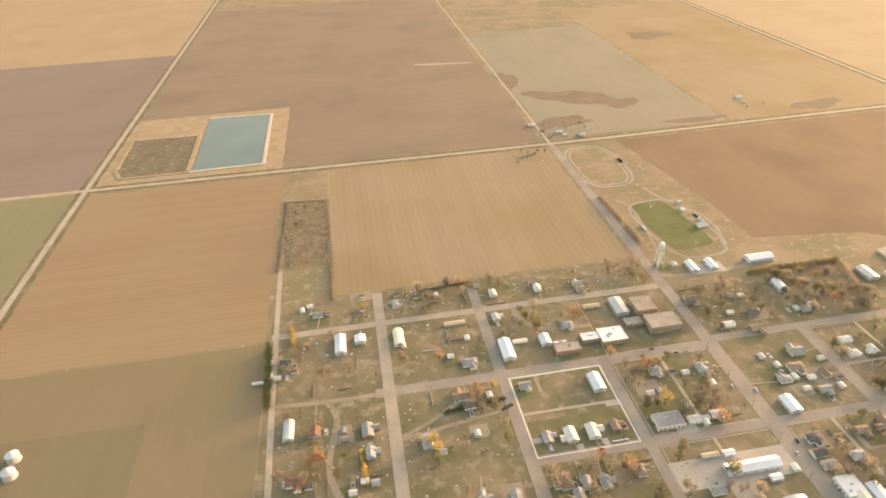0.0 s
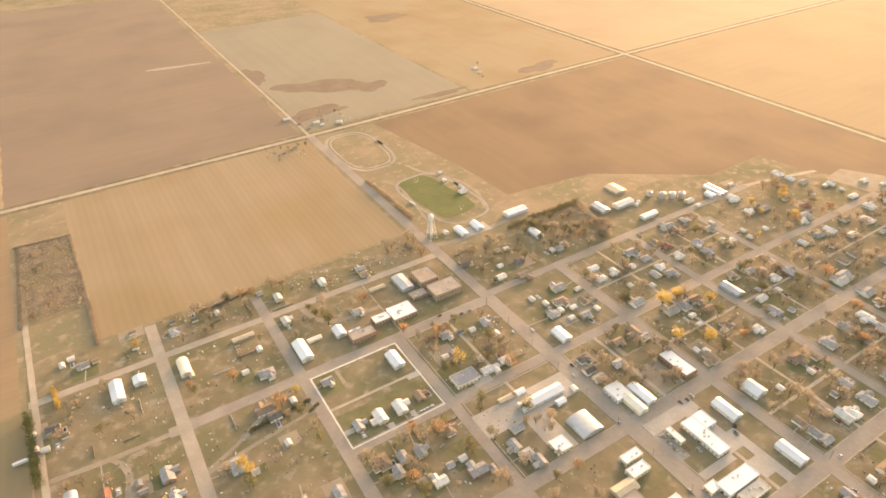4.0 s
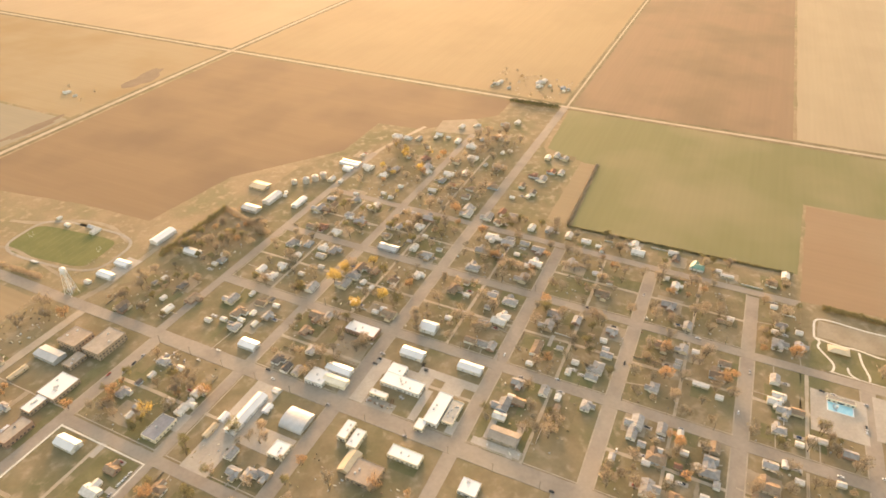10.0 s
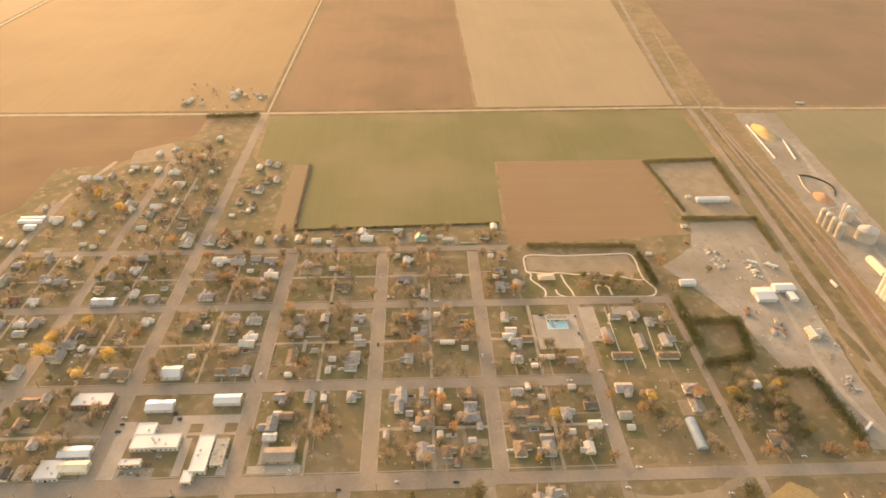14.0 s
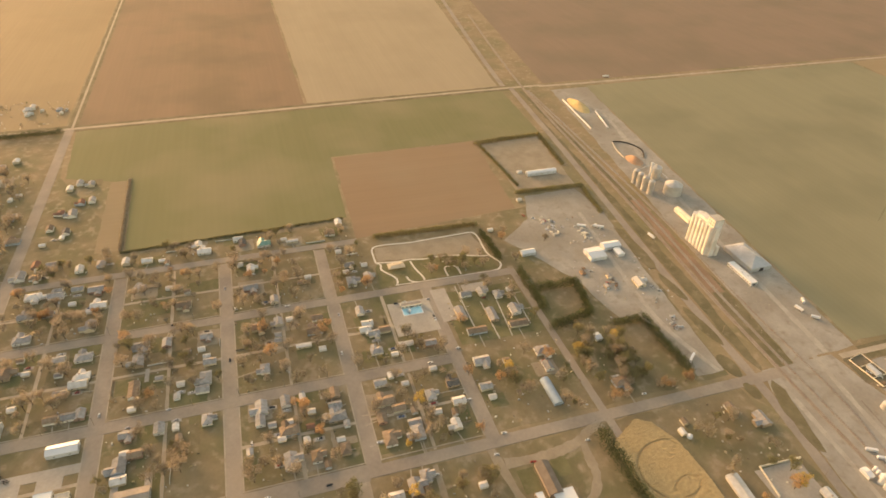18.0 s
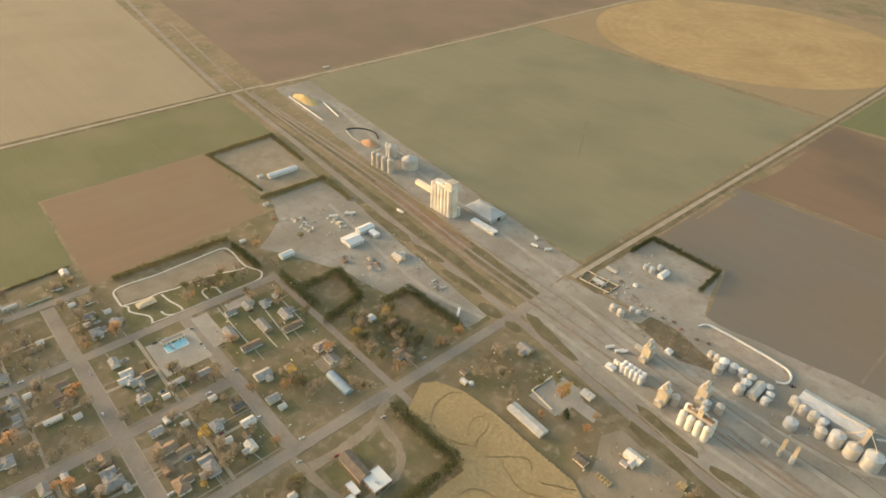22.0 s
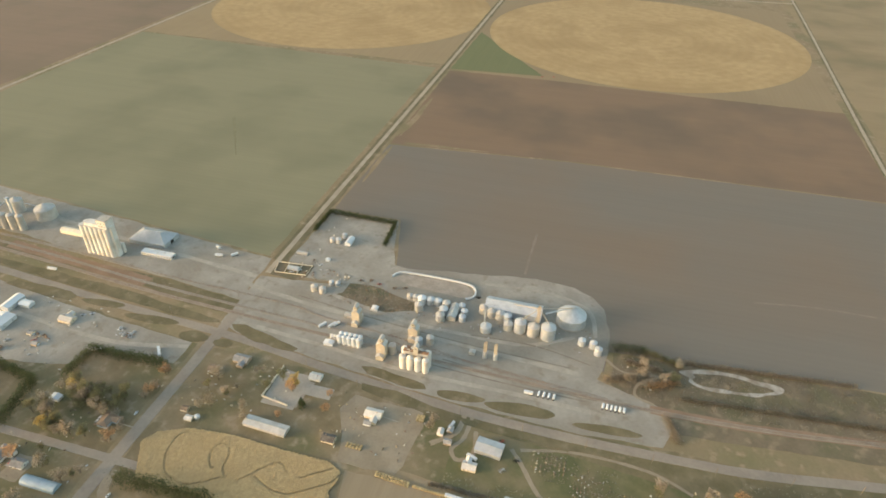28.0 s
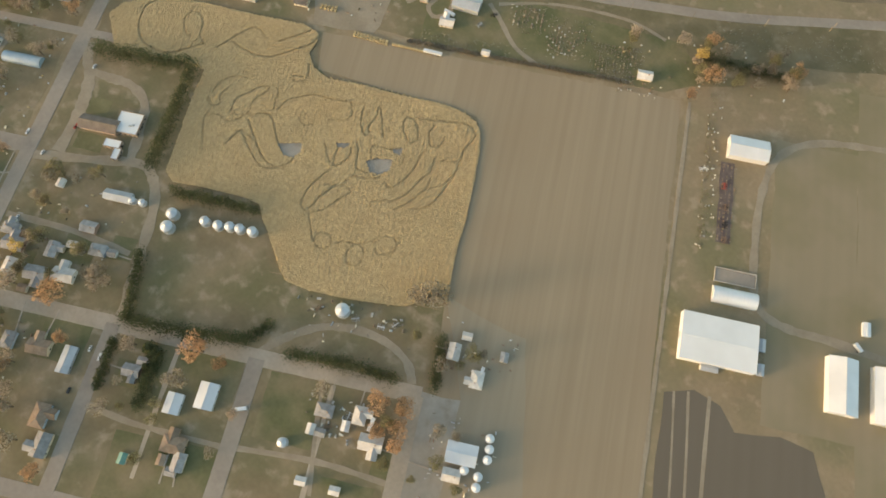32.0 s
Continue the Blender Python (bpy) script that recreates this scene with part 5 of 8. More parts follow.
# sports ground
shed(496, 605, 34, 13, 5, 2.2, axis="x")
shed(404, 606, 10, 22, 3.6, 1.8)
shed(430, 606, 10, 20, 3.6, 1.8)
# south side
shed(265, -192, 22, 8, 3.4, 1.8, "grey_metal", axis="x", label="pale metal shed beside two bins")
shed(304, -248, 32, 12, 4, 2.6, "dark_shingle", wall="brown_brick", axis="x", label="brown roofed church nave", name="church", category="church")
hall(281, -254, 20, 19, 4, "white_roof", "brown_brick", "church hall with a bright white flat roof", "church_hall", "church")
hall(287, -234, 14, 7, 3.4, "white_roof", "brown_brick", "low church link with a white roof", "church_link", "church", units=0)
hall(281, -226, 6, 10, 3.2, "white_roof", "brown_brick", "church porch with a white roof", "church_porch", "church", units=0)
shed(146, -63, 13, 18, 3.6, 1.8)
shed(167, -53, 11, 14, 3.6, 1.6)
shed(252, -65, 9, 19, 3, 1.4, "grey_metal", label="pale blue grey roofed house", name="long_house", category="house")
shed(-36, -65, 21, 14, 4.4, 1.4, axis="x")
shed(-211, -343, 31, 18, 6, 2.6, axis="x", label="broad white farm shed", doors=2)
quonset(-210, -218, 33, 13, 5.5, "white_metal", axis="x", label="white hoop barn on the farm")
shed(-200, -181, 54, 35, 7, 0.6, "white_roof", axis="x", label="very large white roofed machine barn", doors=2)
shed(-232, -186, 4, 9, 3, 0.6, "grey_metal", label="low lean-to on the barn end")
shed(-232, -168, 4, 8, 3, 0.6, "grey_metal", label="low lean-to on the barn end")
shed(-196, -161, 12, 4, 2.6, 0.5, "grey_metal", axis="x", label="low porch on the barn side")
shed(-288, -169, 20, 40, 6, 3.4, label="long white farm shed", doors=2)
shed(-320, -168, 20, 40, 6, 3.4, label="long white farm shed", doors=2)
shed(-306, -215, 5, 10, 2.6, 0.6, label="small white trailer shed")
slab("nursery_bed", ragged([(-203, -330), (-192, -330), (-193, -260), (-204, -260)], 0.8, 6.0), 0.2, mat("bark_mulch", (0.115, 0.088, 0.082), (0.16, 0.125, 0.11), 0.2, 0.5), "dark mulched bed of nursery plants", "ground")
slab("feed_pad", rect(-225, -239, -195, -229), 0.5, M["asphalt"], "dark walled pad beside the hoop barn", "pad")
shed(242, -400, 43, 11, 3.2, 1.2, "old_galv", axis="x", turn=-3, label="long beige roofed storage row")
shed(39, -433, 24, 15, 5, 1.6, "grey_metal", axis="x", turn=-6, label="pale grey machine shed in the grass yard")
# walled storage yard beside the highway
for pts in ([(-225.5, -239.5), (-194.5, -239.5), (-194.5, -228.5), (-225.5, -228.5), (-225.5, -239.5)],):
    ribbon("pad_wall", pts, 0.5, 1.2, M["concrete"], "low pale wall round the feed pad", "wall")
for pts in ([(262, -474), (264, -432), (235, -428)],):
    ribbon("yard_wall", pts, 1.0, 2.2, M["cream_metal"], "low pale wall round the storage yard", "wall")
slab("yard_ground", [(259, -472), (262, -434), (226, -428), (222, -462)], 0.15, M["flat_roof"], "grey paved storage yard", "ground")

# ---- pool ----
slab("pool_deck", rect(509, -206, 556, -176), 0.22, M["concrete"], "pale concrete pool deck", "deck")
slab("pool_basin", rect(539, -205, 553, -182), 0.26, M["white_roof"], "white rim of the swimming pool", "pool")
slab("water", rect(540, -204, 552, -183), 0.29, M["pool_water"], "clear blue swimming pool water", "water")
slide = thing("water_slide", 544, -190, "blue and white water slide at the pool", "slide")
part("tower", box_bm(-1, -1, 0.2, 1, 1, 4), M["white_metal"], slide)
bm = bmesh.new()
for i in range(10):
    a = i * 0.35
    box_bm(3 * math.cos(a) - 0.5, 3 * math.sin(a) - 0.5, 3.6 - i * 0.33, 3 * math.cos(a) + 0.5, 3 * math.sin(a) + 0.5, 3.9 - i * 0.33, bm)
part("chute", bm, M["blue_metal"], slide)
shelter = thing("park_shelter", 629, -195, "open park shelter with a pale roof", "shelter")
part("roof", hip_roof(11, 20, 3, 1.6), M["tan_metal"], shelter)
for sx in (-4, 4):
    for sy in (-10, -3.5, 3.5, 10):
        part("post", box_bm(sx - 0.15, sy - 0.15, 0, sx + 0.15, sy + 0.15, 3.1), M["wood"], shelter)


# ---- grain bins, elevators, tanks ----
def disc_bm(r0, r1, z0, z1, n=24, bm=None, cap=True):
    """A ring of wall from radius r0 at z0 to r1 at z1, closed on top."""
    bm = bm or bmesh.new()
    lo = [bm.verts.new((r0 * math.cos(2 * math.pi * i / n), r0 * math.sin(2 * math.pi * i / n), z0)) for i in range(n)]
    hi = [bm.verts.new((r1 * math.cos(2 * math.pi * i / n), r1 * math.sin(2 * math.pi * i / n), z1)) for i in range(n)]
    for i in range(n):
        bm.faces.new((lo[i], lo[(i + 1) % n], hi[(i + 1) % n], hi[i]))
    if cap:
        bm.faces.new(hi)
    return bm


def pipe_bm(a, b, r, bm=None, n=8):
    bm = bm or bmesh.new()
    a, b = Vector(a), Vector(b)
    q = (b - a).to_track_quat("Z", "Y").to_matrix()
    rings = []
    for p in (a, b):
        rings.append([bm.verts.new(p + q @ Vector((r * math.cos(2 * math.pi * i / n), r * math.sin(2 * math.pi * i / n), 0))) for i in range(n)])
    for i in range(n):
        bm.faces.new((rings[0][i], rings[0][(i + 1) % n], rings[1][(i + 1) % n], rings[1][i]))
    bm.faces.new(rings[1])
    bm.faces.new(rings[0][::-1])
    return bm


bins = {}


def grain_bin(x, y, r, h, material="galv", label="corrugated steel grain bin with a conical roof", group="grain bins"):
    key = (r, h, material)
    m = pose(x, y, 0.1, 0, 0, (x * 37 + y * 11) % 360)
    placed.append((x, y, r + 3))
    if key in bins:
        return copy_thing(bins[key], m)
    ob = thing("grain_bin", 0, 0, label, "grain bin", group)
    part("foundation", disc_bm(r + 0.5, r + 0.5, -0.3, 0.35), M["concrete"], ob)
    bm = bmesh.new()
    k = 2 * max(3, int(h / 1.1))
    rings = [[bm.verts.new(((r + 0.04 * (i % 2)) * math.cos(2 * math.pi * j / 24), (r + 0.04 * (i % 2)) * math.sin(2 * math.pi * j / 24), h * i / k + 0.3)) for j in range(24)] for i in range(k + 1)]
    for lo, hi in zip(rings, rings[1:]):
        for j in range(24):
            bm.faces.new((lo[j], lo[(j + 1) % 24], hi[(j + 1) % 24], hi[j]))
    wall = part("wall", bm, M[material], ob)
    roof = part("roof", disc_bm(r + 0.15, 0.5, h + 0.28, h + 0.3 + r * 0.5), M[material], ob)
    part("cap", disc_bm(0.55, 0.55, h + r * 0.5 + 0.2, h + r * 0.5 + 0.7, 12), M[material], roof)
    bm = bmesh.new()
    for s in (-0.25, 0.25):
        pipe_bm((r + 0.2, s, 0.3), (r + 0.2, s, h + 0.5), 0.05, bm, 5)
    for i in range(int(h / 0.6)):
        pipe_bm((r + 0.2, -0.25, 0.6 + 0.6 * i), (r + 0.2, 0.25, 0.6 + 0.6 * i), 0.03, bm, 4)
    part("ladder", bm, M["grey_metal"], wall)
    part("door", box_bm(-r - 0.08, -0.6, 0.6, -r + 0.1, 0.6, 1.8), M["grey_metal"], wall)
    ob.matrix_basis = m
    bins[key] = ob
    return ob


for x, y, r, h, k in ((253, -191, 2.6, 4, "galv"), (245, -191, 2.6, 4, "galv"), (218, -187, 4.2, 6, "galv"), (218, -176, 4.6, 6, "galv"), (192, -187, 3.6, 5, "galv"), (181, -186, 3.6, 5, "galv"), (172, -187, 3.6, 5, "galv"), (164, -187, 3.6, 5, "galv"), (154, -187, 3.6, 5, "galv"), (85, -45, 3.2, 5, "galv"), (70, -143, 5, 6, "galv"),
                      (286, -598, 4, 6, "old_galv"), (275, -597, 4, 6, "old_galv"), (271, -614, 3, 4, "galv"), (263, -614, 3, 4, "galv"), (307, -698, 3.2, 5, "galv"), (298, -698, 3.6, 6, "galv"), (295, -712, 3.2, 5, "galv")):
    grain_bin(x, y, r, h, k)
for x, y, r, h, k in ((173, -616, 3.5, 5, "old_galv"), (166, -616, 3.5, 5, "old_galv"), (157, -600, 5, 8, "old_galv"), (157, -612, 5, 8, "white_metal"), (147, -614, 4.6, 7, "galv"), (138, -614, 4.6, 7, "galv"), (128, -613, 4.6, 7, "old_galv"), (129, -590, 5, 8, "old_galv"), (128, -601, 5, 8, "galv"), (110, -615, 4, 6, "galv"), (105, -606, 4, 6, "galv"), (105, -596, 4, 6, "galv"),
                      (76, -587, 6, 7, "galv"), (85, -617, 5, 8, "old_galv"), (75, -613, 5, 8, "old_galv"), (65, -612, 5, 8, "old_galv"), (53, -597, 5, 8, "old_galv")):
    grain_bin(x, y, r, h, k)
for x, y, r, h, k in ((56, -610, 4.6, 8, "galv"), (40, -598, 6.5, 13, "galv"), (25, -596, 6.5, 12, "old_galv"), (9, -596, 8, 15, "galv"), (-28, -595, 4, 7, "galv"), (-40, -594, 4, 7, "galv"), (-46, -585, 4, 8, "galv"), (140, -545, 4, 8, "galv"), (129, -550, 4, 9, "old_galv"), (163, -526, 4, 10, "old_galv"), (-348, 452, 6, 7, "galv"), (-344, 432, 6, 7, "galv"), (752, -640, 8, 18, "old_galv"), (703, -638, 13, 15, "old_galv"), (700, 520, 5, 7, "old_galv"), (712, 512, 5, 7, "old_galv"), (724, 505, 5, 7, "old_galv"), (690, 535, 4, 5, "old_galv")):
    grain_bin(x, y, r, h, k)
for x, y, r, h in ((-53, -79, 2.9, 4), (-54, -72, 2.9, 4), (-54, -65, 2.9, 4), (-40, -55, 2.9, 4), (-50, -53, 2.9, 4), (-50, -46, 2.9, 4), (309, -392, 2.4, 2), (660, 528, 2.6, 3), (652, 524, 2.6, 3)):
    grain_bin(x, y, r, h, "white_metal", "white round storage tank", "white tanks")
# four tall steel silos with a leg
for x, y in ((746, -600), (735, -601), (723, -602), (710, -604)):
    grain_bin(x, y, 4.6, 21, "old_galv", "tall grey steel silo beside the railway", "tall silos")
leg = thing("grain_tower", 742, -622, "steel grain elevator leg with spouts", "grain leg")
part("tower", box_bm(-1.3, -1.3, 0, 1.3, 1.3, 30), M["galv"], leg)
part("head", box_bm(-2, -1.8, 30, 2, 1.8, 33), M["galv"], leg)
for x, y, z in ((18, -24, 18), (-32, -14, 17), (2, 20, 24), (-20, 18, 24)):
    part("spout", pipe_bm((0, 0, 31), (x, y, z), 0.35), M["galv"], leg)

# concrete elevator
el = thing("grain_elevator", 572, -591, "tall cream concrete grain elevator beside the railway", "grain elevator")
M["old_concrete"] = mat("stained_concrete", (0.65, 0.635, 0.60), (0.72, 0.705, 0.67), 0.08, 0.0, c3=(0.58, 0.54, 0.48), big=0.09, stretch=(1, 1, 0.15))
for i in range(6):
    for s in (-1, 1):
        bm = disc_bm(3.9, 3.9, -0.3, 42, 20)
        bmesh.ops.translate(bm, verts=bm.verts, vec=(-17 + 6.8 * i, s * 4.0, 0))
        part("silo", bm, M["old_concrete"], el)
part("gallery", box_bm(-21, -5, 42, 12, 5, 45.5), M["old_concrete"], el)
part("head_house", box_bm(-21.5, -6.5, 42, -9, 6.5, 53), M["old_concrete"], el)
part("roof", box_bm(-22, -7, 53, -8.5, 7, 53.6), M["concrete"], el)
part("stair_tower", box_bm(-24.5, -3.5, -0.3, -20.5, 3.5, 44), M["old_concrete"], el)
part("dock", box_bm(-25.5, -9, -0.3, -19, -4.5, 14), M["old_concrete"], el)
for zz in (44.5, 48.5):
    for k in (-19, -15, -11.5):
        window(el, k, 6.5, zz, 1.4, 1.6, 1)
        window(el, k, -6.5, zz, 1.4, 1.6, 3)
placed.append((572, -591, 34))
shed(640, -615, 34, 9, 5, 2, "cream_metal", axis="x", label="low cream shed behind the elevator")
st = thing("flat_storage", 530, -633, "broad grey metal grain store with a hipped roof", "grain store")
part("wall", box_bm(-26, -15, -0.3, 26, 15, 6), M["grey_metal"], st)
part("roof", hip_roof(52, 30, 6, 9), M["grey_metal"], st)
part("door", box_bm(-26.1, -4, 0, -25.9, 2, 5), M["dark"], st)
part("conveyor", pipe_bm((18, 0, 12), (-18, 0, 16), 0.5), M["galv"], st)
hall(504, -605, 44, 9, 4, "white_roof", "white_metal", "long white roofed office and scale house", "office", units=3)

# grain bunkers with heaps
def heap(x, y, a, b, h, material, label):
    bm = bmesh.new()
    n, rings = 40, 7
    rnd = random.Random(int(x))
    rows = []
    for j in range(rings + 1):
        k = j / rings
        rows.append([bm.verts.new((a * (1 - k * 0.97) * math.cos(2 * math.pi * i / n) * (1 + 0.03 * rnd.random()), b * (1 - k) * math.sin(2 * math.pi * i / n) * (1 + 0.03 * rnd.random()), h * (1 - (1 - k) ** 1.15) + rnd.uniform(-0.12, 0.12) * (j > 0))) for i in range(n)])
    for r, q in zip(rows, rows[1:]):
        for i in range(n):
            bm.faces.new((r[i], r[(i + 1) % n], q[(i + 1) % n], q[i]))
    bm.faces.new(rows[-1])
    ob = part("grain_heap", bm, material)
    ob.location = (x, y, 0.1)
    return tagged(ob, label, "grain heap")


heap(1043, -657, 38, 15, 9, M["grain"], "long golden heap of maize inside the bunker")
heap(812, -640, 19, 12, 7, M["milo"], "reddish heap of sorghum on the ground")
for pts in ([(1075, -640), (940, -629)], [(1010, -676), (936, -661)]):
    ribbon("bunker_wall", pts, 1.2, 2.6, M["white_metal"], "white wall of the grain bunker", "wall")
ribbon("bunker_wall", [(882, -640), (878, -655), (862, -668), (840, -672), (815, -660)], 1.4, 1.8, M["dark"], "dark tyre wall of the empty bunker", "wall")
ribbon("bunker_wall", [(880, -638), (850, -630), (825, -628)], 1.0, 1.6, M["concrete"], "low wall of the empty bunker", "wall")
ribbon("bunker_wall", [(206, -648), (203, -656), (192, -661), (150, -662), (114, -660), (104, -654), (101, -645), (103, -637), (110, -632)], 1.8, 2.0, M["white_metal"], "white curved wall of the empty grain bunker", "wall")
slab("bunker_floor", [(203, -648), (192, -658), (150, -660), (114, -658), (104, -645), (110, -634), (180, -638)], 0.2, M["flat_roof"], "dark bunker floor", "ground")


def crib(x, y, w, d, h, label, material):
    """An old wooden elevator: a tall gabled house with a narrow cupola."""
    ob = thing("old_elevator", x, y, label, "grain elevator", "old elevators")
    part("wall", gable_walls(w, d, h, 3.5), material, ob)
    part("roof", gable_roof(w, d, h, 3.5, 0.3, 0.2), M["old_galv"], ob)
    part("cupola", gable_walls(w * 0.45, d * 0.8, h + 7, 2.0), material, ob)
    part("cupola_roof", gable_roof(w * 0.45, d * 0.8, h + 7, 2.0, 0.3, 0.2), M["old_galv"], ob)
    part("drive_shed", gable_walls(w * 0.8, d * 2.0, 5, 2.0), material, ob)
    part("drive_roof", gable_roof(w * 0.8, d * 2.0, 5, 2.0), M["old_galv"], ob)
    for s in (-1, 1):
        window(ob, 0, s * d * 0.4, h + 5, 0.9, 1.2, 1 if s > 0 else 3)
    placed.append((x, y, 12))
    return ob


M["tan_crib"] = mat("faded_tan_boards", (0.42, 0.375, 0.305), (0.49, 0.44, 0.36), 0.15, 0.6)
crib(216, -559, 9, 9, 17, "old tan wooden grain elevator beside the track", M["tan_crib"])
crib(172, -519, 10, 9, 17, "old tan wooden grain elevator beside the track", M["tan_crib"])
crib(148, -553, 10, 9, 15, "old weathered wooden grain elevator", M["tan_crib"])
shed(226, -566, 14, 6, 3, 1, "old_galv", axis="x", label="low rusty shed beside the old elevator")
# stock pens on the hedged plot
shed(328, -628, 14, 6, 2.6, 0.8, "grey_metal", axis="x", label="low grey roofed stock pen shelter")
shed(332, -661, 15, 4, 2.4, 0.5, "old_galv", axis="x", label="narrow rusty feed shelter")
shed(295, -657, 5, 4, 2.4, 0.6, label="small white hut on the bare plot")
for pts in ([(348, -616), (308, -620), (308, -640), (352, -636), (348, -616)], [(336, -619), (338, -637)], [(320, -620), (321, -638)]):
    ribbon("fence", pts, 0.25, 1.4, M["cream_metal"], "pale rail fence of the stock pens", "fence")
slab("verge", [(354, -613), (352, -636), (306, -642), (306, -618), (318, -607), (349, -610)], 0.14, M["scrub"], "trampled brown ground of the stock pens", "ground")
# white fertiliser tanks in two rows
for i in range(5):
    for j in range(2):
        grain_bin(200 + 5.4 * i, -523 - 5.4 * j, 2.5, 10, "white_metal", "tall white fertiliser tank", "fertiliser tanks")
shed(232, -518, 10, 6, 3, 1, label="small white pump house")
for i in range(3):
    grain_bin(226 + 3.6 * i, -528, 1.6, 4, "white_metal", "small white liquid tank", "white tanks")
# pale concrete tank elevator with a head house
for i in range(4):
    for j in range(2):
        tall = 15.5 if j == 0 else 19.0
        bm = disc_bm(3.7, 3.7, -0.3, tall, 20)
        ob = part("concrete_silo", disc_bm(3.7, 0.6, tall, tall + 1.6, 20, bm), M["old_concrete"])
        ob.location = (146 - 8.1 * i, -509 - 8.1 * j, 0.1)
        tagged(ob, "tall cream concrete silo with a low cone on top", "silo", "concrete silos")
hh = thing("head_house", 133, -514, "rusty steel head house over the silos", "head house", z=17.2)
part("gallery", gable_walls(4.4, 26, 3.4, 1.2), M["old_galv"], hh).rotation_euler = (0, 0, math.pi / 2)
part("gallery_roof", gable_roof(4.4, 26, 3.4, 1.2, 0.2), M["rust"], hh).rotation_euler = (0, 0, math.pi / 2)
tower = part("tower", gable_walls(5, 5.5, 10.5, 2.2), M["tan_crib"], hh)
part("tower_roof", gable_roof(5, 5.5, 10.5, 2.2, 0.3), M["old_galv"], hh)
window(tower, 0, 2.75, 7.5, 0.9, 1.2, 1)
window(tower, 0, -2.75, 7.5, 0.9, 1.2, 3)
side = part("side_tower", box_bm(6.5, -2, 0, 9.5, 1.5, 7), M["old_galv"], hh)
part("side_roof", box_bm(6.2, -2.3, 7, 9.8, 1.8, 7.3), M["rust"], side)
for x, y in ((-11, -5), (-4, 5), (4, -5), (11, 5)):
    part("spout", pipe_bm((0, 0, 10), (x, y, 0.5), 0.25), M["old_galv"], tower)
for x in (68, 57):
    ob = thing("dryer_leg", x, -546, "tall narrow grain leg with a tank", "grain leg", "small grain legs")
    part("tower", box_bm(-1.2, -1.2, 0, 1.2, 1.2, 17), M["old_galv"], ob)
    part("head", gable_walls(3.4, 3.4, 20, 1.5), M["tan_crib"], ob)
    part("tank", disc_bm(2.4, 2.4, 0, 9, 16), M["galv"], ob)
shed(82, -548, 6, 5, 3, 1, "old_galv", label="small rusty pump shed")
shed(52, -627, 64, 21, 8, 5, "galv", axis="x", turn=0, label="long galvanised flat grain store", doors=2)
shed(117, -603, 10, 24, 5, 3, "old_galv", label="old galvanised shed between the bins")
shed(284, -702, 8, 16, 4, 2, label="white metal shed inside the hedge")
shed(205, -585, 7, 6, 3, 1.2, label="small white hut beside the bins")
leg = thing("grain_tower", 22, -606, "tall steel grain leg with spouts to the bins", "grain leg")
part("tower", box_bm(-1.3, -1.3, 0, 1.3, 1.3, 28), M["tan_crib"], leg)
part("head", gable_walls(3.4, 3.4, 31, 1.2), M["tan_crib"], leg)
for x, y, z in ((18, 9, 15), (3, 10, 14), (-13, 10, 19), (-38, -24, 20), (30, -20, 12)):
    part("spout", pipe_bm((0, 0, 29), (x, y, z), 0.4), M["tan_crib"], leg)
leg = thing("grain_tower", 80, -600, "steel conveyor over the bins", "grain leg")
part("tower", box_bm(-0.8, -0.8, 0, 0.8, 0.8, 18), M["galv"], leg)
part("conveyor", pipe_bm((-8, -16, 14), (6, -14, 13), 0.5), M["galv"], leg)
part("spout", pipe_bm((0, 0, 17), (-8, -16, 14), 0.4), M["galv"], leg)
# large round store
dome = thing("round_store", -13, -629, "very large round steel grain store with a conical roof", "grain bin")
part("foundation", disc_bm(17, 17, -0.3, 0.8, 48), M["concrete"], dome)
part("wall", disc_bm(16, 16, 0.8, 11, 48), M["galv"], dome)
part("roof", disc_bm(16.3, 1.5, 11, 20, 48), M["galv"], dome)
part("cap", disc_bm(1.6, 1.6, 20, 21.5, 16), M["galv"], dome)
for i in range(16):
    a = 2 * math.pi * i / 16
    part("roof_rib", pipe_bm((16.2 * math.cos(a), 16.2 * math.sin(a), 11.1), (1.5 * math.cos(a), 1.5 * math.sin(a), 20.1), 0.2), M["galv"], dome)
    part("stiffener", box_bm(-0.12, -0.12, 0.8, 0.12, 0.12, 11), M["galv"], dome).location = (16.1 * math.cos(a), 16.1 * math.sin(a), 0)
part("walkway", box_bm(0, -0.8, 20.2, 34, 0.8, 21.2), M["galv"], dome).rotation_euler = (0, 0, 0.6)


# ---- water tower ----
wt = thing("water_tower", 364, 616, "white water tower on four braced legs", "water tower")
bm = bmesh.new()
prof = [(0.7, 27.5), (2.3, 28.3), (3.2, 29.6), (3.4, 30.6), (3.4, 35), (3.6, 35.1), (2.4, 37.0), (0.3, 38.4)]
for (r0, z0), (r1, z1) in zip(prof, prof[1:]):
    disc_bm(r0, r1, z0, z1, 24, bm, cap=(z1 == 38.4))
part("tank", bm, M["white_metal"], wt)
part("walkway", disc_bm(4.2, 4.2, 30.4, 30.6, 24), M["grey_metal"], wt)
part("riser", pipe_bm((0, 0, 0), (0, 0, 28), 0.8), M["white_metal"], wt)
feet = [(5.6, 5.6), (-5.6, 5.6), (-5.6, -5.6), (5.6, -5.6)]
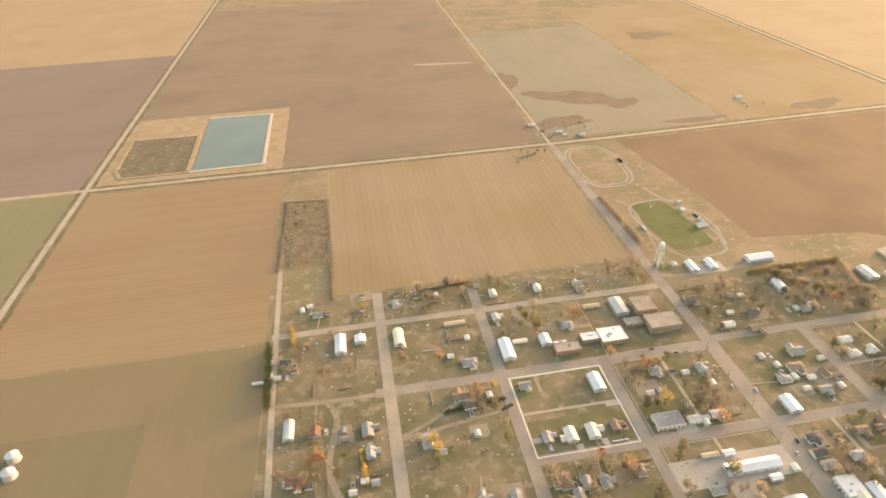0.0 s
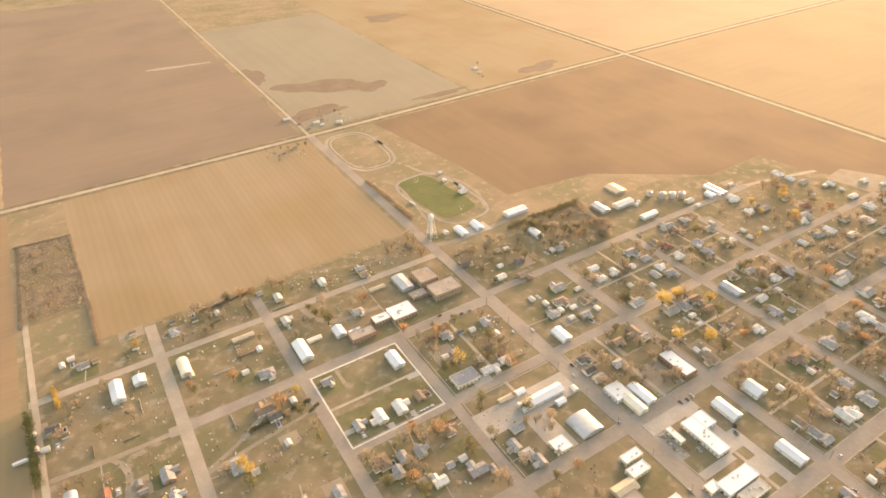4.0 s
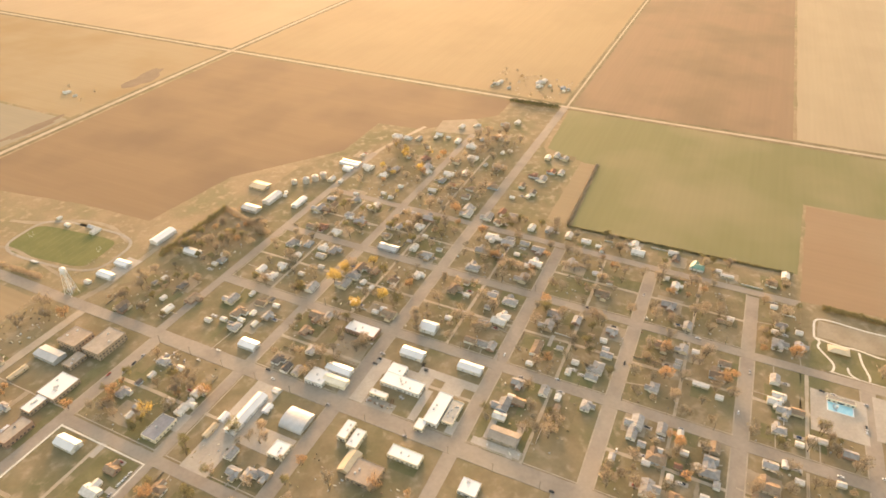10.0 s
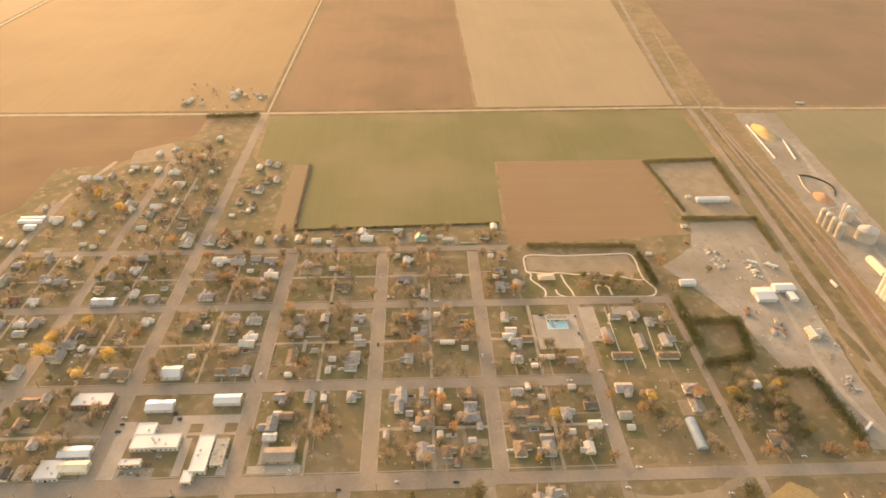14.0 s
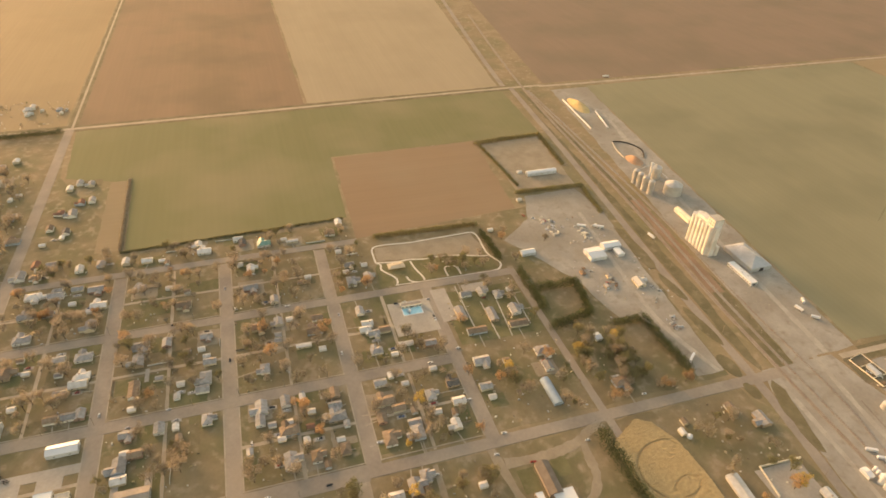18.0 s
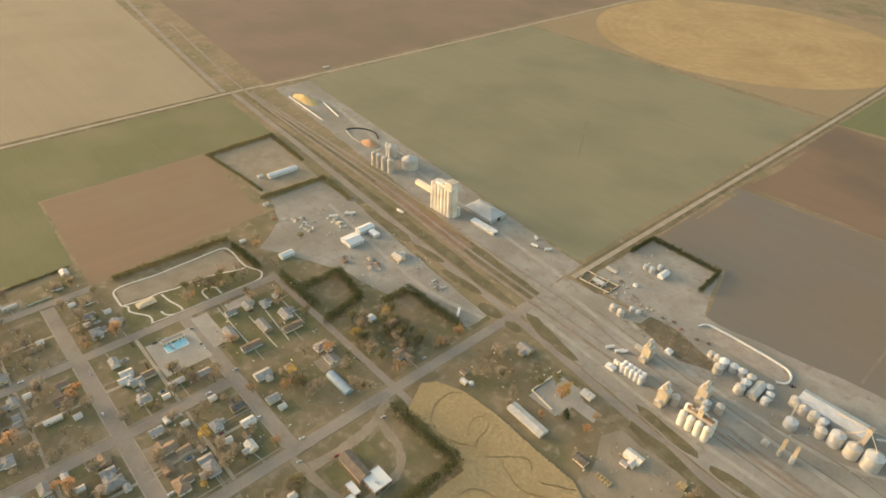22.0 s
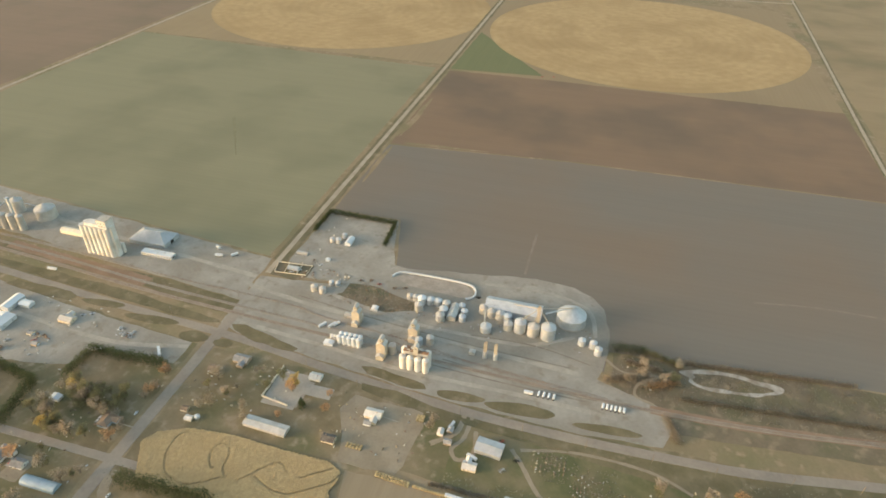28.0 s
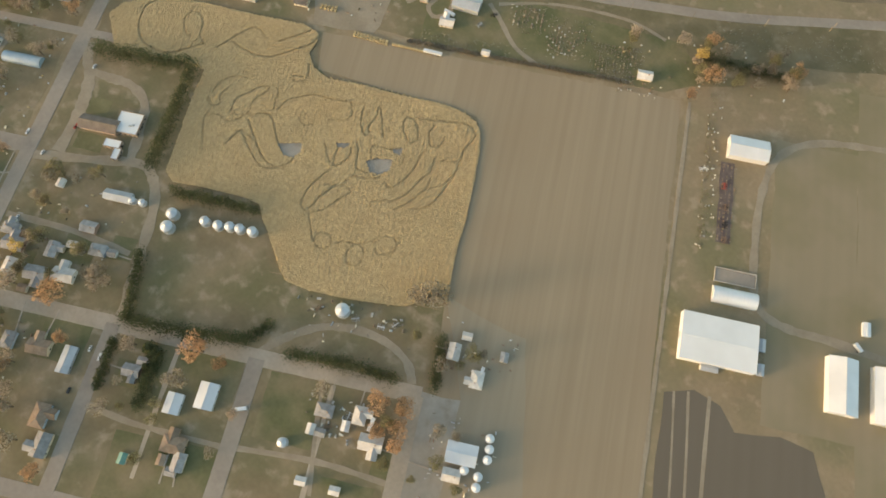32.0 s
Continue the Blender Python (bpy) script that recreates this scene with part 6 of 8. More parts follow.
for i, (x, y) in enumerate(feet):
    part("leg", pipe_bm((x, y, -0.2), (x * 0.43, y * 0.43, 31), 0.32), M["white_metal"], wt)
    x2, y2 = feet[(i + 1) % 4]
    for z0, z1 in ((0, 10), (10, 20), (20, 29)):
        k0, k1 = 1 - 0.57 * z0 / 31, 1 - 0.57 * z1 / 31
        part("brace", pipe_bm((x * k0, y * k0, z0), (x2 * k1, y2 * k1, z1), 0.1, n=5), M["white_metal"], wt)
        part("brace", pipe_bm((x2 * k0, y2 * k0, z0), (x * k1, y * k1, z1), 0.1, n=5), M["white_metal"], wt)
        part("strut", pipe_bm((x * k1, y * k1, z1), (x2 * k1, y2 * k1, z1), 0.16, n=5), M["white_metal"], wt)
# goal posts, stands, flood lights at the sports field
for x, y in ((424, 764), (437, 655)):
    gp = thing("goal_post", x, y, "white football goal post", "goal post", "goal posts")
    part("post", pipe_bm((0, 0, 0), (0, 0, 3), 0.15), M["white_metal"], gp)
    part("crossbar", pipe_bm((-2.8, 0, 3), (2.8, 0, 3), 0.12), M["white_metal"], gp)
    for s in (-2.8, 2.8):
        part("upright", pipe_bm((s, 0, 3), (s, 0, 9), 0.1), M["white_metal"], gp)
bl = thing("grandstand", 472, 708, "white roofed grandstand beside the football field", "grandstand")
for i in range(5):
    part("row", box_bm(i * 0.9, -12, 0, i * 0.9 + 0.8, 12, 0.5 + i * 0.5), M["galv"], bl)
bl2 = thing("grandstand", 390, 712, "small metal grandstand beside the football field", "grandstand")
for i in range(4):
    part("row", box_bm(-i * 0.9 - 0.8, -6, 0, -i * 0.9, 6, 0.5 + i * 0.5), M["galv"], bl2)


# ---- trees ----
def leaf_cards(bm, rnd, centres, n, size, spread):
    """n small leaf clumps, thrown round the centres."""
    for _ in range(n):
        c, rad = rnd.choice(centres)
        d = Vector((rnd.gauss(0, 1), rnd.gauss(0, 1), rnd.gauss(0, 0.8)))
        d = d.normalized() * rad * (0.45 + 0.6 * rnd.random()) * spread
        p = c + d
        u = Vector((rnd.uniform(-1, 1), rnd.uniform(-1, 1), rnd.uniform(-1, 1))).normalized()
        w = u.orthogonal().normalized()
        k = size * rnd.uniform(0.5, 1.2)
        v = [bm.verts.new(p + a) for a in (u * k, w * k * 0.7, -u * k, -w * k * 0.7)]
        bm.faces.new(v)


def leaf_mat(name, c1, c2):
    """Thin leaves: part of the light passes through; each clump a little lighter or darker."""
    m = mat(name, c1, c2, 0.09, 0.0, rough=0.85, vary=0.12)
    N, L = m.node_tree.nodes, m.node_tree.links
    bsdf, out = N["Principled BSDF"], N["Material Output"]
    bsdf.inputs["Specular IOR Level"].default_value = 0.1
    base = bsdf.inputs["Base Color"].links[0].from_socket
    geo = N.new("ShaderNodeNewGeometry")
    ramp = N.new("ShaderNodeMapRange")
    ramp.inputs["To Min"].default_value, ramp.inputs["To Max"].default_value = 0.8, 1.2
    L.new(geo.outputs["Random Per Island"], ramp.inputs["Value"])
    mx = N.new("ShaderNodeMix")
    mx.data_type, mx.blend_type = "RGBA", "MULTIPLY"
    mx.inputs[0].default_value = 1.0
    L.new(base, mx.inputs[6])
    L.new(ramp.outputs[0], mx.inputs[7])
    L.new(mx.outputs[2], bsdf.inputs["Base Color"])
    tr = N.new("ShaderNodeBsdfTranslucent")
    L.new(mx.outputs[2], tr.inputs["Color"])
    ms = N.new("ShaderNodeMixShader")
    ms.inputs[0].default_value = 0.5
    L.new(bsdf.outputs[0], ms.inputs[1])
    L.new(tr.outputs[0], ms.inputs[2])
    L.new(ms.outputs[0], out.inputs["Surface"])
    return m


LEAF = {"orange": leaf_mat("orange_leaves", (0.435, 0.295, 0.18), (0.505, 0.35, 0.22)), "yellow": leaf_mat("yellow_leaves", (0.52, 0.40, 0.15), (0.58, 0.45, 0.18)), "brown": leaf_mat("brown_twigs", (0.31, 0.28, 0.225), (0.37, 0.335, 0.275)), "russet": leaf_mat("russet_leaves", (0.355, 0.305, 0.245), (0.415, 0.36, 0.29)), "green": leaf_mat("olive_leaves", (0.22, 0.21, 0.12), (0.27, 0.255, 0.15)), "cedar": leaf_mat("cedar_leaves", (0.082, 0.10, 0.052), (0.12, 0.135, 0.072))}
TREES = {}


def tree_template(kind, k):
    key = (kind, k)
    if key in TREES:
        return TREES[key]
    rnd = random.Random(k * 17 + len(kind))
    h = {"cedar": 8.5}.get(kind, 11.0) * rnd.uniform(0.85, 1.15)
    words = {"orange": "orange autumn tree", "yellow": "yellow autumn tree", "brown": "bare brown autumn tree with few leaves", "russet": "russet autumn tree", "green": "olive green tree", "cedar": "dark conical cedar tree"}[kind]
    ob = thing("tree", 0, 0, f"{words} in a yard", "tree", "trees of the town")
    bm = bmesh.new()
    pipe = h * (0.9 if kind == "cedar" else 0.4)
    for a, b, r in (((0, 0, -0.2), (0.1, 0, pipe * 0.5), 0.28), ((0.1, 0, pipe * 0.5), (0.15, 0.1, pipe), 0.2)):
        pipe_bm(a, b, r, bm, 6)
    centres = []
    if kind == "cedar":
        for i in range(7):
            z = h * (0.12 + 0.8 * i / 6)
            centres.append((Vector((0, 0, z)), 3.2 * (1.04 - i / 6.8)))
    else:
        for i in range(8):
            a = i * 2.4 + rnd.random()
            rr = h * 0.34 * rnd.uniform(0.45, 1.0)
            tip = Vector((rr * math.cos(a), rr * math.sin(a), h * rnd.uniform(0.5, 0.88)))
            pipe_bm((0.1, 0, pipe * 0.7), tip, 0.1, bm, 5)
            for q in range(2):
                tip2 = tip + Vector((rnd.uniform(-1.4, 1.4), rnd.uniform(-1.4, 1.4), rnd.uniform(0.2, 1.2)))
                pipe_bm(tip * 0.75 + Vector((0, 0, 0.8)), tip2, 0.05, bm, 4)
            centres.append((tip, rnd.uniform(1.6, 2.5)))
        centres.append((Vector((0, 0, h * 0.78)), 2.9))
    part("trunk", bm, M["bark"], ob)
    bm = bmesh.new()
    n = {"brown": 520, "russet": 600, "cedar": 620}.get(kind, 700)
    leaf_cards(bm, rnd, centres, n, 0.5 if kind == "cedar" else 0.46, 1.08)
    part("crown", bm, LEAF[kind], ob)
    TREES[key] = ob
    return ob


tree_used = set()


def plant(x, y, kind, size=1.0, seed=0):
    rnd = random.Random(int(x * 31 + y * 17) + seed)
    k = rnd.randrange(3)
    base = tree_template(kind, k)
    m = pose(x, y, 0.05, 0, 0, rnd.uniform(0, 360))
    s = size * rnd.uniform(0.8, 1.2)
    if (kind, k) not in tree_used:
        tree_used.add((kind, k))
        base.scale = (s, s, s)
        base.matrix_basis = m @ Matrix.Diagonal((s, s, s, 1))
        return base
    ob = copy_thing(base, m)
    ob.scale = (s, s, s * rnd.uniform(0.9, 1.1))
    return ob


# the southern lots
for x, y, kind, s in ((160, -92, "orange", 1.6), (142, -86, "orange", 1.2), (27, -85, "orange", 1.4), (9, -85, "orange", 1.1), (24, -66, "orange", 0.9), (10, -71, "orange", 1.0), (9, -59, "orange", 1.2), (259, -78, "orange", 0.9), (277, -108, "orange", 1.4), (246, -124, "russet", 1.5), (241, 10, "orange", 1.1), (289, -55, "russet", 1.2), (282, -37, "russet", 1.1), (67, -86, "brown", 1.0), (209, -86, "russet", 1.2), (213, -40, "brown", 1.0), (124, -55, "russet", 0.8), (131, -28, "brown", 0.8), (167, -69, "brown", 1.3), (195, -85, "cedar", 1.4), (194, -73, "cedar", 1.1), (313, -109, "russet", 1.3), (10, -165, "brown", 1.3), (18, -164, "brown", 1.1), (2, -168, "brown", 1.1), (276, -26, "brown", 1.2), (264, -6, "brown", 1.1)):
    plant(x, y, kind, s * 1.3)
# single trees that stand out by their colour
for x, y, kind, s in ((320, -136, "yellow", 1.1), (291, -53, "orange", 1.2), (238, -452, "yellow", 1.2), (238, -446, "orange", 1.1), (368, -404, "orange", 1.3), (369, -430, "orange", 1.3), (368, -348, "orange", 1.2)):
    plant(x, y, kind, s)
for x, y, kind, s in ((-166, -421, "yellow", 1.5), (-173, -437, "orange", 1.2), (-175, -403, "orange", 1.4), (-160, -382, "orange", 1.2), (-244, -421, "orange", 1.2), (95, -449, "russet", 1.1), (97, -440, "russet", 1.0), (197, -432, "orange", 0.9), (200, -450, "orange", 0.9), (221, -431, "cedar", 1.5), (236, -412, "orange", 0.9), (531, 345, "yellow", 1.3), (507, 345, "yellow", 1.6), (391, 313, "russet", 1.2), (534, -94, "orange", 1.4), (38, 392, "yellow", 1.3), (40, 384, "yellow", 1.2), (-75, 385, "orange", 1.5), (-68, 395, "orange", 1.4), (-80, 372, "russet", 1.4), (120, 630, "orange", 1.3), (108, 632, "orange", 1.2)):
    plant(x, y, kind, s)
for x, y, kind, s in ((623, -250, "russet", 1.2), (609, -240, "orange", 1.0), (626, -283, "russet", 1.2), (627, -303, "russet", 1.1), (652, -343, "orange", 1.0), (511, -239, "orange", 1.2), (436, -222, "orange", 1.2), (432, -263, "yellow", 1.0), (517, -99, "russet", 1.2), (577, 106, "orange", 1.2), (651, -22, "orange", 1.1), (529, -15, "green", 1.1), (443, -390, "yellow", 1.1), (458, -354, "green", 1.2), (-15, 610, "yellow", 1.0), (20, 515, "orange", 1.2), (60, 500, "orange", 1.3), (330, 585, "orange", 1.2), (225, 540, "orange", 1.3), (240, 470, "orange", 1.0), (108, 450, "yellow", 1.1), (90, 440, "orange", 1.3), (180, 345, "orange", 1.2), (200, 330, "orange", 1.3), (265, 395, "yellow", 1.5), (270, 445, "orange", 1.2)):
    plant(x, y, kind, s)


def free(x, y, gap=3.5):
    if abs(x - 353) < 13 or any(abs(x - a) < 8.5 for a in (4, 121, 231, 463, 586, 698)):
        return False
    if any(abs(y - b) < 8.5 for b in (579, 467, 475, 355, 243, 121, 5, 24, -97, -110, -219, -331)):
        return False
    return all((x - a) ** 2 + (y - b) ** 2 > (r * 0.62 + gap) ** 2 for a, b, r in placed)


rnd = random.Random(5)
# yards: x0, y0, x1, y1, trees, kinds (b bare, r russet, o orange, g green, c cedar, y yellow)
YARDS = [((362, 250, 456, 350), 14, "brrgo"), ((362, 12, 456, 114), 8, "bbrg"), ((362, -103, 456, -2), 12, "bbro"), ((362, -212, 456, -117), 12, "bbroy"), ((470, 362, 579, 468), 14, "bbgr"), ((470, 250, 579, 349), 14, "brgoy"), ((470, 128, 579, 236), 16, "bbrr"), ((470, 12, 579, 114), 16, "bbrog"), ((470, -103, 579, -2), 18, "bbrro"), ((470, -212, 508, -117), 8, "bbrg"), ((593, 250, 692, 349), 16, "brrgo"), ((593, 128, 692, 236), 18, "brro"), ((593, 12, 692, 114), 16, "bbrro"), ((593, -103, 692, -2), 16, "bbro"), ((593, -160, 692, -116), 9, "brog"), ((593, 362, 692, 468), 12, "brrg"),
         ((705, 250, 860, 349), 20, "brro"), ((705, 362, 880, 465), 20, "brroy"), ((870, 262, 1000, 350), 16, "brro"), ((705, 130, 742, 236), 7, "brg"), ((704, -150, 742, 120), 12, "brg"), ((238, 361, 344, 460), 16, "brog"), ((238, 250, 300, 345), 8, "brgg"), ((127, 250, 225, 348), 14, "brrog"), ((10, 361, 115, 460), 6, "brgb"), ((-105, 330, -8, 460), 8, "brogb"), ((10, 474, 115, 574), 3, "brg"), ((-105, 474, -8, 574), 4, "brg"), ((-5, 585, 115, 640), 6, "brgbr"), ((127, 586, 340, 636), 7, "brb"), ((127, 520, 235, 574), 6, "brg"), ((362, 480, 460, 572), 13, "brgr"), ((470, 482, 580, 580), 26, "rrbog"), ((127, 140, 225, 236), 10, "brog"), ((238, 130, 300, 236), 10, "brog"), ((10, 250, 115, 348), 8, "brog"),
         ((285, -90, 345, 0), 8, "obg"), ((150, -60, 226, 0), 3, "bg"), ((250, -150, 345, -102), 8, "obg"), ((362, -330, 460, -226), 9, "brgo"), ((380, -398, 456, -336), 26, "gggrb"), ((364, -438, 371, -336), 4, "oro"), ((600, -312, 630, -225), 9, "rrog"), ((470, -326, 575, -226), 4, "rrg"), ((600, -420, 680, -340), 2, "rob"), ((240, -470, 345, -395), 8, "brg"), ((-130, -590, -62, -545), 6, "brrg"), ((-180, -440, -100, -395), 5, "rg"), ((-250, -440, -175, -395), 8, "bgr"), ((255, -215, 345, -165), 7, "bg"), ((-40, -140, 20, -40), 7, "gb"), ((1170, 262, 1290, 420), 9, "brg"), ((362, 1056, 460, 1120), 4, "brg"), ((258, 962, 335, 1012), 5, "brg"), ((-60, 720, -116, 900), 6, "br"), ((780, 1100, 850, 1200), 2, "bg")]
NAMES = {"b": "brown", "r": "russet", "o": "orange", "g": "green", "c": "cedar", "y": "yellow"}
CROWNS = {}


def crown_arrays(kind, k):
    """Vertices, quads and slots of one built tree, for joining."""
    if (kind, k) not in CROWNS:
        vs, ls, ns, ms = [], [], [], []
        for slot, child in enumerate(tree_template(kind, k).children):
            off = len(vs)
            vs += [v.co[:] for v in child.data.vertices]
            for p in child.data.polygons:
                ls += [off + i for i in p.vertices]
                ns.append(len(p.vertices))
                ms.append(child.data.materials[0].name)
        CROWNS[kind, k] = (np.array(vs), np.array(ls), np.array(ns), ms)
    return CROWNS[kind, k]


def grove(spots, label):
    """Many trees joined into one mass: trunks and crowns of the built kinds, turned and scaled."""
    slots, V, LO, NS_, MI, count = [], [], [], [], [], 0
    for x, y, kind, s in spots:
        v, l, n, ms = crown_arrays(kind, rnd.randrange(3))
        w = rnd.uniform(0, 2 * math.pi)
        c, q = math.cos(w) * s, math.sin(w) * s
        V.append(np.column_stack((x + c * v[:, 0] - q * v[:, 1], y + q * v[:, 0] + c * v[:, 1], 0.05 + s * v[:, 2])))
        LO.append(l + count)
        NS_.append(n)
        for name in ms:
            if name not in slots:
                slots.append(name)
        MI.append(np.array([slots.index(name) for name in ms]))
        count += len(v)
    if not V:
        return None
    V, LO, NS_, MI = np.concatenate(V), np.concatenate(LO), np.concatenate(NS_), np.concatenate(MI)
    me = bpy.data.meshes.new("trees")
    me.vertices.add(len(V))
    me.vertices.foreach_set("co", V.ravel())
    me.loops.add(len(LO))
    me.loops.foreach_set("vertex_index", LO)
    me.polygons.add(len(NS_))
    me.polygons.foreach_set("loop_start", np.concatenate(([0], np.cumsum(NS_)[:-1])))
    for name in slots:
        me.materials.append(bpy.data.materials[name])
    me.polygons.foreach_set("material_index", MI)
    me.update(calc_edges=True)
    return tagged(new("trees", me), label, "trees", kind="stuff")


for kind in ("brown", "russet", "orange", "green", "cedar", "yellow"):
    for i, (x, y) in enumerate(((384, -350), (392, -372), (404, -362))):
        ob = tree_template(kind, i)
        if (kind, i) not in tree_used:
            tree_used.add((kind, i))
            ob.matrix_basis = pose(x + 9 * len(kind), y + len(kind), 0.05)
single = 0
for (x0, y0, x1, y1), n, kinds in YARDS:
    spots = []
    for j in range(int(n * 1.8)):
        for attempt in range(6):
            x, y = rnd.uniform(x0, x1), rnd.uniform(y0, y1)
            if free(x, y, 1.5):
                kind, s = NAMES[rnd.choice(kinds)], rnd.uniform(0.65, 1.4) * (0.55 if x0 > 1100 or y0 > 950 else 1.0)
                if kind == "orange" and rnd.random() < 0.7:
                    kind = "russet"
                if j % 5 == 0 and single < 150:
                    plant(x, y, kind, s)
                    single += 1
                else:
                    spots.append((x, y, kind, s))
                break
    grove(spots, "autumn trees scattered between the houses")


def hedge(x0, y0, x1, y1, w, h, kind="cedar", label="dark cedar windbreak hedge", step=3.0):
    """A dense row of evergreens, one mass of many small clumps."""
    r = random.Random(int(x0 * 3 + y0 * 5))
    if kind == "cedar":
        w, h = w * 1.5, h * 1.5
    a, b = Vector((x0, y0, 0)), Vector((x1, y1, 0))
    n = max(2, int((b - a).length / step))
    bm = bmesh.new()
    for i in range(n + 1):
        p = a.lerp(b, i / n)
        hh = h * r.uniform(0.6, 1.2)
        ww = w * r.uniform(0.4, 0.66)
        centres = [(Vector((p.x + r.uniform(-1.4, 1.4), p.y + r.uniform(-1.4, 1.4), hh * f)), ww * (1.15 - f * 0.75)) for f in (0.12, 0.35, 0.55, 0.75, 0.92)]
        leaf_cards(bm, r, centres, 240, 0.55, 1.05)
        pipe_bm((p.x, p.y, -0.1), (p.x, p.y, hh * 0.9), 0.15, bm, 4)
    return tagged(part("hedge", bm, LEAF[kind]), label, "hedge", kind="stuff")


for x0, y0, x1, y1, w, h in ((931, -407, 940, -524, 8, 5), (940, -526, 827, -517, 6, 5), (761, -409, 757, -512, 7, 5), (757, -514, 680, -505, 6, 5), (930, -410, 780, -420, 4, 3.5), (699, -183, 694, -322, 7, 6), (672, -321, 610, -324, 6, 6), (580, -338, 507, -338, 9, 7), (542, -346, 542, -393, 8, 7), (540, -394, 487, -386, 8, 7), (477, -334, 487, -384, 8, 6), (462, -438, 378, -441, 9, 6), (463, -402, 462, -434, 8, 6), (338, -764, 244, -762, 5, 4), (241, -762, 238, -710, 5, 4), (338, -762, 340, -715, 4, 4)):
    if x0 > 690:
        hedge(x0, y0, x1, y1, w, h, "green", "olive green windbreak hedge round a plot")
    else:
        hedge(x0, y0, x1, y1, w, h)
for x0, y0, x1, y1, w, h in ((333, -314, 290, -316, 12, 9), (288, -315, 250, -319, 10, 7), (249, -314, 250, -222, 9, 7), (224, -206, 156, -204, 8, 6), (222, -102, 172, -102, 9, 6), (172, -103, 132, -107, 9, 6), (131, -108, 118, -122, 7, 5), (231, -153, 222, -104, 7, 5), (98, -104, 62, -106, 8, 4.5), (60, -106, 21, -104, 9, 5), (-6, -140, -8, -104, 7, 4), (-170, -423, -240, -418, 8, 6), (225, -86, 224, -52, 5, 4), (189, -84, 191, -46, 7, 5), (-118, 470, -122, 560, 6, 6), (1130, 345, 1135, 255, 8, 5)):
    hedge(x0, y0, x1, y1, w, h)
for x0, y0, x1, y1, w, h, kind in ((938, 132, 752, 128, 4, 2.4, "brown"), (746, 126, 756, -150, 3.4, 2, "green"), (464, 576, 586, 577, 9, 9, "green"), (586, 576, 560, 484, 10, 8, "russet"), (362, 812, 366, 735, 8, 6, "russet"), (366, 725, 368, 675, 9, 6, "russet"), (-122, 716, -118, 914, 2.4, 1.0, "russet"), (-122, 914, -54, 908, 2.4, 1.0, "russet"), (-54, 908, -50, 719, 2.4, 1.0, "russet"), (-60, -595, -93, -601, 10, 6, "cedar"), (-93, -601, -130, -591, 10, 5, "green"), (-56, -550, -84, -560, 12, 4, "russet"), (-100, -552, -126, -564, 14, 4, "orange"), (-77, -582, -110, -578, 9, 3, "russet"), (-115, -515, -125, -490, 9, 4, "russet"), (120, 425, 112, 420, 3, 2, "green"), (55, 428, 115, 434, 4, 3, "green"), (-28, 395, -26, 360, 5, 4, "yellow"), (-96, 560, -98, 590, 4, 4, "yellow"), (-50, 640, -50, 720, 4, 3, "russet"), (60, 632, 118, 638, 3, 2, "brown"), (-135, -597, -300, -612, 7, 2.5, "russet"), (-130, -545, -320, -560, 6, 2, "brown"), (80, -385, -110, -386, 4, 1.5, "brown")):
    hedge(x0, y0, x1, y1, w, h, kind, {"cedar": "dark cedar windbreak hedge", "brown": "brown brush along the edge", "russet": "russet brush along the edge", "green": "rough green shrubs in a row", "yellow": "yellow autumn shrubs in a row", "orange": "orange autumn thicket beside the railway"}[kind])
# reeds and weeds in the lagoon, the hollow, the grass yard and the brush
def tufts(name, x0, y0, x1, y1, n, size, material, label, hmax=1.6):
    r = random.Random(int(x0 + y0 * 3))
    bm = bmesh.new()
    for _ in range(n):
        p = Vector((r.uniform(x0, x1), r.uniform(y0, y1), 0.1))
        leaf_cards(bm, r, [(p + Vector((0, 0, size * 0.6)), size)], 5, size * 0.5, 0.8)
    return tagged(part(name, bm, material), label, "brush", kind="stuff")


tufts("reeds", -422, 1090, -308, 1244, 260, 1.6, LEAF["brown"], "dry brown reeds in the lagoon bed")
tufts("reeds", -118, 722, -58, 905, 700, 1.4, LEAF["brown"], "dry brown reeds in the hollow")
tufts("reeds", -60, 722, -52, 905, 120, 1.8, LEAF["russet"], "rusty reeds along the hollow")
tufts("brush", -330, -606, -70, -535, 1500, 1.2, LEAF["russet"], "russet brush along the railway")
tufts("brush", -330, -470, -180, -440, 200, 1.0, LEAF["brown"], "dry brush beside the highway")
tufts("garden_weeds", -120, -420, -75, -390, 260, 1.1, LEAF["brown"], "dry garden plants in the grass yard")
tufts("garden_weeds", -75, -440, -35, -400, 160, 1.0, LEAF["brown"], "dry garden plants in the grass yard")
tufts("garden_weeds", -30, -445, -8, -415, 110, 0.9, LEAF["brown"], "dry garden plants in the grass yard")
tufts("garden_weeds", -22, -400, 72, -385, 130, 1.0, LEAF["brown"], "dry weeds along the fence")
tufts("brush", 700, -600, 400, -545, 260, 0.8, LEAF["brown"], "dry weeds beside the railway")
tufts("brush", 250, -628, 165, -582, 320, 0.9, LEAF["russet"], "rusty weeds and scrap beside the bins")
tufts("brush", 480, 640, 60, 650, 260, 0.9, LEAF["brown"], "dry weeds at the field's edge")
tufts("brush", -186, -392, -178, -250, 170, 1.1, LEAF["green"], "nursery shrubs in a rough row")

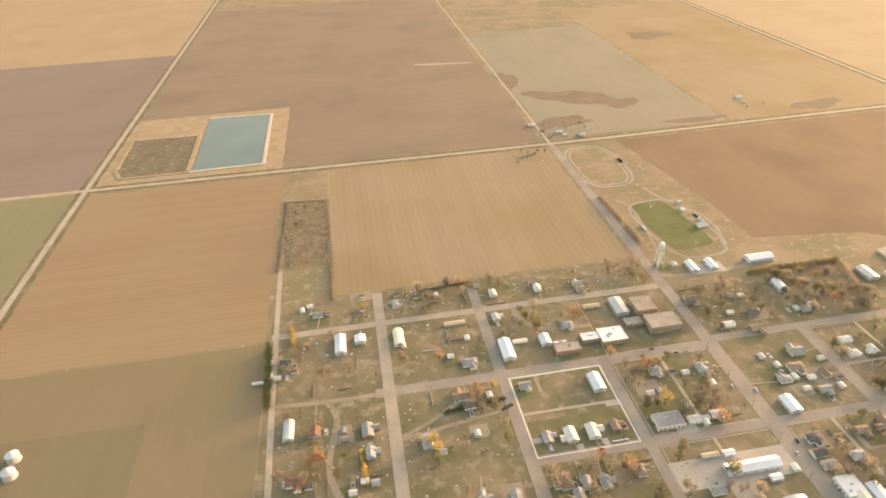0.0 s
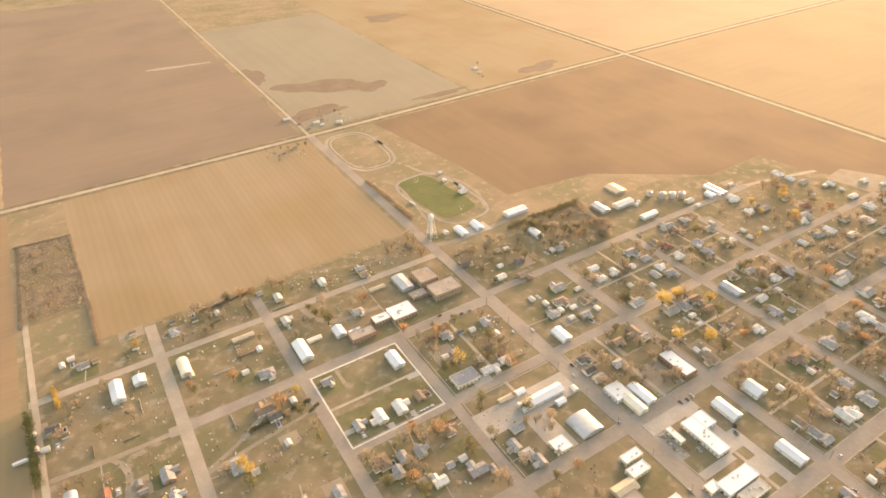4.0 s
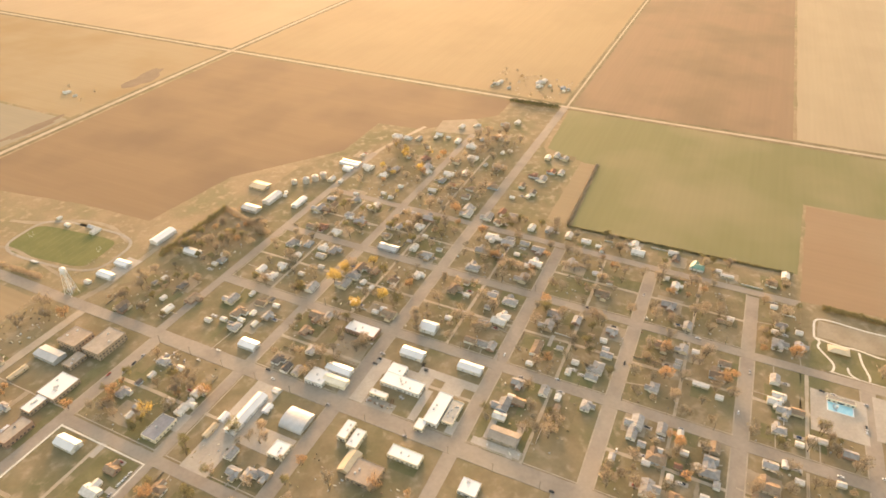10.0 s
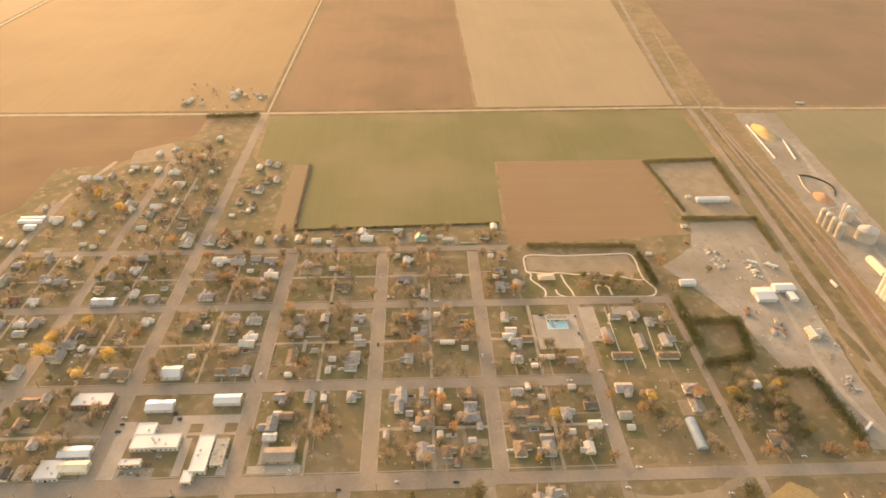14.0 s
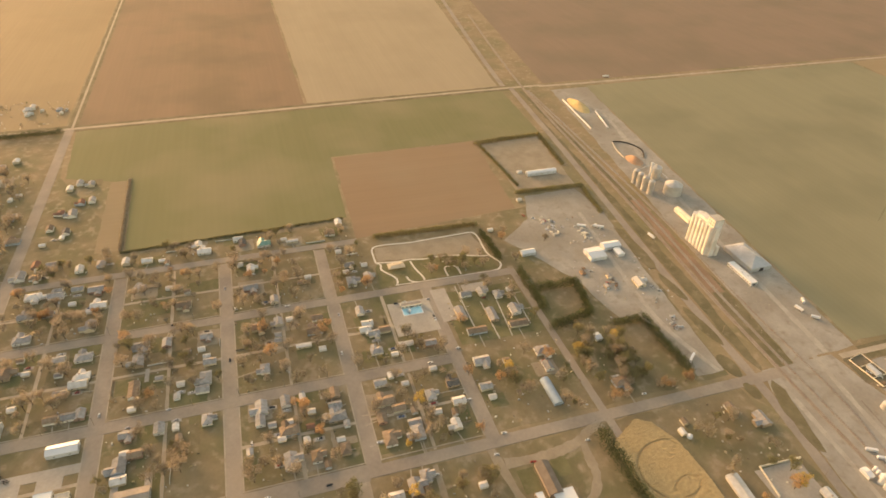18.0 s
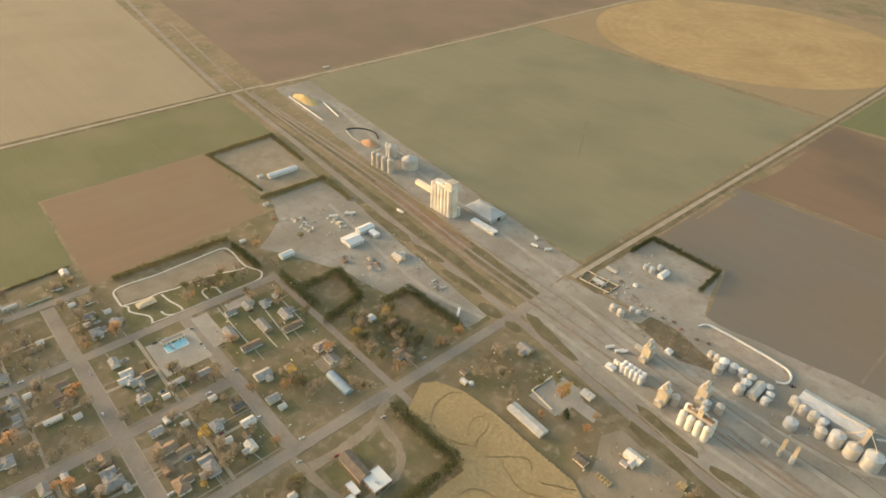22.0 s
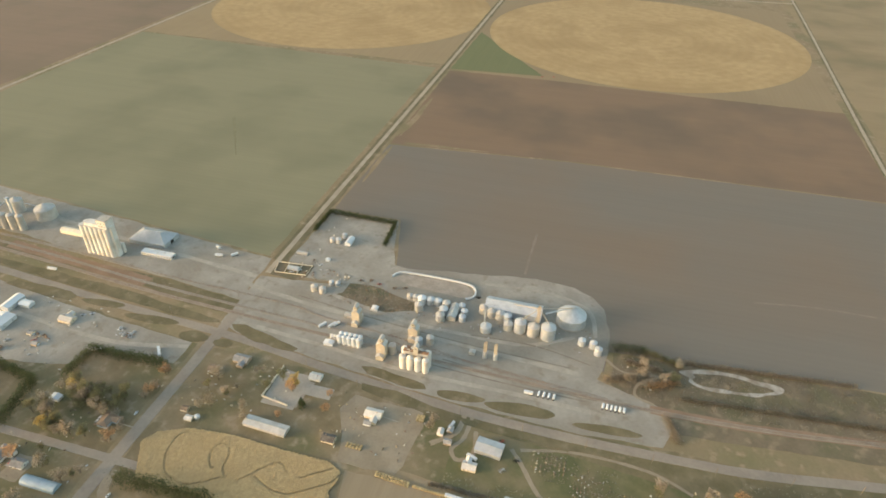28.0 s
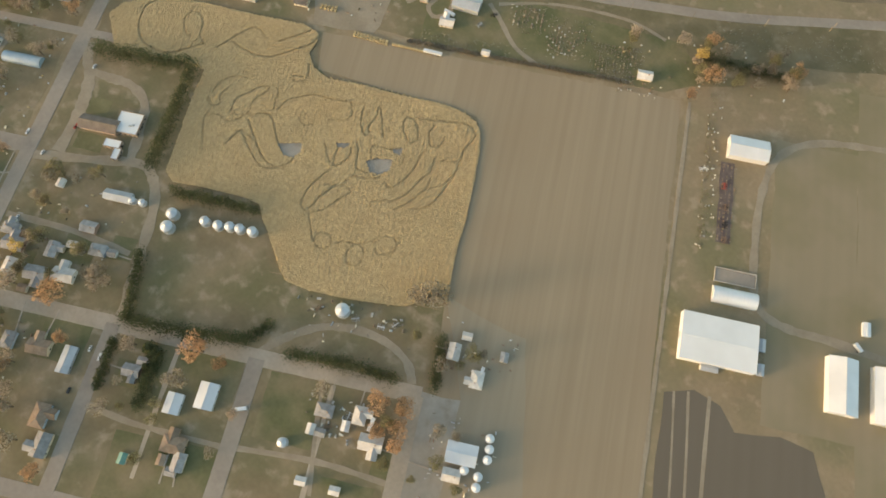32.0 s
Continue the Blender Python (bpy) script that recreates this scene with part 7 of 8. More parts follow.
# ---- standing maize with the maze cut through it ----
MAZE = [(341, -354), (333, -367), (307, -379), (266, -383), (217, -381), (171, -381), (157, -374), (157, -364), (160, -354), (157, -349), (151, -340), (138, -333), (108, -333), (73, -331), (33, -330), (18, -326), (7, -320), (2, -312), (-1, -294), (-2, -268), (-3, -234), (-1, -210), (-2, -183), (-3, -166), (4, -168), (11, -171), (16, -163), (27, -157), (56, -154), (77, -153), (99, -153), (118, -156), (126, -165), (137, -181), (145, -193), (150, -199), (157, -211), (171, -214), (204, -215), (230, -214), (238, -222), (239, -249), (240, -262), (241, -284), (241, -302), (240, -318), (267, -322), (303, -319), (322, -321)]


def inside(x, y, poly):
    hit = False
    for (x0, y0), (x1, y1) in zip(poly, poly[1:] + poly[:1]):
        if (y0 > y) != (y1 > y) and x < (x1 - x0) * (y - y0) / (y1 - y0) + x0:
            hit = not hit
    return hit


def maze_paths():
    """Loops and winding lines, sampled every metre or so."""
    out = []

    def ring(cx, cy, a, b, part_=1.0, start=0.0):
        n = int(2 * math.pi * max(a, b) * part_) + 4
        out.extend((cx + a * math.cos(start + 2 * math.pi * part_ * i / n), cy + b * math.sin(start + 2 * math.pi * part_ * i / n)) for i in range(n + 1))

    def trail(*pts):
        """A winding path that glides through the points."""
        P = [Vector(p) for p in (pts[0],) + pts + (pts[-1],)]
        for a, b, c, d in zip(P, P[1:], P[2:], P[3:]):
            n = max(2, int((c - b).length * 2))
            for i in range(n + 1):
                k = i / n
                q = 0.5 * (2 * b + (c - a) * k + (2 * a - 5 * b + 4 * c - d) * k * k + (3 * b - a - 3 * c + d) * k ** 3)
                out.append((q.x, q.y))

    ring(100, -193, 6.5, 6.5)
    ring(73, -187, 6.5, 8.5)
    trail((306, -375), (313, -367), (312, -351), (307, -340), (297, -330), (279, -326), (266, -331), (257, -338), (250, -342), (256, -349), (257, -358), (259, -365), (267, -372), (274, -368), (274, -359), (269, -350), (264, -347))
    trail((238, -341), (231, -349), (222, -360), (212, -368), (202, -362))
    trail((229, -351), (213, -344), (199, -341), (187, -344), (175, -352), (162, -361), (157, -370))
    trail((188, -359), (175, -368), (164, -376))
    trail((156, -343), (154, -331), (158, -324), (166, -325), (166, -329), (157, -329))
    trail((228, -293), (225, -287), (218, -287), (217, -291), (219, -298), (215, -305))
    trail((226, -298), (223, -309), (213, -317), (201, -318))
    trail((206, -290), (204, -299), (196, -305), (191, -311), (183, -314), (182, -310), (188, -302), (191, -296), (191, -286), (198, -283), (205, -284), (206, -290))
    trail((172, -294), (173, -303), (173, -311), (176, -314))
    trail((168, -295), (164, -304), (153, -311), (142, -315), (127, -314), (115, -315), (111, -313), (108, -302), (114, -297), (126, -295))
    trail((218, -251), (223, -266), (225, -275), (222, -279), (214, -279), (205, -275), (199, -278), (189, -285), (173, -288), (163, -272), (159, -265))
    trail((200, -255), (197, -261), (192, -269), (185, -267), (179, -263))
    trail((189, -280), (182, -270), (175, -260), (169, -252), (161, -246), (153, -245), (145, -250), (143, -254))
    trail((190, -268), (183, -259), (175, -250), (167, -243), (159, -242), (150, -245))
    trail((148, -294), (148, -289), (143, -286), (136, -288))
    trail((122, -273), (118, -265), (113, -258), (110, -256), (111, -264), (110, -271))
    trail((100, -274), (100, -265), (105, -258), (109, -256))
    trail((97, -279), (94, -273), (93, -263), (92, -258), (86, -256), (81, -255))
    trail((100, -314), (100, -307), (98, -296), (94, -289), (89, -288))
    trail((90, -290), (91, -297), (88, -307), (88, -316), (85, -311), (81, -300), (77, -288))
    trail((58, -291), (63, -299), (65, -307), (62, -312), (56, -309), (51, -300), (51, -292), (55, -289))
    trail((61, -312), (49, -313), (35, -314), (21, -316), (11, -315), (6, -310), (6, -302), (11, -295), (12, -288), (12, -282), (22, -280), (31, -279))
    trail((39, -309), (42, -302), (40, -292), (34, -290), (30, -294), (29, -300))
    trail((42, -284), (45, -278), (46, -269), (50, -260), (56, -251), (62, -247), (65, -250))
    trail((82, -269), (85, -277), (82, -280), (73, -280), (62, -279), (57, -277), (57, -270))
    trail((32, -280), (33, -272), (32, -262), (33, -254), (37, -248), (42, -240), (53, -230))
    trail((33, -267), (40, -258), (46, -246), (57, -236), (61, -236), (72, -232), (72, -229))
    trail((13, -281), (14, -271), (20, -260), (27, -255), (35, -250))
    trail((17, -261), (22, -249), (26, -241), (34, -235), (40, -234))
    trail((112, -251), (119, -241), (124, -230), (125, -219), (121, -214), (118, -216), (112, -228), (105, -237), (101, -239))
    trail((71, -254), (82, -251), (93, -250), (98, -241), (104, -239), (111, -239))
    trail((120, -213), (110, -216), (103, -222), (96, -230), (91, -236), (90, -238), (95, -240))
    trail((118, -214), (114, -205), (109, -194), (106, -191))
    trail((90, -193), (82, -196), (73, -196), (65, -200), (58, -206), (49, -207), (45, -203), (45, -196), (52, -192), (58, -193), (60, -195))
    return out


path_cells = set()
for x, y in maze_paths():
    path_cells.update((int((x + dx) * 2), int((y + dy) * 2)) for dx in (-0.5, 0, 0.5) for dy in (-0.5, 0, 0.5))
CLEARINGS = ([(160, -265), (140, -270), (139, -261), (144, -255), (152, -256)], [(86, -266), (79, -270), (65, -272), (65, -262), (73, -256), (81, -257)], [(114, -276), (101, -279), (105, -273), (111, -272)], [(68, -281), (59, -284), (60, -277), (66, -277)])
rnd = random.Random(11)
verts, faces = [], []
STEP = 1.0
for iy in range(int((384 - 144) / STEP)):
    for ix in range(int((342 + 6) / STEP)):
        x, y = -5 + ix * STEP + rnd.uniform(-0.3, 0.3), -384 + iy * STEP + rnd.uniform(-0.3, 0.3)
        if not inside(x, y, MAZE) or any(inside(x, y, c) for c in CLEARINGS):
            continue
        h = 1.5 * rnd.uniform(0.85, 1.1) * (1 + 0.06 * math.sin(x * 1.57 + 0.9 * math.sin(y * 0.11) + 0.5 * math.sin(y * 0.37)))
        if (int(x * 2), int(y * 2)) in path_cells:
            h *= 0.3
        a = rnd.uniform(0, math.pi)
        k = len(verts)
        verts.append((x + rnd.uniform(-0.2, 0.2), y + rnd.uniform(-0.2, 0.2), h))
        for i in range(4):
            w = a + i * math.pi / 2
            verts.append((x + 0.8 * math.cos(w), y + 0.8 * math.sin(w), h * rnd.uniform(0.8, 0.95)))
        verts.append((x, y, 0.05))
        for i in range(4):
            faces += [(k, k + 1 + i, k + 1 + (i + 1) % 4), (k + 5, k + 1 + (i + 1) % 4, k + 1 + i)]
me = bpy.data.meshes.new("maize")
me.from_pydata(verts, [], faces)
m = mat("dry_maize", (0.405, 0.305, 0.165), (0.485, 0.37, 0.205), 0.3, 0.4, c3=(0.42, 0.315, 0.17), big=0.03)
me.materials.append(m)
tagged(new("maize", me), "ripe golden maize with a maze cut through it", "maize", kind="stuff")
slab("maze_ground", MAZE, 0.12, mat("maize_ground", (0.40, 0.315, 0.19), (0.44, 0.35, 0.215), 0.1, 0.5), "trodden straw floor of the maze", "ground")
for pts in CLEARINGS:
    slab("maze_clearing", pts, 0.2, M["dirt"], "bare grey clearing inside the maze", "ground")


# ---- vehicles and clutter ----
PAINT = [("white", mat("white_car_paint", (0.7, 0.7, 0.69), (0.72, 0.72, 0.71), 0.1, 0.0, rough=0.3)), ("dark", mat("dark_car_paint", (0.03, 0.035, 0.04), (0.04, 0.045, 0.05), 0.1, 0.0, rough=0.3)), ("silver", mat("silver_car_paint", (0.4, 0.4, 0.41), (0.43, 0.43, 0.44), 0.1, 0.0, rough=0.3, metal=0.4)), ("red", mat("red_car_paint", (0.30, 0.04, 0.03), (0.33, 0.05, 0.04), 0.1, 0.0, rough=0.3)), ("blue", mat("blue_car_paint", (0.06, 0.10, 0.20), (0.07, 0.12, 0.22), 0.1, 0.0, rough=0.3))]
cars = {}


bpy.context.view_layer.update()
GRAPH = bpy.context.evaluated_depsgraph_get()


def top(x, y, z=1.2):
    """The height of the ground sheet at a place."""
    hit, place, *rest = scene.ray_cast(GRAPH, Vector((x, y, z)), Vector((0, 0, -1)))
    return place.z if hit else 0.0


def taper_bm(x0, x1, y0, y1, z0, z1, k):
    bm = box_bm(x0, y0, z0, x1, y1, z1)
    for v in bm.verts:
        if v.co.z > (z0 + z1) / 2:
            v.co.x = (x0 + x1) / 2 + (v.co.x - (x0 + x1) / 2) * k
            v.co.y *= 0.86
    return bm


def car(x, y, turn, colour=0, pickup=False):
    key = (colour, pickup)
    m = pose(x, y, top(x, y), 0, 0, turn)
    if key in cars:
        return copy_thing(cars[key], m)
    cname, paint = PAINT[colour]
    kind = "pickup_truck" if pickup else "car"
    ob = thing(kind, 0, 0, f"{cname} {'pickup truck' if pickup else 'car'} parked on the ground", "truck" if pickup else "car", "parked cars")
    L = 2.7 if pickup else 2.25
    bm = box_bm(-L, -0.9, 0.35, L, 0.9, 0.95)
    bmesh.ops.bevel(bm, geom=bm.edges[:], offset=0.12, segments=1, affect="EDGES")
    part("body", bm, paint, ob)
    cabin = part("cabin", taper_bm(-0.4 if pickup else -1.6, 1.3 if pickup else 1.1, -0.8, 0.8, 0.95, 1.55, 0.72), M["glass"], ob)
    part("roof", box_bm(0.0 if pickup else -1.05, -0.66, 1.55, 0.95 if pickup else 0.6, 0.66, 1.6), paint, cabin)
    for sx in (-L * 0.62, L * 0.62):
        for sy in (-0.85, 0.85):
            bm = pipe_bm((sx, sy - 0.12, 0.36), (sx, sy + 0.12, 0.36), 0.36, n=12)
            part("wheel", bm, M["tyre"], ob)
    ob.matrix_basis = m
    cars[key] = ob
    return ob


def trailer(x, y, turn, length=12, colour="white_metal", label="white box trailer standing in the yard"):
    ob = thing("trailer", x, y, label, "trailer", "trailers", z=top(x, y), turn=turn)
    part("box", box_bm(-length / 2, -1.25, 1.0, length / 2, 1.25, 3.6), M[colour], ob)
    for sx in (-length * 0.35, -length * 0.25):
        for sy in (-1.1, 1.1):
            part("wheel", pipe_bm((sx, sy - 0.15, 0.5), (sx, sy + 0.15, 0.5), 0.5, n=12), M["tyre"], ob)
    part("leg", box_bm(length * 0.3, -0.6, 0, length * 0.3 + 0.2, 0.6, 1.0), M["dark"], ob)
    return ob


def implement(x, y, turn, colour="red_paint", label="farm implement with folded arms in the yard"):
    ob = thing("farm_implement", x, y, label, "farm machine", "farm implements", z=top(x, y), turn=turn)
    part("frame", box_bm(-3, -0.3, 0.6, 3, 0.3, 0.9), M[colour], ob)
    for i in range(4):
        part("arm", box_bm(-2.5 + 1.6 * i, -2.2, 0.5, -2.3 + 1.6 * i, 2.2, 0.8), M[colour], ob)
    for s in (-1, 1):
        part("wheel", pipe_bm((0, s * 1.6 - 0.2, 0.5), (0, s * 1.6 + 0.2, 0.5), 0.5, n=12), M["tyre"], ob)
    return ob


def round_tank(x, y, turn, label="white fertiliser tank on a wheeled frame"):
    ob = thing("tank_trailer", x, y, label, "tank", "tank trailers", z=top(x, y), turn=turn)
    bm = bmesh.new()
    prev = None
    for k in range(9):
        a = k / 8.0
        r = 1.25 * (1 - (2 * a - 1) ** 6) ** 0.5 + 0.02
        ring = [bm.verts.new((-3.6 + 7.2 * a, r * math.cos(2 * math.pi * i / 14), 1.8 + r * math.sin(2 * math.pi * i / 14))) for i in range(14)]
        if prev:
            for i in range(14):
                bm.faces.new((prev[i], prev[(i + 1) % 14], ring[(i + 1) % 14], ring[i]))
        prev = ring
    part("tank", bm, M["white_metal"], ob)
    part("frame", box_bm(-3.7, -0.6, 0.4, 4.4, 0.6, 0.6), M["dark"], ob)
    for sx in (-1.6, 1.6):
        for sy in (-0.9, 0.9):
            part("wheel", pipe_bm((sx, sy - 0.12, 0.4), (sx, sy + 0.12, 0.4), 0.4, n=10), M["tyre"], ob)
    return ob


# main street and other parked cars
for x, y, t, c, p in ((346, 29, 90, 1, 0), (410, -11, 0, 0, 0), (413, 236, 90, 1, 1), (421, 235, 90, 1, 0), (429, 236, 90, 2, 1), (380, 249, 95, 0, 0), (335, 425, 40, 0, 1), (338, 434, 40, 2, 0), (341, 404, 90, 0, 0), (334, 416, 40, 2, 0), (333, 440, 40, 0, 1), (345, 166, 90, 2, 0), (361, 395, 90, 0, 1), (352, 318, 88, 0, 0), (360, 330, 90, 1, 1), (347, 250, 92, 2, 0), (310, 461, 0, 1, 1), (322, 461, 0, 2, 0), (298, 461, 0, 0, 0), (288, 472, 0, 3, 1), (200, 362, 0, 0, 0), (206, 362, 0, 0, 1), (190, 361, 0, 2, 0), (212, 362, 0, 0, 0), (186, 356, 0, 1, 0)):
    car(x, y, t, c, bool(p))
for x, y, t, c, p in ((240, -76, 88, 0, 0), (231, -72, 88, 0, 1), (243, -45, 88, 1, 0), (324, -243, 80, 3, 1), (291, -263, 60, 1, 1), (340, -215, 75, 0, 0), (332, -300, 75, 0, 0), (360, -230, 85, 0, 1), (366, -380, 80, 0, 0), (352, -20, 90, 0, 0), (350, -70, 90, 1, 1), (480, 120, 0, 0, 0), (520, 4, 0, 1, 1), (600, -4, 0, 0, 0), (640, 6, 0, 2, 1), (500, -106, 0, 0, 0), (560, -113, 0, 2, 1), (470, 60, 90, 0, 0), (590, 60, 90, 1, 0), (590, -60, 90, 0, 1), (458, -60, 90, 2, 0), (475, -224, 90, 0, 0), (525, -214, 0, 0, 1), (530, -214, 0, 1, 0), (560, -216, 90, 2, 0), (562, -178, 90, 1, 1), (562, -188, 90, 0, 0)):
    car(x, y, t, c, bool(p))
rnd = random.Random(21)
for i, (hx, hy, hr) in enumerate(placed[:330]):
    if i % 3 == 0 and hx < 900:
        a = rnd.choice((0, 90, 180, 270))
        cx, cy = hx + 9.5 * math.cos(radians(a)), hy + 9.5 * math.sin(radians(a))
        if all((cx - u) ** 2 + (cy - v) ** 2 > (w * 0.55 + 2.5) ** 2 for u, v, w in placed):
            slab("driveway", rect(cx - 2.2, cy - 4.5, cx + 2.2, cy + 4.5), layered(0.10, 0.0004), M["pale_paving"], "short pale driveway beside a house", "paving")
            car(cx, cy, 90 + rnd.uniform(-4, 4), rnd.choice((0, 0, 1, 2, 3, 4)), rnd.random() < 0.4)
for x, y, t, L in ((430, -625, 10, 10), (412, -632, 50, 9), (440, -640, -30, 8), (395, -455, -50, 14), (607, -541, 4, 12), (1174, -790, 80, 14), (654, -461, 60, 12), (646, -483, 60, 14), (240, -545, 60, 10), (250, -542, 60, 10), (236, -548, 60, 8), (78, -449, 75, 9), (52, -420, -20, 10), (57, -377, -3, 16), (-130, 505, 0, 12), (-38, -120, 80, 12), (29, -70, 80, 10), (120, -60, 20, 8), (-300, -200, -50, 7), (460, -440, 20, 12)):
    trailer(x, y, t, L)
for x, y, t, c in ((666, -423, 30, "white_metal"), (675, -428, 60, "grey_metal"), (680, -418, 10, "red_paint"), (660, -434, 80, "grey_metal"), (690, -405, 40, "white_metal"), (700, -395, 20, "red_paint"), (567, -419, 30, "rust"), (560, -425, 70, "grey_metal"), (532, -433, 15, "red_paint"), (451, -469, 30, "grey_metal"), (458, -474, 60, "white_metal"), (440, -466, 10, "grey_metal"), (504, -487, 45, "white_metal"), (512, -482, 15, "grey_metal"), (328, -622, 40, "white_metal"), (320, -628, 40, "white_metal"), (328, -658, 0, "grey_metal"), (312, -652, 20, "rust"), (300, -645, 70, "white_metal"), (-196, -308, 90, "red_paint"), (-198, -290, 88, "rust"), (-199, -275, 92, "dark"), (-200, -262, 90, "rust"), (-178, -320, 30, "white_metal")):
    implement(x, y, t, c)
for x, y, t, c in ((240, -630, 30, "rust"), (228, -634, 80, "rust"), (216, -630, 10, "red_paint"), (196, -628, 60, "rust"), (184, -632, 30, "rust"), (60, -140, 20, "grey_metal"), (88, -142, 60, "rust"), (40, -138, 0, "white_metal"), (30, -142, 45, "grey_metal"), (34, -75, 30, "grey_metal"), (46, -72, 80, "grey_metal"), (58, -62, 10, "rust"), (66, -74, 45, "grey_metal"), (400, 200, 40, "rust"), (376, 196, 20, "rust"), (384, 190, 70, "grey_metal"), (432, 190, 30, "dark"), (426, 184, 60, "dark"), (24, -415, 60, "grey_metal"), (14, -428, 20, "dark"), (30, -445, 50, "red_paint"), (96, -640, 20, "dark"), (80, -642, 50, "dark"), (62, -644, 10, "dark"), (30, -644, 30, "dark"), (131, -1413, 0, "red_paint"), (108, -1422, 20, "red_paint")):
    implement(x, y, t, c, "rusty farm machinery and scrap standing on the ground")
for i in range(4):
    round_tank(6 - 5 * i, -511, 85)
for i in range(6):
    round_tank(-56 - 4 * i, -513, 85)
trailer(16, -509, 0, 9, label="white nurse trailer beside the tanks")
# straw bales in rows
bales = None
for i in range(11):
    for j in range(2):
        m = pose(127 - 2.9 * i, -382.5 + 2.6 * j + 0.25 * i, 0.06, 0, 0, 3)
        if bales is None:
            bm = box_bm(-1.1, -1.1, 0, 1.1, 1.1, 1.7)
            bmesh.ops.bevel(bm, geom=bm.edges[:], offset=0.2, segments=1, affect="EDGES")
            bales = tagged(part("straw_bale", bm, M["hay"]), "large straw bale in a stacked row", "bale", "straw bales")
            bales.matrix_basis = m
        else:
            copy_thing(bales, m)
for i in range(14):
    copy_thing(bales, pose(92 - 2.6 * i, -378.5 + 0.12 * i, 0.06, 0, 0, 3 * i))
for i in range(9):
    copy_thing(bales, pose(106 + 2.4 * (i % 3), -452 + 2.6 * (i // 3), 0.14, 0, 0, 5 * i))
for i in range(10):
    copy_thing(bales, pose(150 + 3.2 * (i % 5), -404 + 3.0 * (i // 5), 0.14, 0, 0, 11 * i))
# straw bundles along the maize field's edge
for i in range(24):
    k = i / 23
    m = pose(140 - 122 * k, -334.5 + 7.0 * k * k, 0.1, 0, 0, 17 * i)
    copy_thing(bales, m @ Matrix.Diagonal((0.55, 0.55, 0.5, 1)))
# telegraph poles along the highway
pole_t = None
for x, y in ((124, -468), (74, -465), (14, -462), (-44, -460), (-102, -461), (-155, -462), (-218, -470), (-274, -478), (-340, -488), (180, -470), (240, -480), (300, -482), (420, -512), (480, -520), (540, -527), (700, -546), (760, -550), (820, -553), (880, -556), (940, -559), (1000, -562), (1060, -565), (364, -560), (364, -640), (364, -720), (362, -800), (361, -880), (360, -960)):
    if pole_t is None:
        pole_t = thing("power_pole", x, y, "grey timber power pole with a crossarm", "pole", "power poles")
        part("post", pipe_bm((0, 0, -0.3), (0, 0, 11), 0.2, n=8), M["wood"], pole_t)
        part("crossarm", box_bm(-0.1, -1.3, 9.9, 0.1, 1.3, 10.1), M["wood"], pole_t)
    else:
        copy_thing(pole_t, pose(x, y, 0.1, 0, 0, 0))
for y in range(-90, 470, 42):
    for x in (344, 469, 592):
        copy_thing(pole_t, pose(x, y + 3, 0.1, 0, 0, 0))

# ---- walks from the houses to the streets ----
NORTH_SOUTH, EAST_WEST = (4, 121, 231, 353, 463, 586, 698), (579, 471, 355, 243, 121, 5, -104, -219, -331)
rnd = random.Random(8)
for x, y, r in HOUSES:
    if r < 8 or x > 720 or rnd.random() < 0.35:
        continue
    sx = min(NORTH_SOUTH, key=lambda v: abs(v - x))
    sy = min(EAST_WEST, key=lambda v: abs(v - y))
    if abs(sx - x) < abs(sy - y) and 12 < abs(sx - x) < 45:
        ribbon("walk", [(x, y + rnd.uniform(-3, 3)), (sx + math.copysign(6, x - sx), y + rnd.uniform(-3, 3))], 1.1, 0.15, M["walk"], "narrow concrete walk to a house", "path")
    elif 12 < abs(sy - y) < 45:
        ribbon("walk", [(x + rnd.uniform(-3, 3), y), (x + rnd.uniform(-3, 3), sy + math.copysign(6, y - sy))], 1.1, 0.15, M["walk"], "narrow concrete walk to a house", "path")

# ---- yard patches and fences between the lots ----
rnd = random.Random(33)
PATCH = [(M["lawn_dull"], "rough green lawn beside a house"), (M["verge"], "dry brown lawn beside a house"), (M["lawn"], "green lawn beside a house"), (M["track"], "bare dirt yard beside a house")]
for i, (hx, hy, hr) in enumerate(placed[:400]):
    if i % 2 == 0 and hr < 12:
        k = rnd.choice((0, 0, 1, 1, 2, 3))
        w, d = rnd.uniform(8, 14), rnd.uniform(8, 15)
        x, y = hx + rnd.uniform(-6, 6), hy + rnd.uniform(-6, 6)
        slab("yard_patch", rect(x - w, y - d, x + w, y + d), 0.06 + 0.004 * (i // 2 % 9), PATCH[k][0], PATCH[k][1], "ground")
for i in range(70):
    x0, y0, x1, y1 = rnd.choice([t[0] for t in YARDS[:32]])
    x, y = rnd.uniform(x0, x1), rnd.uniform(y0, y1)
    L = rnd.uniform(10, 26)
    if rnd.random() < 0.5:
        ribbon("fence", [(x, y), (min(x + L, x1), y)], 0.16, 1.2, M["wood"] if i % 3 else M["white_metal"], "low timber fence between two yards", "fence")
    else:
        ribbon("fence", [(x, y), (x, min(y + L, y1))], 0.16, 1.2, M["wood"] if i % 3 else M["white_metal"], "low timber fence between two yards", "fence")


# ---- odds and ends lying about the yards ----
ODDS = [M["wood"], M["rusty_dirt"], M["cream_metal"], M["tan_metal"], M["grey_metal"], M["scrub"], M["old_galv"], M["hay"]]


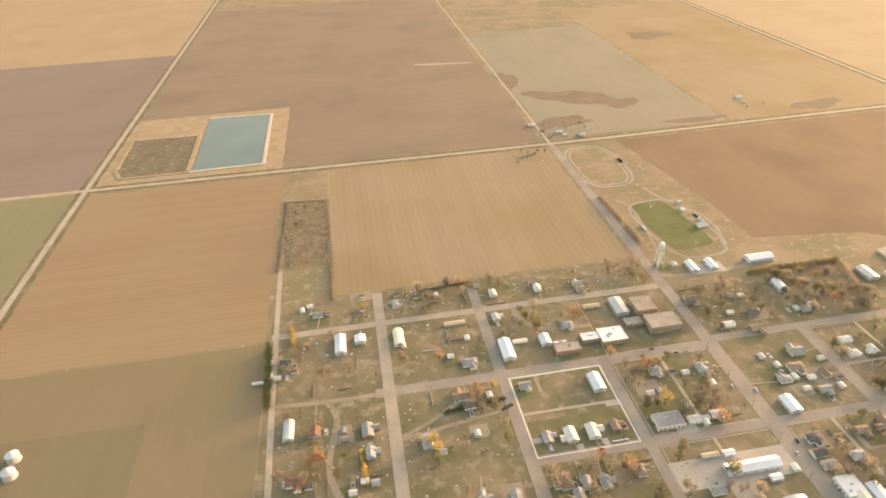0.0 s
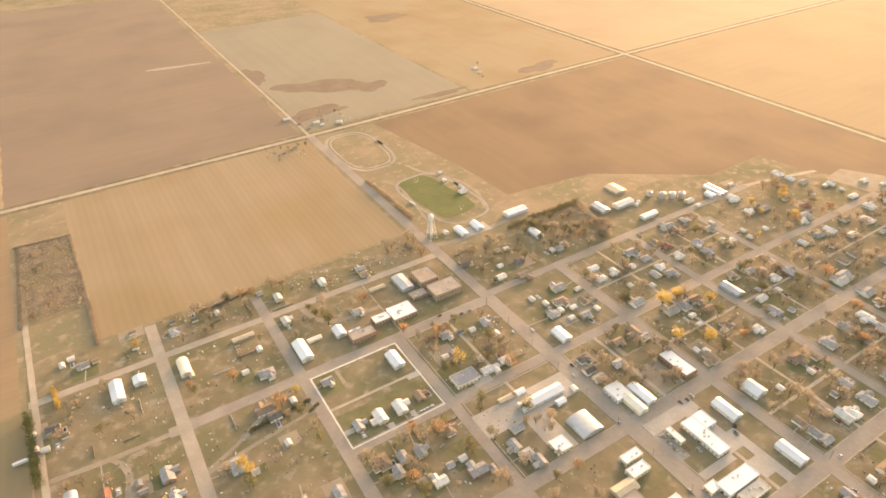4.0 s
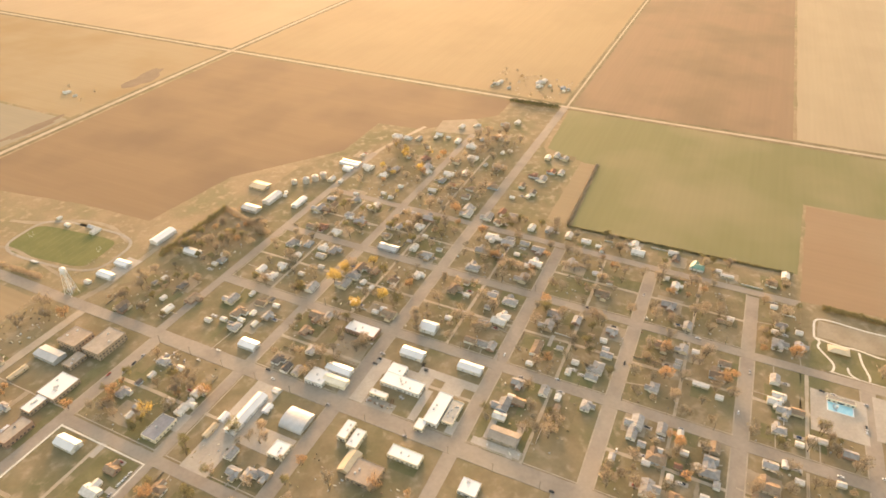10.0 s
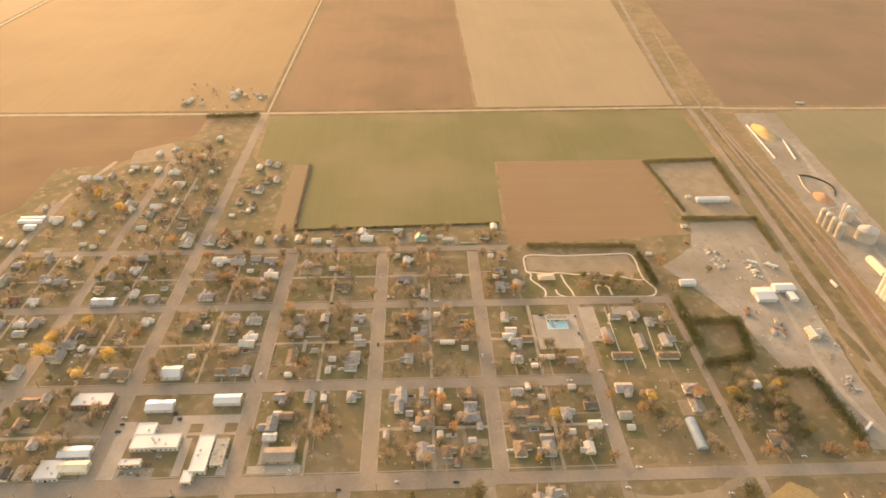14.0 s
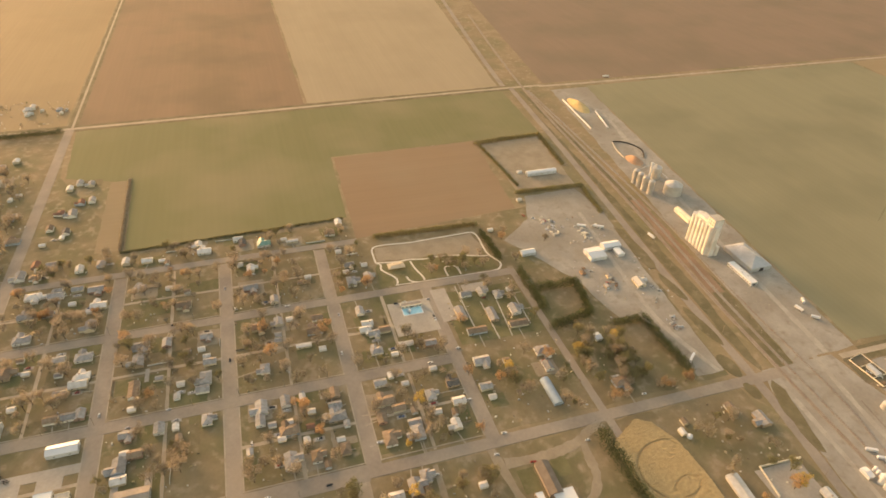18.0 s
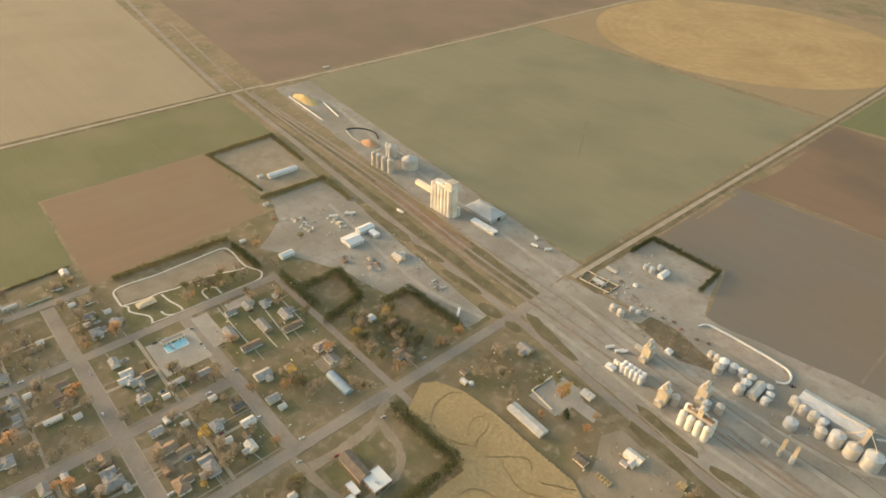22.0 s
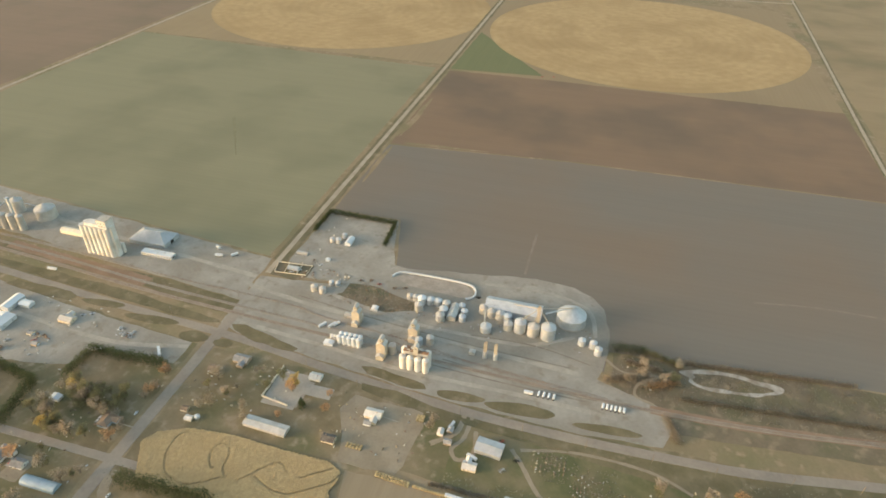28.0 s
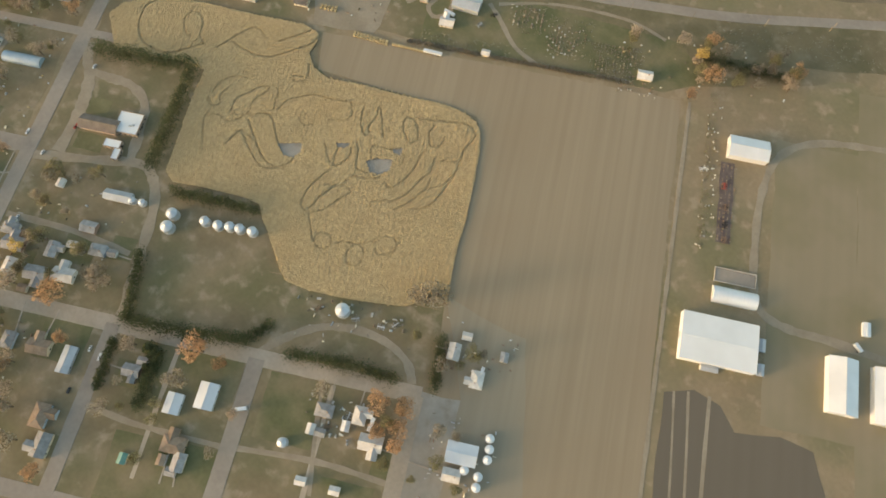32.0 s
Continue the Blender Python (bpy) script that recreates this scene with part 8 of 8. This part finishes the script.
def clutter(x0, y0, x1, y1, n, label, size=1.0, kinds=(0, 1, 2, 3, 4, 5, 6, 7), step=0.0):
    """Many small boxes, boards and drums of uneven size, one loose mass."""
    r = random.Random(int(x0 * 7 + y0 * 3) + n)
    vs, fs, mi = [], [], []
    for i in range(n):
        x, y = r.uniform(x0, x1), r.uniform(y0, y1)
        if step:
            x = x0 + round((x - x0) / step) * step
        if not free(x, y, 0.5) and -150 < x < 742 and y > -225:
            continue
        long, wide, high = size * r.uniform(0.5, 1.9), size * r.uniform(0.3, 0.9), size * r.uniform(0.2, 0.8)
        a = r.choice((0, 1.57)) + r.uniform(-0.3, 0.3)
        c, s, k = math.cos(a), math.sin(a), len(vs)
        q = r.uniform(0.55, 0.95)
        for z, e in ((-0.1, 1.0), (high, q)):
            for u, v in ((-1, -1), (1, -1), (1, 1), (-1, 1)):
                px_, py_ = u * long * e / 2, v * wide * e / 2
                vs.append((x + c * px_ - s * py_, y + s * px_ + c * py_, 0.1 + z))
        fs += [(k + 4, k + 5, k + 6, k + 7), (k, k + 1, k + 5, k + 4), (k + 1, k + 2, k + 6, k + 5), (k + 2, k + 3, k + 7, k + 6), (k + 3, k, k + 4, k + 7)]
        mi += [r.choice(kinds)] * 5
    me = bpy.data.meshes.new("yard_clutter")
    me.from_pydata(vs, [], fs)
    for m in ODDS:
        me.materials.append(m)
    me.polygons.foreach_set("material_index", mi)
    return tagged(new("yard_clutter", me), label, "clutter", kind="stuff")


for (x0, y0, x1, y1), n, kinds in YARDS:
    if n > 3:
        clutter(x0, y0, x1, y1, int((x1 - x0) * abs(y1 - y0) / 170), "sheds, boards and odds lying about the yards", 1.5)
clutter(359, 192, 372, 220, 42, "rusty machines and parts on the bare lot", 1.9, (1, 1, 6, 3, 4))
clutter(-32, -444, 2, -422, 70, "grey timber and scrap in rows on the grass", 1.3, (0, 0, 1, 6, 3), 4)
clutter(-68, -430, -36, -396, 110, "grey timber and scrap in rows on the grass", 1.2, (0, 0, 1, 6), 3)
clutter(-113, -422, -80, -387, 120, "stacked timber in rows on the grass", 1.2, (0, 0, 1, 3, 7), 3)
clutter(165, -625, 250, -585, 70, "rusty scrap iron among the weeds", 1.6, (1, 1, 1, 0))
clutter(255, -640, 330, -610, 40, "scrap and pallets beside the bins", 1.8, (1, 2, 0, 6))
clutter(-30, 590, 330, 640, 190, "scrap, boards and old machines at the field's edge", 1.7)
clutter(-105, 330, 118, 575, 260, "scrap and odds in the open yards", 1.6)
clutter(470, -500, 680, -405, 60, "machine parts on the dealer's dirt yard", 1.8, (6, 6, 4, 1, 3))
clutter(-40, -620, 160, -575, 60, "pallets and parts between the bins", 1.4, (0, 4, 6, 1))
clutter(300, -640, 342, -760, 22, "pallets on the hedged plot", 1.6, (0, 2, 6))
clutter(100, -462, 200, -395, 46, "parts and pallets behind the machine shop", 1.5)
clutter(-20, -100, 110, -160, 60, "old parts and boards beside the tanks", 1.4)
clutter(-137, -389, -98, -376, 40, "boards and crates along the fence", 1.2)
clutter(-190, -390, -178, -250, 60, "pale pots and boards among the nursery shrubs", 1.1, (2, 2, 0, 6))
clutter(-204, -328, -192, -262, 150, "dark red potted shrubs in nursery rows", 1.0, (1, 1, 5, 0), 3.2)
clutter(23, -150, 95, -132, 22, "old parts and tanks on the bare yard", 2.0, (6, 2, 4, 0))
clutter(-60, -150, -12, -20, 90, "parts, crates and pallets round the tanks", 1.6, (2, 6, 4, 1))
clutter(32, -82, 76, -52, 50, "sheds, crates and parts in a bare yard", 1.8, (2, 6, 4, 0))
clutter(640, -426, 690, -410, 26, "pale machines parked in rows on the dirt yard", 3.0, (2, 2, 6, 4))
clutter(624, -464, 658, -452, 22, "pale machines parked in rows on the dirt yard", 3.0, (2, 2, 6))
clutter(640, -484, 655, -478, 7, "pale machines parked in rows on the dirt yard", 3.0, (2, 2))
clutter(438, -478, 460, -464, 16, "farm machines parked on the dirt yard", 2.6, (6, 4, 1))
clutter(514, -444, 550, -436, 10, "farm machines parked on the dirt yard", 2.6, (1, 4, 3))
